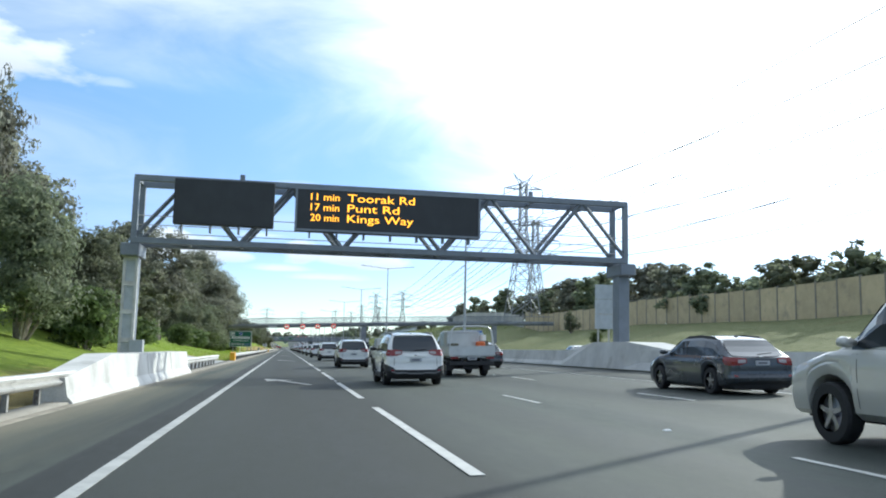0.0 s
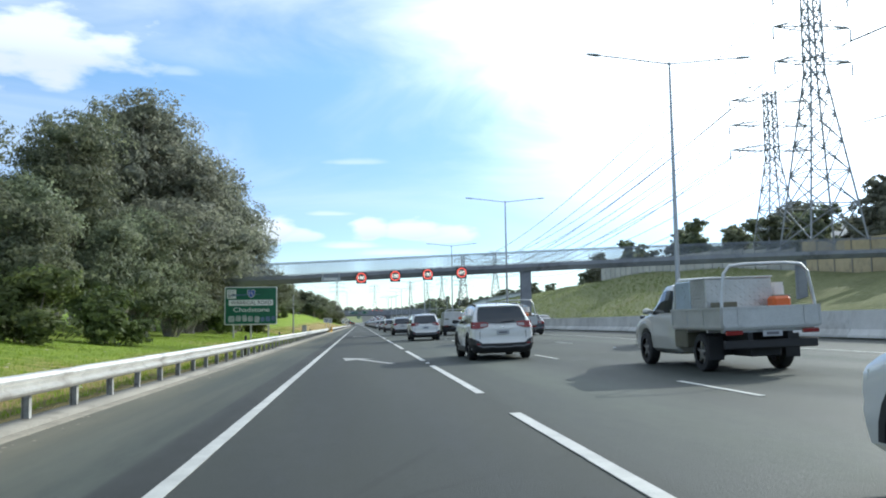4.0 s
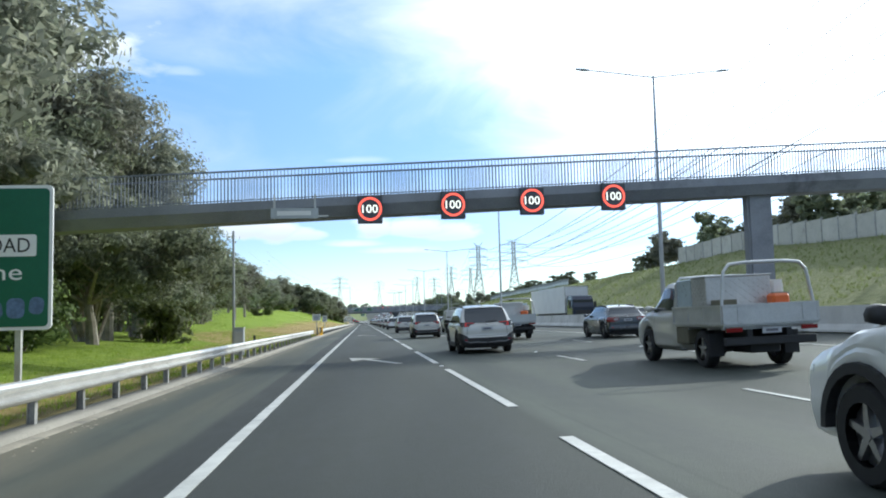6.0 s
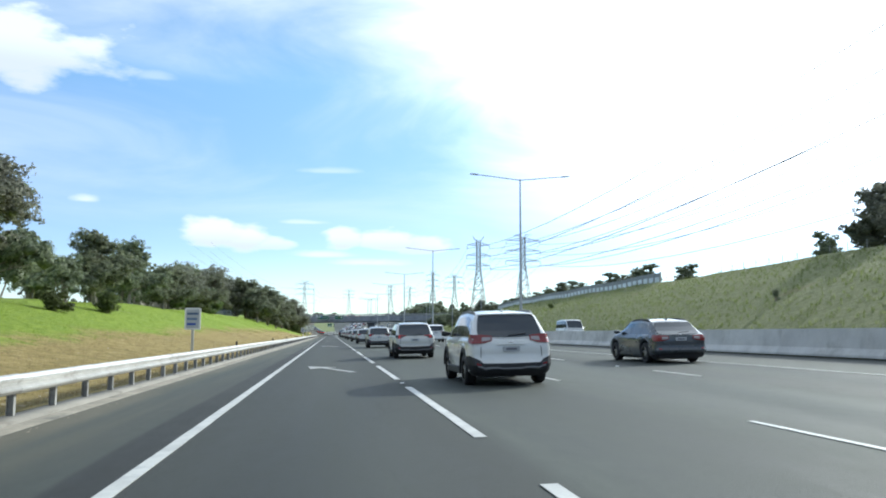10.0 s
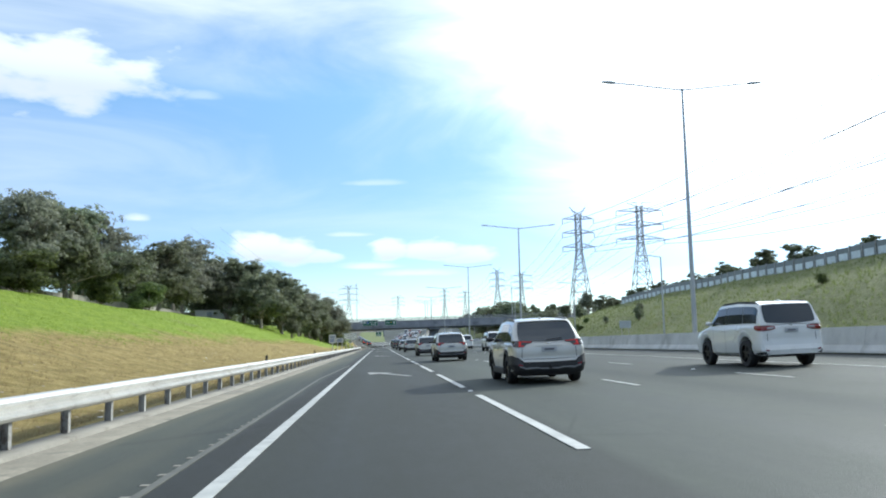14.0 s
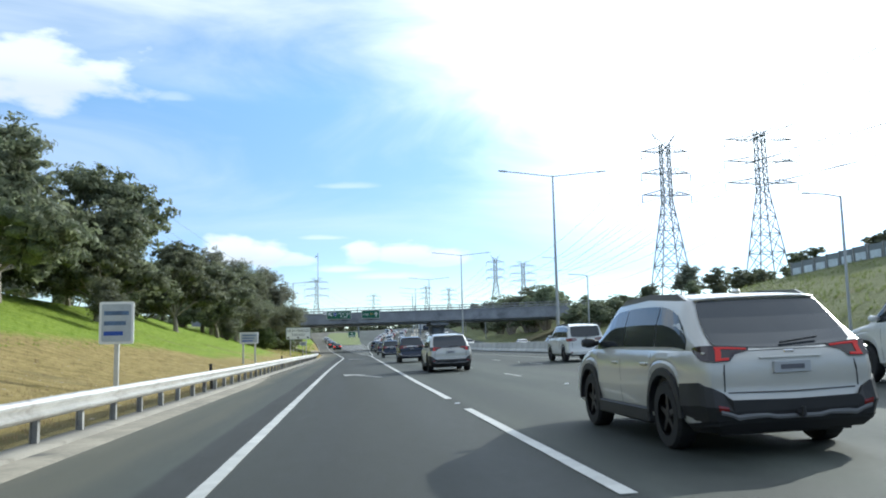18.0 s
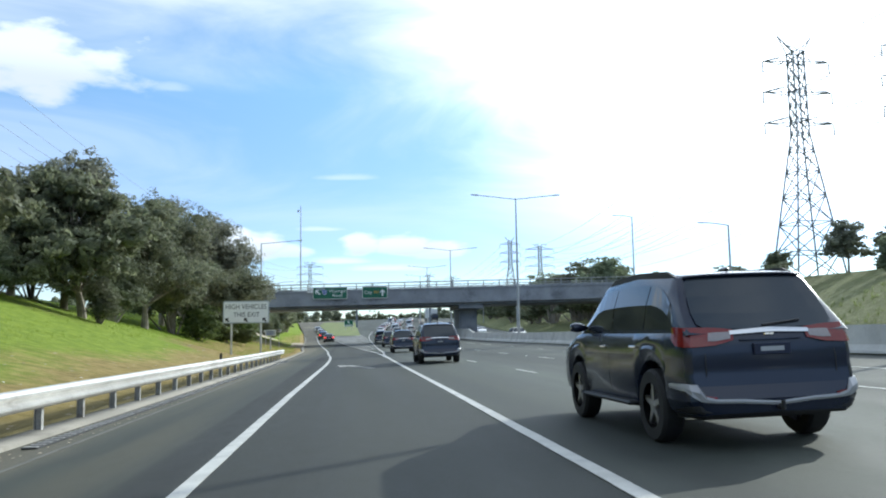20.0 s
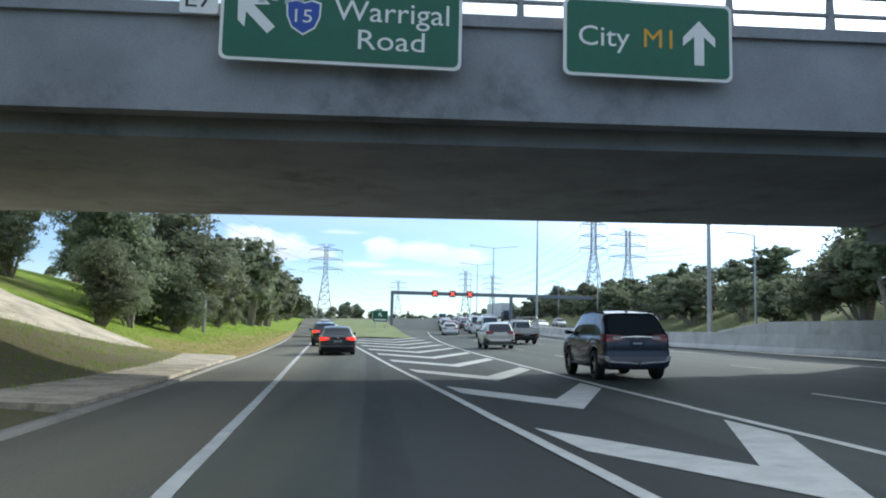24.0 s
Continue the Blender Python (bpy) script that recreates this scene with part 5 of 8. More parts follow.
for s, xa, xb, ya, yb in ((-1, -10.8, -24.0, OY0 - 3.0, OY1 + 6.5), (1, 39.5, 49.5, OY0 - 3.0, OY1 + 3.0)):
    bm = bmesh.new()
    loft(bm, [[(xa, y, 0.02 + rise(y)), ((xa + xb) / 2, y, 2.4 + rise(y)), (xb, y, 5.5 + rise(y)), (xb + s * 3, y, 5.5 + rise(y)), (xb + s * 3, y, -0.5), (xa, y, -0.5)] for y in (ya, (ya + yb) / 2, yb)])
    part("abutment_slope", bm, SANDY, rb, "sloping sandy paved abutment")
    part("abutment_wall", boxes((min(xb, xb + s * 9), max(xb, xb + s * 9), OY0 + 0.3, OY1 - 0.3, 0, 8.0)), BRIDGE_CONCRETE, rb)


apron = thing("apron_slab", "pale concrete apron slab beside the shoulder", "paving")
bm = bmesh.new()
loft(bm, [[(-10.9, y, rise(y) - 0.4), (left_edge(y) - 0.32, y, rise(y) - 0.4), (left_edge(y) - 0.32, y, rise(y) - 0.05), (-10.9, y, rise(y) + 0.02)] for y in range(618, 643, 3)])
part("slab", bm, SANDY, apron)


def overhead_sign(x0, x1, z0, z1, label):
    t = thing("overhead_sign", label, "road sign", "signs on the road bridge")
    cx, cz, y = (x0 + x1) / 2, (z0 + z1) / 2, OY0 - 0.42
    part("border", moved(plate(x1 - x0, z1 - z0, 0.16, 0.06), cx, y, cz), SIGN_WHITE, t)
    part("panel", moved(plate(x1 - x0 - 0.14, z1 - z0 - 0.14, 0.12, 0.02), cx, y - 0.01, cz), SIGN_GREEN, t)
    for x in (x0 + 0.5, x1 - 0.5):
        part("bracket", boxes((x, x + 0.1, y + 0.06, OY0, z0 + 0.2, z1 - 0.3)), GALV, t)
    return t, y - 0.014


def arrow_head(parent, y, x, z, s, turn):
    pts = [(0, 0.5), (0.36, 0.12), (0.36, -0.08), (0.11, 0.14), (0.11, -0.5), (-0.11, -0.5), (-0.11, 0.14), (-0.36, -0.08), (-0.36, 0.12)]
    c, sn = math.cos(radians(turn)), math.sin(radians(turn))
    q = [(x + s * (a * c - b2 * sn), z + s * (a * sn + b2 * c)) for a, b2 in pts]
    bm = bmesh.new()
    loft(bm, [[(a, y - 0.004, b2) for a, b2 in q], [(a, y, b2) for a, b2 in q]])
    part("arrow", bm, SIGN_WHITE, parent)


ws, y = overhead_sign(-5.5, -0.45, 7.2, 8.95, "green exit sign with a slanted arrow and a sprayed tag")
arrow_head(ws, y, -4.8, 8.22, 1.0, 45)
shield(ws, -3.79, y, 8.2, 0.66)
write(ws, "Warrigal", -3.15, y, 8.17, 2.42, 0.44, SIGN_WHITE)
write(ws, "Road", -2.64, y, 7.56, 1.4, 0.42, SIGN_WHITE)
for i in range(5):
    part("graffiti", boxes((-5.0 + 0.27 * i, -4.87 + 0.27 * i, y - 0.006, y - 0.002, 8.50 - 0.05 * (i % 2), 8.90)), SIGN_GREY, ws, "pale sprayed strokes")
    part("graffiti", boxes((-5.0 + 0.27 * i, -4.78 + 0.27 * i, y - 0.006, y - 0.002, 8.64 + 0.1 * (i % 2), 8.72 + 0.1 * (i % 2))), SIGN_GREY, ws)
ms, y = overhead_sign(1.75, 5.5, 7.25, 9.0, "green sign to the city with an up arrow")
write(ms, "City", 2.08, y, 7.93, 1.12, 0.44, SIGN_WHITE)
write(ms, "M1", 3.52, y, 7.95, 0.63, 0.41, SIGN_GOLD)
arrow_head(ms, y, 4.75, 8.1, 1.0, 0)
e7 = thing("exit_number_plate", "small white exit plate beside the green sign", "road sign", "signs on the road bridge")
part("panel", moved(plate(0.78, 0.82, 0.06, 0.03), -5.95, OY0 - 0.42, 8.56), SIGN_WHITE, e7)
write(e7, "EXIT", -6.22, OY0 - 0.424, 8.72, 0.54, 0.16, SIGN_GREY)
write(e7, "E7", -6.22, OY0 - 0.424, 8.28, 0.54, 0.33, SIGN_BLACK)
part("bracket", boxes((-6.0, -5.9, OY0 - 0.39, OY0, 8.3, 8.8)), GALV, e7)

cp = thing("camera_pole", "tall pole on the bridge with a traffic camera", "camera pole", at=Matrix.Translation((-7.3, OY0 + 0.2, 8.7)))
part("pole", tubes(((0, 0, 0), (0, 0, 12.5), 0.11, 0.07), n=10), POLE, cp)
part("camera", boxes((-0.5, -0.1, -0.08, 0.08, 11.75, 11.9), bevel=0.03), CAMERA_GREY, cp)
part("camera_dome", tubes(((-0.4, 0, 11.75), (-0.4, 0, 11.5), 0.13, 0.09), n=10), CAMERA_GREY, cp)
hp = thing("street_lamp", "tall steel lamp post with a long arm before the bridge", "street lamp", at=Matrix.Translation((-11.2, 603.5, ground_z(-11.2, 603.5) - 0.1)))
part("pole", tubes(((0, 0, 0), (0, 0, 12.95), 0.13, 0.08), n=10), POLE, hp)
part("arm", tubes(((0, 0, 12.85), (4.6, 0, 13.25), 0.05, 0.045), n=6), POLE, hp)
part("lantern", boxes((4.5, 5.1, -0.12, 0.12, 13.19, 13.31), bevel=0.03), CAMERA_GREY, hp)

# ---- far lane-control gantry and gore sign ----
fg = thing("lane_gantry", "distant dark boom gantry with red lane signals", "sign gantry")
fy, fz = 770.0, rise(770.0)
fx0 = 2.0
part("boom", boxes((fx0, 43, fy - 0.3, fy + 0.3, fz + 6.2, fz + 6.9), bevel=0.04), GANTRY, fg)
for x in (fx0 + 0.3, 26.2):
    part("column", boxes((x - 0.3, x + 0.3, fy - 0.3, fy + 0.3, fz - 0.1, fz + 6.2)), GANTRY, fg)
for k in range(3):
    x = 10.8 + 3.5 * k
    part("signal_box", boxes((x - 0.6, x + 0.6, fy - 0.6, fy - 0.3, fz + 5.9, fz + 7.2)), DARK_PANEL, fg)
    bm = bmesh.new()
    for a in (-1, 1):
        tube(bm, (x - 0.4, fy - 0.62, fz + 6.55 - 0.4 * a), (x + 0.4, fy - 0.62, fz + 6.55 + 0.4 * a), 0.1, n=4)
    part("cross", bm, RED_LED, fg, "red lit cross")
gs = sign_frame("exit_sign", "green exit sign in the grass gore", -1.6, 1.0, rise(744) + 1.0, rise(744) + 2.9, 744, SIGN_GREEN, posts=2, ground=rise(744) - 0.1)
arrow_head(gs, 743.98, -0.3, rise(744) + 2.2, 0.9, 45)
part("text_bar", boxes((-1.3, 0.7, 743.974, 743.98, rise(744) + 1.25, rise(744) + 1.5)), SIGN_WHITE, gs, "unreadable line of lettering")
isl = tagged(sheet("gore_island", lambda y: [gore_left(y) + 0.8, (gore_left(y) + gore_right(y)) / 2, gore_right(y) - 0.8], [690 + 5 * i for i in range(34)],
                   lambda x, y: rise(y) + 0.06, VERGE), "grass island where the exit leaves", "ground", kind="structure")
tagged(sheet("road_exit", lambda y: [left_edge(y) - 0.05, -16.0 if y > 760 else (left_edge(y) + gore_left(y)) / 2 - 0.1, gore_left(y) + 1.0], [696 + 8 * i for i in range(20)],
                         lambda x, y: rise(y) + 0.03 + CROSS * max(x, -8), ASPHALT), "asphalt exit ramp climbing away", "road", kind="structure")

# ---- noise walls on top of the far bank ----
def noise_wall(y0, y1, x, height, mat, label, pitch=4.0, lip=0.0, base=None):
    w = thing("noise_wall", label, "noise wall", "noise walls")
    panel = finish(boxes((-0.06, 0.06, 0.08, pitch - 0.08, 0, height), (-0.09, -0.06, 0.2, pitch - 0.2, height * 0.12, height * 0.88)), "panel", mat)
    post = finish(boxes((-0.14, 0.14, -0.1, 0.1, -1.0, height + 0.15)), "post", POST_STEEL if mat is not WALL_YELLOW else OLD_CONCRETE)
    pane = finish(boxes((-0.105, -0.092, 0.45, pitch - 0.45, height * 0.14, height * 0.62)), "pane", PANE_PALE)
    n = int((y1 - y0) / pitch)
    for k in range(n + 1):
        y = y0 + k * pitch
        z = (ground_z(x, y) if base is None else base) - 0.05 + lip * (k % 2)
        part("post", post, None, w).matrix_basis = Matrix.Translation((x, y, z))
        if k < n:
            p = part("panel", panel, None, w)
            p.matrix_basis = Matrix.Translation((x, y, z))
            if mat is WALL_GLASS:
                part("pane", pane, None, p)
    return w


noise_wall(62, 214, 62.3, 4.4, WALL_YELLOW, "tall ochre panel noise wall on the bank", lip=0.1)
noise_wall(216, 312, 62.3, 3.3, WALL_PANEL, "grey concrete noise wall on the grassy bank", lip=0.05)
noise_wall(402, 560, 62.3, 2.0, WALL_GLASS, "low noise wall with pale translucent panels", pitch=3.0)
fw = thing("wire_fence", "thin wire fence along the bank top", "fence")
for k in range(24):
    y = 314 + 3.7 * k
    part("post", tubes(((62.3, y, ground_z(62.3, y) - 0.1), (62.3, y, ground_z(62.3, y) + 1.2), 0.04), n=5), POST_STEEL, fw)
for h in (0.5, 0.85, 1.15):
    bm = bmesh.new()
    part("wire", polytube(bm, [(62.3, 314 + 3.7 * k, ground_z(62.3, 314 + 3.7 * k) + h) for k in range(24)], 0.012, 3), WIRE, fw)

# ---- lattice towers and power lines ----
ARM_LEVELS = ((0.66, 0.150), (0.79, 0.150), (0.92, 0.145))


def lattice_tower(h, horned, span=1.0):
    t = thing("transmission_tower", "steel lattice power tower with horned top" if horned else "steel lattice power tower with flat top", "transmission tower", "power towers")

    def half(f):
        return h * (0.105 - 0.079 * min(1.0, f / 0.62)) if f < 0.62 else h * 0.026 * (1 - 0.25 * (f - 0.62))

    lv = [0, 0.13, 0.25, 0.36, 0.46, 0.55, 0.62, 0.68, 0.74, 0.80, 0.86, 0.92, 0.965]
    th = 1.3 * h * 0.0021
    for sx, sy in ((1, 1), (1, -1), (-1, 1), (-1, -1)):
        part("leg", polytube(bmesh.new(), [(sx * half(a), sy * half(a), a * h) for a in lv], th * 1.35, 4), LATTICE, t)
    for face in range(4):
        bm = bmesh.new()
        for a, b2 in zip(lv, lv[1:]):
            ha, hb = half(a), half(b2)
            c = ((-1, -1), (1, -1), (1, 1), (-1, 1))
            p, q = c[face], c[(face + 1) % 4]
            tube(bm, (p[0] * ha, p[1] * ha, a * h), (q[0] * hb, q[1] * hb, b2 * h), th * 1.0, n=3, caps=False)
            tube(bm, (q[0] * ha, q[1] * ha, a * h), (p[0] * hb, p[1] * hb, b2 * h), th * 1.0, n=3, caps=False)
            tube(bm, (p[0] * hb, p[1] * hb, b2 * h), (q[0] * hb, q[1] * hb, b2 * h), th * 1.0, n=3, caps=False)
        part("bracing", bm, LATTICE, t)
    for f, reach in ARM_LEVELS:
        for s in (-1, 1):
            bm = bmesh.new()
            r, z, hw = reach * h * s * span, f * h, half(f)
            tip = (r, 0, z + 0.004 * h)
            for dy in (-hw, hw):
                tube(bm, (s * hw, dy, z), tip, th, n=4, caps=False)
                tube(bm, (s * hw, dy, z + 0.035 * h), tip, th * 0.8, n=4, caps=False)
            for q in (0.35, 0.65):
                x = s * hw + (r - s * hw) * q
                tube(bm, (x, -hw * (1 - q), z), (x, hw * (1 - q), z + 0.03 * h * (1 - q)), th * 0.6, n=3, caps=False)
                tube(bm, (x, 0, z), (x - 0.1 * r, 0, z + 0.03 * h * (1 - q)), th * 0.6, n=3, caps=False)
            part("cross_arm", bm, LATTICE, t)
            part("insulator", tubes(((r, 0, z), (r, 0, z - 0.042 * h), th * 1.3), n=5), SIGN_GREY, t)
    bm = bmesh.new()
    top = 0.965 * h
    ht = half(0.965)
    if horned:
        for s in (-1, 1):
            for dy in (-ht, ht):
                part("horn_strut", polytube(bmesh.new(), [(-s * ht * 0.2, dy, top + 0.006 * h), (s * 0.045 * h, 0, h * 1.0), (s * 0.075 * h, 0, h * 1.035), (s * ht, dy, top)], th, 4), LATTICE, t)
    else:
        for s in (-1, 1):
            for dy in (-ht, ht):
                part("peak_strut", polytube(bmesh.new(), [(s * ht, dy, top), (s * ht, dy, h), (s * 0.12 * h, 0, h * 1.0), (s * ht, dy, top)], th, 4), LATTICE, t)
    return t


def tower_site(x, y, top, h):
    return Matrix.Translation((x, y, top - h))


horn, flat_top = lattice_tower(34.5, True), lattice_tower(34.5, False, 1.5)
ROW_A = [(50, -180, 44), (57.3, 200, 45), (63.4, 606, 42.2), (80, 905, 50), (70, 1230, 58)]
ROW_B = [(66, -140, 46), (73.3, 242, 42.5), (82.8, 604, 44.3), (101, 930, 50), (95, 1260, 58)]
ROW_C = [(-60, 640, 47), (-23, 995, 47), (24, 1371, 60)]
for rows, master in ((ROW_A, horn), (ROW_B, flat_top), (ROW_C, None)):
    for k, (x, y, top) in enumerate(rows):
        m = tower_site(x, y, top, 34.5)
        if master is not None and k == 0:
            master.matrix_basis = m
        else:
            if not (master is None and k == 0):
                copy_thing(master or flat_top, m)
for rows, label in ((ROW_A, "slack power lines between the horned towers"), (ROW_B, "slack power lines between the flat-topped towers"), (ROW_C, "thin power lines strung between distant towers")):
    wires = thing("power_lines", label, "power lines")
    for (xa, ya, ta), (xb, yb, tb) in zip(rows, rows[1:]):
        thick = 0.078 if ya < 500 else 0.035
        for f, reach in ARM_LEVELS:
            for s in (-1, 1):
                bm = bmesh.new()
                pts = []
                for i in range(15):
                    u = i / 14
                    sag = 4 * u * (1 - u) * 9.5
                    pts.append((xa + (xb - xa) * u + s * reach * 34.5 * (1.5 if rows is ROW_B else 1.0), ya + (yb - ya) * u, (ta + (tb - ta) * u) - 34.5 + (f - 0.042) * 34.5 - sag))
                part("wire", polytube(bm, pts, thick, 3), WIRE, wires)

# ---- trees ----
def ball(level):
    bm = bmesh.new()
    bmesh.ops.create_icosphere(bm, subdivisions=level, radius=1.0)
    bm.verts.ensure_lookup_table()
    got = [v.co.copy() for v in bm.verts], [tuple(v.index for v in f.verts) for f in bm.faces]
    bm.free()
    return got


BALL = ball(0)


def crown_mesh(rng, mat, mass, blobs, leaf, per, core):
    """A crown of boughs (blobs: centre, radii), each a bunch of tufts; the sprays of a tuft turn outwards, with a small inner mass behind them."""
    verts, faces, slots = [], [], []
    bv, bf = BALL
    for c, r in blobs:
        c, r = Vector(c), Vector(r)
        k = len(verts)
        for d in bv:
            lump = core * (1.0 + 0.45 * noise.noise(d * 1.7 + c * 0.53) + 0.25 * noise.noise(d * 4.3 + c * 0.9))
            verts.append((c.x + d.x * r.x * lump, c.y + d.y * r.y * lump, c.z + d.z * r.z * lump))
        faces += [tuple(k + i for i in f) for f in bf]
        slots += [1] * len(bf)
        total = int(per * (r.x * r.y * r.z) ** (2 / 3))
        tufts_here = max(5, total // 18)
        for _ in range(tufts_here):
            d = Vector((rng.gauss(0, 1), rng.gauss(0, 1), rng.gauss(0, 1) + 0.15)).normalized()
            t = c + Vector((d.x * r.x, d.y * r.y, d.z * r.z)) * (0.40 + 0.64 * rng.random() ** 0.7)
            wide = r.x * rng.uniform(0.18, 0.34)
            for _ in range(total // tufts_here):
                e = Vector((rng.gauss(0, 1), rng.gauss(0, 1), rng.gauss(0, 1) + 0.5)).normalized()
                p = t + Vector((e.x, e.y, e.z * 0.7)) * wide * rng.uniform(0.5, 1.15)
                n = (e * 0.7 + d * 0.9 + Vector((rng.gauss(0, 0.4), rng.gauss(0, 0.4), rng.gauss(0, 0.4)))).normalized()
                u = n.orthogonal().normalized()
                u = (u * math.cos(a := rng.random() * 6.28) + n.cross(u) * math.sin(a)).normalized()
                w = n.cross(u)
                s = leaf * (0.6 + rng.random() * 0.8)
                k = len(verts)
                verts += [tuple(p - u * s + w * s * 0.45), tuple(p - u * s * 0.7 - w * s * 0.55), tuple(p + u * s - Vector((0, 0, s * 0.3)))]
                faces.append((k, k + 1, k + 2))
                slots.append(0)
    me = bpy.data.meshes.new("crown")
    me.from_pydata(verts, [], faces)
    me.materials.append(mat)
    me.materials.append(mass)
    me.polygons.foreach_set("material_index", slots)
    me.polygons.foreach_set("use_smooth", [v == 1 for v in slots])
    return me


STYLES = {"gum": ("tall eucalypt with pale limbs and open grey-green crown", "tree", "roadside trees"), "round": ("broad dark evergreen tree with dense crown", "tree", "roadside trees"),
          "bush": ("dense green roadside shrub", "shrub", "roadside shrubs"), "mass": ("leafy tree with foliage down to the ground", "tree", "woodland trees")}


def make_tree(seed, height, style, fine=True, leaves=None, size=None):
    """style: gum (open crown, bare limbs), round (dense dark crown), bush and mass (leaves to the ground)."""
    rng = random.Random(seed)
    label, kind, group = STYLES[style]
    t = thing(kind, label, kind, group)
    bm = bmesh.new()
    blobs = []
    H = height
    if style in ("bush", "mass"):
        for k in range(7 if style == "bush" else 13):
            a = rng.random() * 6.28
            up = rng.random()
            rr = H * (0.4 if style == "bush" else 0.34) * rng.random() * (1.15 - 0.75 * up)
            p = Vector((math.cos(a) * rr, math.sin(a) * rr, H * (0.22 + 0.58 * up)))
            tube(bm, (p.x * 0.2, p.y * 0.2, -0.2), p, 0.014 * H, 0.006 * H, n=5)
            b2 = H * (0.30 if style == "bush" else rng.uniform(0.17, 0.24))
            blobs.append((p, (b2, b2, b2 * 0.8)))
    else:
        lean = Vector((rng.uniform(-0.06, 0.06), rng.uniform(-0.06, 0.06), 0)) * H
        fork = H * (0.26 if style == "gum" else 0.16)
        r0 = H * (0.018 if style == "gum" else 0.022)
        tube(bm, (0, 0, -0.5), lean * 0.2 + Vector((0, 0, fork * 0.5)), r0 * 1.25, r0 * 0.95, n=9)
        tube(bm, lean * 0.2 + Vector((0, 0, fork * 0.5)), lean * 0.45 + Vector((0, 0, fork)), r0 * 0.95, r0 * 0.75, n=9)
        root = lean * 0.45 + Vector((0, 0, fork))
        limbs = 11
        for k in range(limbs):
            a = 6.28 * (k + rng.random() * 0.6) / limbs * 2.4
            up = 1.0 if k == 0 else rng.uniform(0.12, 1.0)
            out = (1.12 - up) * rng.uniform(0.8, 1.1) + 0.12
            spread = 0.33 if style == "gum" else 0.40
            end = root + Vector((math.cos(a) * out * spread * H, math.sin(a) * out * spread * H, (H - fork) * 0.86 * up * rng.uniform(0.85, 1.0)))
            mid = root.lerp(end, 0.5) + Vector((rng.uniform(-1, 1), rng.uniform(-1, 1), rng.uniform(0, 1))) * H * 0.03
            tube(bm, root, mid, r0 * 0.45, r0 * 0.28, n=6, caps=False)
            tube(bm, mid, end, r0 * 0.28, r0 * 0.08, n=5, caps=False)
            br = H * (rng.uniform(0.115, 0.16) if style == "gum" else rng.uniform(0.12, 0.17))
            blobs.append((end, (br, br, br * 0.68)))
            for _ in range(4):
                e2 = mid.lerp(end, rng.uniform(0.0, 0.85)) + Vector((rng.uniform(-1, 1), rng.uniform(-1, 1), rng.uniform(-0.5, 0.8))) * H * (0.12 if style == "gum" else 0.15)
                tube(bm, mid, e2, r0 * 0.16, r0 * 0.05, n=4, caps=False)
                b2 = br * rng.uniform(0.65, 1.0)
                blobs.append((e2, (b2, b2, b2 * 0.75)))
    part("trunk", bm, BARK, t)
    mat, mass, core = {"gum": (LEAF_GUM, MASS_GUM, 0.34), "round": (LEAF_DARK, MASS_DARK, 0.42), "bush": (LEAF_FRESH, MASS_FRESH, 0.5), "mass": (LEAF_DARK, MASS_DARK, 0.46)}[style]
    area = sum((r[0] * r[1] * r[2]) ** (2 / 3) for _, r in blobs)
    total = leaves or {"gum": 12500, "round": 13500, "bush": 5000, "mass": 4200}[style]
    leaf = size or {"gum": 0.20, "round": 0.215, "bush": 0.10, "mass": 0.28}[style]
    if not fine:
        total, leaf, core = 5600, 0.30, 0.5
    me = crown_mesh(rng, mat, mass, blobs, leaf, total / area, core)
    part("crown", me, None, t)
    return t


TREE_KINDS = [make_tree(11, 15, "gum"), make_tree(12, 15, "gum"), make_tree(13, 14, "gum"), make_tree(21, 13, "round"), make_tree(22, 13, "round"), make_tree(23, 12, "round"),
              make_tree(31, 3.2, "bush"), make_tree(32, 2.6, "bush"), make_tree(41, 10, "mass"), make_tree(42, 10, "mass"), make_tree(43, 11, "mass"), make_tree(51, 13, "gum", False), make_tree(52, 12, "round", False),
              make_tree(61, 10, "mass", leaves=14000, size=0.15), make_tree(62, 10, "mass", leaves=14000, size=0.15), make_tree(71, 10, "mass", leaves=2600, size=0.42), make_tree(72, 10, "mass", leaves=2600, size=0.42),
              make_tree(14, 14, "gum", leaves=36000, size=0.115), make_tree(24, 13, "round", leaves=40000, size=0.115)]
TREE_H = [15, 15, 14, 13, 13, 12, 3.2, 2.6, 10, 10, 11, 13, 12, 10, 10, 10, 10, 14, 13]
used = set()


def plant(kind, x, y, top, wide=1.0, turn=None):
    """A tree whose crown reaches the height top above the road; fine leaves near the road, coarse ones far off."""
    if kind in (8, 9, 10) and (-23 if y < 600 else -30) < x < 0 and y < 700:
        kind = 13 + kind % 2
    elif kind in (8, 9, 10, 12) and (y > 760 or x > 66):
        kind = 15 + kind % 2
    elif kind < 6 and x < -29 and not 425 < y < 525:
        kind = 11 if kind < 3 else 12
    elif kind < 6 and x > -21.6 and (140 < y < 275 or 560 < y < 612):
        kind = 17 if kind < 3 else 18
    z = ground_z(x, y)
    f = max(1.5, top - z) / TREE_H[kind]
    turn = (x * 37 + y * 53) % 360 if turn is None else turn
    m = Matrix.Translation((x, y, z - 0.1)) @ pose(0, 0, 0, 0, 0, turn)
    t = TREE_KINDS[kind]
    if kind in used:
        t = copy_thing(t, m)
    used.add(kind)
    t.matrix_basis = m @ Matrix.Diagonal((f * wide, f * wide, f, 1))
    return t


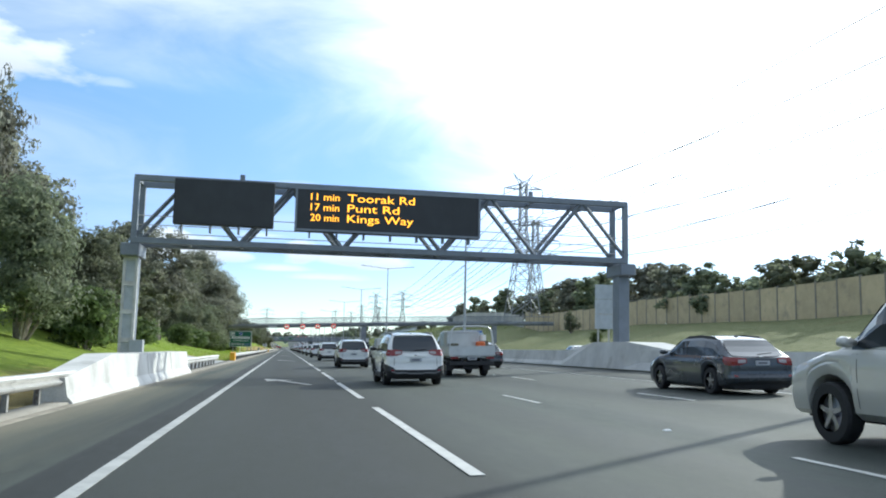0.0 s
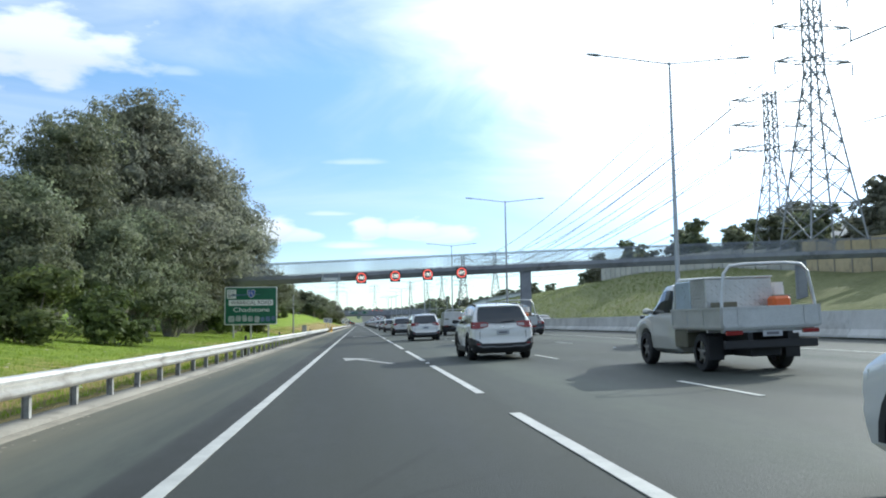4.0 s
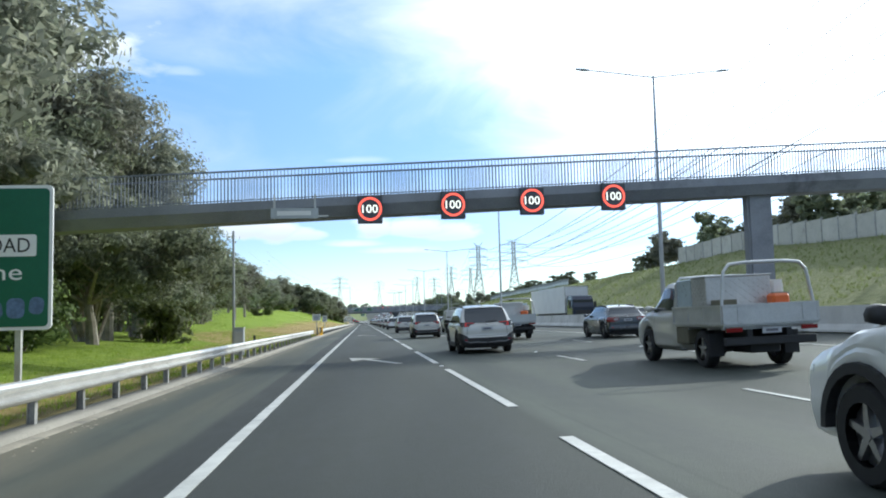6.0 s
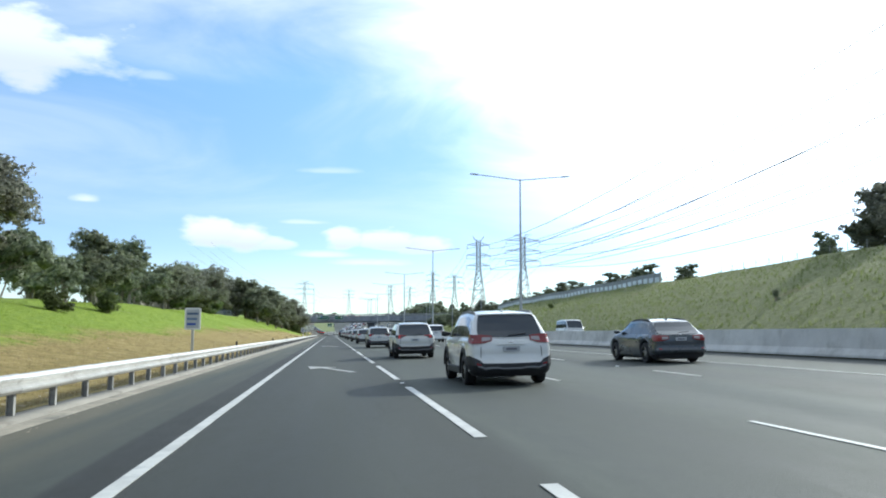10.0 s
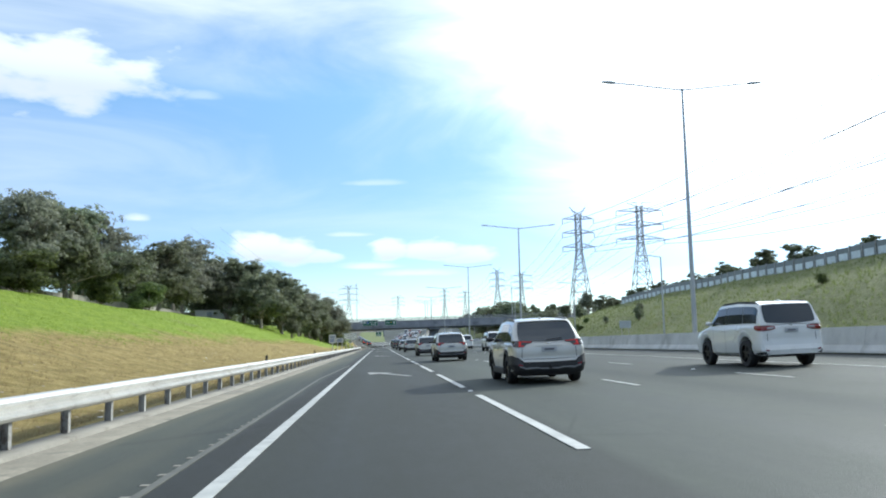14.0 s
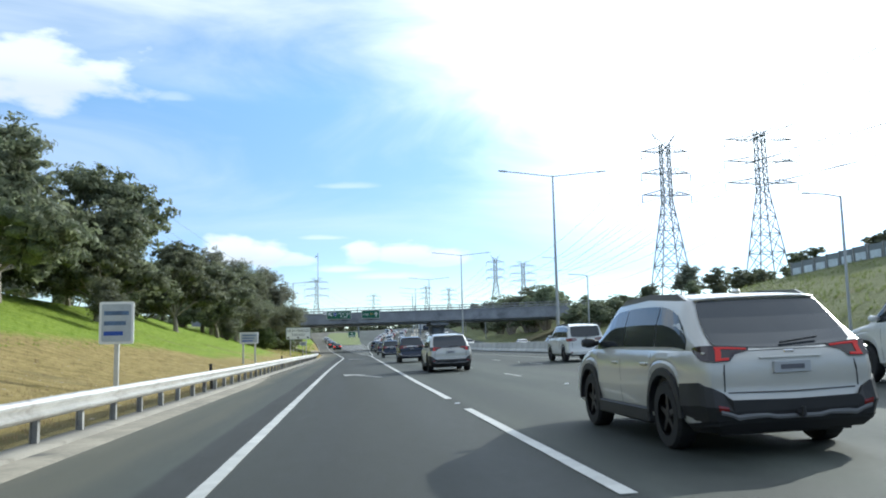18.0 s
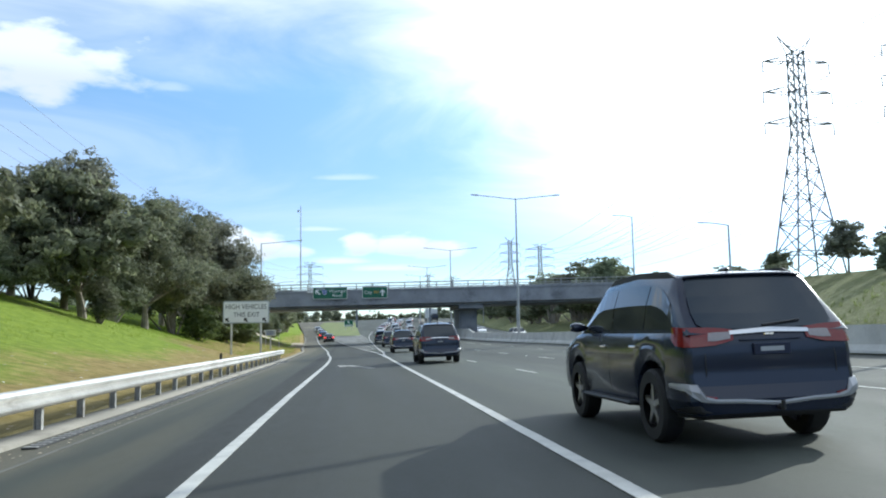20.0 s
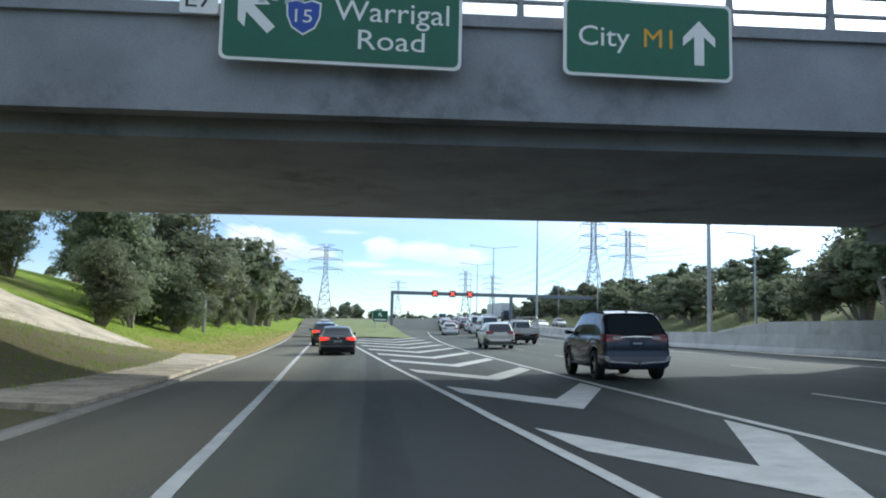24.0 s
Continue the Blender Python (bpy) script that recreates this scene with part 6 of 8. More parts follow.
# left side, along the drive
for kind, x, y, top, wide in (
        (0, -20.0, 50, 20, 0.9), (1, -17.8, 51, 19.5, 0.55), (1, -20, 60, 17, 1.1), (3, -13.5, 62, 9, 1.2), (3, -21, 38, 14, 1.1), (0, -19, 20, 20, 1.0), (4, -15, 2, 15, 1.1), (1, -24, -12, 19, 1.0),
        (1, -15.8, 109, 17.6, 1.0), (2, -19, 103, 17.0, 1.1), (4, -20, 118, 10, 1.1), (5, -22, 97, 9, 1.2), (3, -18.0, 159, 17.0, 1.05), (4, -21, 148, 14, 1.0),
        (0, -17.8, 172, 21.5, 1.1), (2, -15.4, 180, 18.5, 1.1), (1, -19, 180, 22, 1.1), (3, -13.8, 196, 13.5, 1.0), (0, -18, 199, 20.5, 1.0), (0, -15.5, 204, 17.5, 1.0), (2, -15.5, 211, 10.5, 1.2), (4, -18.0, 222, 9, 1.0),
        (4, -18.0, 226, 14.5, 1.15), (4, -24, 226, 14.5, 1.1), (3, -20.5, 214, 14, 1.0), (0, -20, 236, 16, 1.0), (4, -21, 255, 15.2, 0.8), (3, -20.5, 263, 11.8, 0.95), (5, -21.5, 271, 13.9, 1.0), (2, -20, 284, 11.2, 1.0),
        (0, -21, 302, 13.8, 1.1), (4, -26, 316, 14.5, 1.05), (5, -24, 340, 12.5, 1.2), (3, -26, 363, 14.8, 1.0), (4, -30, 384, 14.4, 1.1), (5, -29, 404, 13, 1.1),
        (2, -28, 416, 15, 1.1), (3, -27, 395, 13.5, 1.2), (4, -28, 424, 15.5, 1.2), (3, -24, 375, 12, 1.2), (3, -31, 433, 17.5, 1.1), (1, -33, 449, 19, 1.1), (5, -30, 462, 16.5, 1.2), (3, -25, 503, 19, 1.2), (4, -30.5, 506, 20.5, 1.2), (5, -19, 512, 17, 1.15), (0, -35, 498, 22, 1.2), (10, -27, 498, 14, 1.2), (1, -34, 488, 20.5, 1.15), (4, -37, 474, 16, 1.1),
        (3, -20.8, 496, 15.8, 1.15), (4, -18.6, 508, 13.2, 1.1), (4, -23.5, 517, 13.8, 1.1), (5, -17.5, 530, 13, 1.1), (3, -26, 535, 16, 1.1), (4, -21.5, 552, 13.6, 1.2), (3, -25, 558, 14.5, 1.2), (5, -17, 552, 13.2, 1.15), (9, -22, 557, 9, 1.2), (3, -31, 520, 17, 1.1),
        (0, -19.5, 556, 15.5, 1.1), (3, -16.5, 566, 14.2, 1.05), (4, -14.4, 577, 14.8, 1.0), (1, -19, 584, 17, 1.05), (2, -14.5, 590, 16, 1.0), (5, -14.2, 596, 11.8, 0.9), (4, -16.2, 609, 12.4, 0.95), (3, -22, 603, 17, 1.1)):
    plant(kind, x, y, top, wide)
rng = random.Random(5)
for k in range(26):
    y = 640 + 9.5 * k
    plant((8, 9, 10, 12)[k % 4], left_edge(y) - 8 - 4 * rng.random(), y + 14 + rng.uniform(-3, 3), rise(y) + rng.uniform(7.0, 11.5), 1.15)
    plant((9, 10, 8)[k % 3], left_edge(y) - 12 - 6 * rng.random(), y + rng.uniform(-3, 3), rise(y) + rng.uniform(9, 14), 1.2)
for k in range(24):
    y = 200 + 16 * k
    plant((8, 9, 11, 10)[k % 4], -40 - 14 * rng.random(), y + rng.uniform(-5, 5), bank_left(y) + rng.uniform(9, 14), 1.25)
# shrubs along the left bank
for kind, x, y, top, wide in ((6, -11.5, 52, 5.2, 1.15), (7, -12.8, 57, 6.2, 1.2), (6, -13.2, 66, 5.4, 1.2), (6, -11.8, 70, 4.6, 1.3), (6, -12.8, 126, 4.2, 1.5), (7, -12.2, 134, 3.6, 1.4), (6, -14, 118, 4.8, 1.3), (7, -11.8, 142, 3.2, 1.3),
                              (6, -14, 187, 4.6, 1.2), (9, -14.0, 150, 8, 1.1), (10, -14.5, 157, 9, 1.1), (8, -13.6, 163, 7.5, 1.1), (9, -15.5, 143, 8, 1.2), (8, -24, 548, 9, 1.3), (9, -28, 552, 10, 1.3), (10, -20.5, 547, 8, 1.2), (8, -15.5, 172, 9, 1.1), (9, -17, 183, 11, 1.1), (10, -16.5, 194, 10.5, 1.1), (8, -17.5, 205, 9, 1.1), (9, -19, 218, 8.5, 1.1), (10, -20, 236, 8, 1.1), (8, -15.8, 551, 5.6, 1.2), (9, -18.5, 556, 7, 1.3), (8, -13.5, 46, 10, 1.0), (9, -13, 56, 9.5, 1.0), (10, -16, 66, 9, 1.2), (8, -17, 32, 9, 1.2), (10, -18.5, 150, 10, 1.1), (9, -19, 166, 11, 1.0), (8, -15.8, 178, 10.5, 1.0), (10, -16, 186, 11, 1.0), (9, -15, 199, 9.5, 1.0), (8, -16, 212, 10, 1.0), (10, -17, 232, 10, 1.0), (9, -19, 250, 10, 1.1), (8, -21, 266, 9, 1.1), (10, -24, 330, 9, 1.1), (9, -27, 350, 10, 1.1), (10, -29, 372, 11, 1.1), (8, -30, 394, 11, 1.1), (9, -16, 500, 6.5, 1.0), (8, -17.5, 560, 9, 1.1), (9, -15.5, 572, 9, 1.1), (10, -14.5, 584, 9.5, 1.0), (4, -13.6, 604, 11.6, 0.66), (4, -13.0, 608, 9.8, 0.55), (7, -12.8, 206, 3.0, 1.2), (6, -20, 329, 5.4, 1.3), (7, -21, 318, 4.6, 1.4), (6, -25.5, 396, 9, 1.2), (7, -25, 408, 8.4, 1.4), (6, -26, 427, 8.8, 1.4), (7, -25.5, 441, 8.6, 1.4),
                              (6, -13.5, 573, 5.2, 1.3), (7, -12.2, 583, 4.4, 1.4), (6, -11.6, 590, 4.0, 1.4), (7, -16.5, 657, 4.4, 1.4), (6, -16.0, 664, 4.6, 1.4), (7, -16.8, 674, 5.0, 1.4), (6, -18.5, 690, 5.6, 1.5)):
    plant(kind, x, y, top, wide)
# right side, behind and above the bank
for kind, x, y, top, wide in ((12, 74, 140, 15, 1.3), (11, 76, 156, 20.8, 1.3), (11, 77, 169, 22.5, 1.25), (12, 75, 180, 19.5, 1.2), (12, 74, 198, 21.0, 1.25), (11, 76, 214, 22.5, 1.15), (12, 73, 228, 20.0, 1.3),
                              (12, 72, 240, 19.5, 1.3), (11, 78, 248, 22, 1.1), (12, 75, 262, 20.5, 1.2), (12, 74, 280, 24.0, 1.15), (11, 77, 293, 23.5, 1.1), (12, 74, 309, 19.5, 1.25), (12, 75, 325, 24.0, 1.1), (11, 72, 338, 19.5, 1.1),
                              (11, 74, 354, 23.0, 1.0), (12, 71, 362, 16.5, 1.2), (12, 71, 316, 20.0, 1.2), (11, 72, 346, 20.5, 1.1), (12, 70, 351, 17.5, 1.2), (12, 88, 222, 25, 1.2), (11, 92, 268, 27, 1.1), (12, 96, 300, 27, 1.2),
                              (6, 46, 120, 5.0, 1.3), (6, 55, 140, 6.8, 1.4), (9, 57, 163, 10.5, 1.0), (10, 45, 330, 5.4, 0.9),
                              (9, 45, 490, 7.2, 1.1), (8, 48, 499, 8.2, 1.2), (10, 44, 508, 6.0, 1.2), (7, 41.5, 520, 2.8, 1.6), (6, 47, 535, 5.4, 1.4), (7, 43.5, 548, 3.4, 1.7), (6, 51, 440, 7.5, 1.4),
                              (8, 62, 566, 12, 1.2), (9, 56, 578, 11.5, 1.2), (10, 50, 590, 10, 1.2), (8, 46, 600, 9.6, 1.9), (9, 43.5, 606, 8.6, 1.7), (10, 50.5, 604, 10.4, 1.8), (9, 46, 613, 10.0, 1.7), (9, 66, 590, 15, 1.2), (10, 58, 604, 13, 1.2), (8, 49, 611, 10.6, 1.8), (10, 54, 610, 11.5, 1.7), (12, 72, 585, 14, 1.2), (11, 63, 596, 16, 1.2)):
    plant(kind, x, y, top, wide)
for k in range(20):
    y = 44 + 13.5 * k
    plant((8, 9, 12, 10, 11)[k % 5], 82 + 16 * rng.random(), y + rng.uniform(-4, 4), bank_right(y) + rng.uniform(7.0, 11.0), 1.3)
for k in range(9):
    y = 46 + 10.5 * k
    plant((9, 8, 10, 12)[k % 4], 66 + 5 * rng.random(), y, bank_right(y) + rng.uniform(8.0, 11.5), 1.35)
for k in range(19):
    y = 412 + 9.5 * k
    plant((8, 10, 9, 12)[k % 4], 67 + 6 * rng.random(), y, bank_right(y) + rng.uniform(3.4, 6.4), 1.7)
for k in range(26):
    y = 644 + 14 * k
    for q in range(2):
        plant((8, 9, 10)[(k + q) % 3], 42 + bend(y) + 5 * rng.random(), y + 7 * q, rise(y) + rng.uniform(8, 11.5) + (4.5 if k < 3 else 0), 1.5)
    plant((9, 12, 8, 11)[k % 4], 52 + bend(y) + 8 * rng.random(), y + 7, rise(y) + rng.uniform(12, 16), 1.4)
for k in range(14):
    y = 708 + 12 * k
    plant((8, 9, 10)[k % 3], left_edge(y) - 4.5 - 2 * rng.random(), y, rise(y) + rng.uniform(8.5, 13), 1.1)
for k in range(9):
    y = 646 + 6.5 * k
    plant((8, 9, 10)[k % 3], left_edge(y) - 6.2 - 1.4 * rng.random(), y, rise(y) + rng.uniform(4.2, 6.4), 1.15)
for k in range(13):
    plant((8, 9, 12)[k % 3], 2 + 5.2 * k, 1105 + 14 * rng.random(), rng.uniform(19.5, 24), 1.2)
# woods on the skyline
fv, ff = [], []
rw = random.Random(9)
bv, bf = ball(0)
for _ in range(1500):
    a = radians(rw.uniform(-36, 36))
    d = rw.uniform(900, 1450)
    x, y = math.sin(a) * d, math.cos(a) * d
    if abs(x - 8 - bend(min(y, 900))) < 26 and y < 1150:
        continue
    h = 9 + 4 * noise.noise((x * 0.012, y * 0.012, 1.0)) + rw.uniform(-2, 2)
    for c in range(8):
        up = (c + rw.random()) / 8
        out = (1.2 - up) * rw.uniform(0.5, 3.2)
        turn = rw.random() * 6.28
        p = Vector((x + math.cos(turn) * out, y + math.sin(turn) * out, ground_z(x, y) + h * (0.05 + 0.85 * up)))
        r, k = rw.uniform(1.4, 2.6), len(fv)
        for q in bv:
            fv.append(tuple(p + Vector((q.x, q.y, q.z * 0.8)) * r * (1.0 + 0.5 * noise.noise(q * 1.6 + p * 0.31))))
        ff += [tuple(k + n for n in f) for f in bf]
me = bpy.data.meshes.new("distant_woods")
me.from_pydata(fv, [], ff)
me.materials.append(MASS_DARK)
tagged(new("distant_woods", me), "dark belt of distant trees on the skyline", "woods", kind="stuff")

# ---- grass tufts by the rail ----
def tufts(name, count, x_of, y0, y1, size, mat, seed, label):
    r = random.Random(seed)
    vs, fs = [], []
    for _ in range(count):
        y = r.uniform(y0, y1)
        x = x_of(y, r)
        z = ground_z(x, y) - 0.03
        for _b in range(5):
            a = r.random() * 6.28
            lean = Vector((math.cos(a), math.sin(a), 0)) * size * r.uniform(0.2, 0.8)
            side = Vector((-math.sin(a), math.cos(a), 0)) * size * 0.09
            p = Vector((x + r.uniform(-0.12, 0.12), y + r.uniform(-0.12, 0.12), z))
            k = len(vs)
            vs += [tuple(p - side), tuple(p + side), tuple(p + lean + Vector((0, 0, size * r.uniform(0.6, 1.2))))]
            fs.append((k, k + 1, k + 2))
    mm = bpy.data.meshes.new(name)
    mm.from_pydata(vs, [], fs)
    mm.materials.append(mat)
    return tagged(new(name, mm), label, "grass", kind="stuff")


tufts("grass", 16000, lambda y, r: left_edge(y) - 1.0 - 8 * r.random() ** 1.6, 80, 250, 0.12, BLADE, 3, "short green grass tufts beside the guard rail")
tufts("dry_grass", 15500, lambda y, r: left_edge(y) - 1.0 - 8.5 * r.random() ** 1.5, 225, 497, 0.10, BLADE_DRY, 4, "dry straw-coloured grass tufts beside the guard rail")
tufts("dry_grass", 3600, lambda y, r: left_edge(y) - 0.8 - 7.5 * r.random() ** 1.3, 554, 612, 0.09, BLADE_DRY, 8, "dry grass tufts under the trees by the exit ramp")
tufts("bank_grass", 14000, lambda y, r: left_edge(y) - 8 - 12 * r.random(), 230, 600, 0.12, BLADE, 6, "green grass tufts on the bank")
tufts("verge_grass", 14000, lambda y, r: left_edge(y) - 1.2 - 12 * r.random(), 560, 720, 0.12, BLADE, 7, "green grass tufts beside the exit ramp")
tufts("far_bank_grass", 9000, lambda y, r: 37 + 24 * r.random(), 220, 570, 0.4, BLADE_OLIVE, 8, "rough grass tufts on the far bank")

# ---- shed and paling fence among the trees ----
sh = thing("shed", "low pale shed half hidden under the trees", "shed", at=Matrix.Translation((-30.5, 502, ground_z(-30.5, 502) - 0.3)))
part("wall", boxes((-2.6, 2.6, -2, 2, 0, 2.2)), SIGN_WHITE, sh)
part("roof", boxes((-2.8, 2.8, -2.2, 2.2, 2.2, 2.36)), GALV, sh)
part("door", boxes((-0.5, 0.4, -2.03, -2.0, 0, 1.95)), SIGN_GREY, sh)
pf = thing("paling_fence", "weathered paling fence on top of the bank", "fence")
PALING = finish(boxes((-0.02, 0.02, -0.9, 0.9, 0, 1.7)), "fence_panel", OLD_CONCRETE)
for k in range(60):
    y = 400 + 1.9 * k
    part("fence_panel", PALING, None, pf).matrix_basis = Matrix.Translation((-33.5, y, ground_z(-33.5, y)))

# roofs of houses on the far ridge
for x, y, w in ((92, 150, 9), (108, 176, 11), (86, 240, 8)):
    hs = thing("house", "brick house with a tiled gable roof on the ridge", "house", "ridge houses", at=Matrix.Translation((x, y, ground_z(x, y) - 0.2)))
    part("wall", boxes((-w / 2, w / 2, -5, 5, 0, 5.4)), WALL_YELLOW, hs)
    bm = bmesh.new()
    loft(bm, [[(-w / 2 - 0.6, -5.6, 5.3), (w / 2 + 0.6, -5.6, 5.3), (0, -5.6, 7.8)], [(-w / 2 - 0.6, 5.6, 5.3), (w / 2 + 0.6, 5.6, 5.3), (0, 5.6, 7.8)]])
    part("roof", bm, POST_STEEL, hs)
    for xx in (-w / 4, w / 4):
        part("window", boxes((xx - 0.7, xx + 0.7, -5.04, -5.0, 3.2, 4.6)), CAR_GLASS, hs)


# ---- concrete bay between the rail ends ----
tagged(sheet("service_bay", lambda y: [-9.4, -7.4, left_edge(y) - 0.70], [47 + 3 * i for i in range(11)], lambda x, y: max(ground_z(x, y), road_z(-5, y) - 0.06) + 0.03, BAY), "pale concrete service bay on the verge", "paving", kind="structure")

# ---- shoulder and verge details ----
def scatter(name, count, place, size, mat, seed, label, category):
    """Small chips lying about, one mesh."""
    r = random.Random(seed)
    vs, fs = [], []
    for _ in range(count):
        x, y, z = place(r)
        a, w, l, h = r.random() * 6.28, size * r.uniform(0.4, 1.3), size * r.uniform(0.6, 1.8), size * r.uniform(0.12, 0.5)
        k = len(vs)
        for dx, dy, dz in ((-1, -1, 0), (1, -1, 0), (1, 1, 0), (-1, 1, 0), (-0.6, -0.7, 1), (0.7, -0.5, 1), (0.5, 0.7, 1), (-0.7, 0.5, 1)):
            px, py = dx * w, dy * l
            vs.append((x + px * math.cos(a) - py * math.sin(a), y + px * math.sin(a) + py * math.cos(a), z + dz * h))
        fs += [(k, k + 1, k + 5, k + 4), (k + 1, k + 2, k + 6, k + 5), (k + 2, k + 3, k + 7, k + 6), (k + 3, k, k + 4, k + 7), (k + 4, k + 5, k + 6, k + 7)]
    mm = bpy.data.meshes.new(name)
    mm.from_pydata(vs, [], fs)
    mm.materials.append(mat)
    return tagged(new(name, mm), label, category, kind="stuff")


def on_verge(r):
    y = r.uniform(90, 560)
    x = left_edge(y) - 1.0 - 5.5 * r.random() ** 1.5
    return x, y, ground_z(x, y) - 0.01


def in_gutter(r):
    y = r.uniform(60, 610)
    x = left_edge(y) + 0.05 + 0.5 * r.random() ** 2
    return x, y, road_z(x, y)


scatter("litter", 170, on_verge, 0.045, SIGN_WHITE, 31, "small pale scraps of litter in the dry grass", "litter")
scatter("clods", 1500, on_verge, 0.05, SANDY, 32, "clods of earth and stones on the verge", "stones")
scatter("gravel", 3200, in_gutter, 0.016, SANDY, 33, "gravel and grit swept against the kerb", "gravel")
rib = finish(boxes((-0.045, 0.045, -0.045, 0.045, -0.01, 0.008), bevel=0.006), "rumble_rib", OLD_CONCRETE)
ribs = thing("rumble_strip", "row of worn raised ribs on the shoulder", "rumble strip")
for k in range(30):
    y = 352 + 0.6 * k
    o = part("rib", rib, None, ribs)
    o.matrix_basis = Matrix.Translation((-2.36, y, road_z(-2.36, y)))
# slot drains in the edge strip
for y0, n in ((508, 44), (134, 8), (262, 8)):
    dr = thing("slot_drain", "dark cast-iron slot drain along the kerb", "drain", "slot drains")
    x0 = left_edge(y0) + (0.25 if n > 20 else -0.16)
    bm = bmesh.new()
    for k in range(n):
        y = y0 + 1.0 * k
        box(bm, x0 - 0.10, x0 + 0.10, y, y + 0.98, road_z(x0, y) - 0.10, road_z(x0, y) + 0.022)
    part("grate_frame", bm, SIGN_BLACK, dr)
    bm = bmesh.new()
    for k in range(n * 4):
        y = y0 + 0.25 * k
        box(bm, x0 - 0.085, x0 + 0.085, y, y + 0.09, road_z(x0, y) + 0.02, road_z(x0, y) + 0.032)
    tagged(part("grate", bm, POST_STEEL, dr), kind="stuff")

# ---- vehicles ----
def wheel(parent, x, y, r, w, rim_mat, side):
    bm = bmesh.new()
    n = 22
    prof = [(r * 0.62, -w / 2), (r * 0.93, -w / 2), (r, -w / 2 + 0.035), (r, w / 2 - 0.035), (r * 0.93, w / 2), (r * 0.62, w / 2)]
    vs = [[bm.verts.new((x + dx * side, y + q * math.cos(6.2832 * i / n), r + q * math.sin(6.2832 * i / n))) for i in range(n)] for q, dx in prof]
    for a, b2 in zip(vs, vs[1:]):
        for i in range(n):
            bm.faces.new((a[i], a[(i + 1) % n], b2[(i + 1) % n], b2[i]))
    if rim_mat is None:
        tube(bm, (x + 0.02 * side, y, r), (x + (w / 2 - 0.06) * side, y, r), r * 0.64, n=12)
        return part("wheel", bm, RUBBER, parent)
    wl = part("tyre", bm, RUBBER, parent)
    bm = bmesh.new()
    xo = x + (w / 2 - 0.03) * side
    tube(bm, (xo - 0.1 * side, y, r), (xo - 0.05 * side, y, r), r * 0.64, r * 0.64, n=18)
    tube(bm, (xo - 0.05 * side, y, r), (xo + 0.01 * side, y, r), r * 0.17, r * 0.13, n=10)
    for k in range(5):
        a = 6.2832 * k / 5 + 0.3
        d = Vector((0, math.cos(a), math.sin(a)))
        e = Vector((0, -math.sin(a), math.cos(a)))
        c = Vector((xo, y, r))
        p = [c + d * r * 0.1 + e * r * 0.10, c + d * r * 0.1 - e * r * 0.10, c + d * r * 0.62 - e * r * 0.06, c + d * r * 0.62 + e * r * 0.06]
        loft(bm, [[tuple(v - Vector((0.05 * side, 0, 0))) for v in p], [tuple(v + Vector((0.004 * side, 0, 0))) for v in p]])
    part("rim", bm, rim_mat, wl)
    return wl


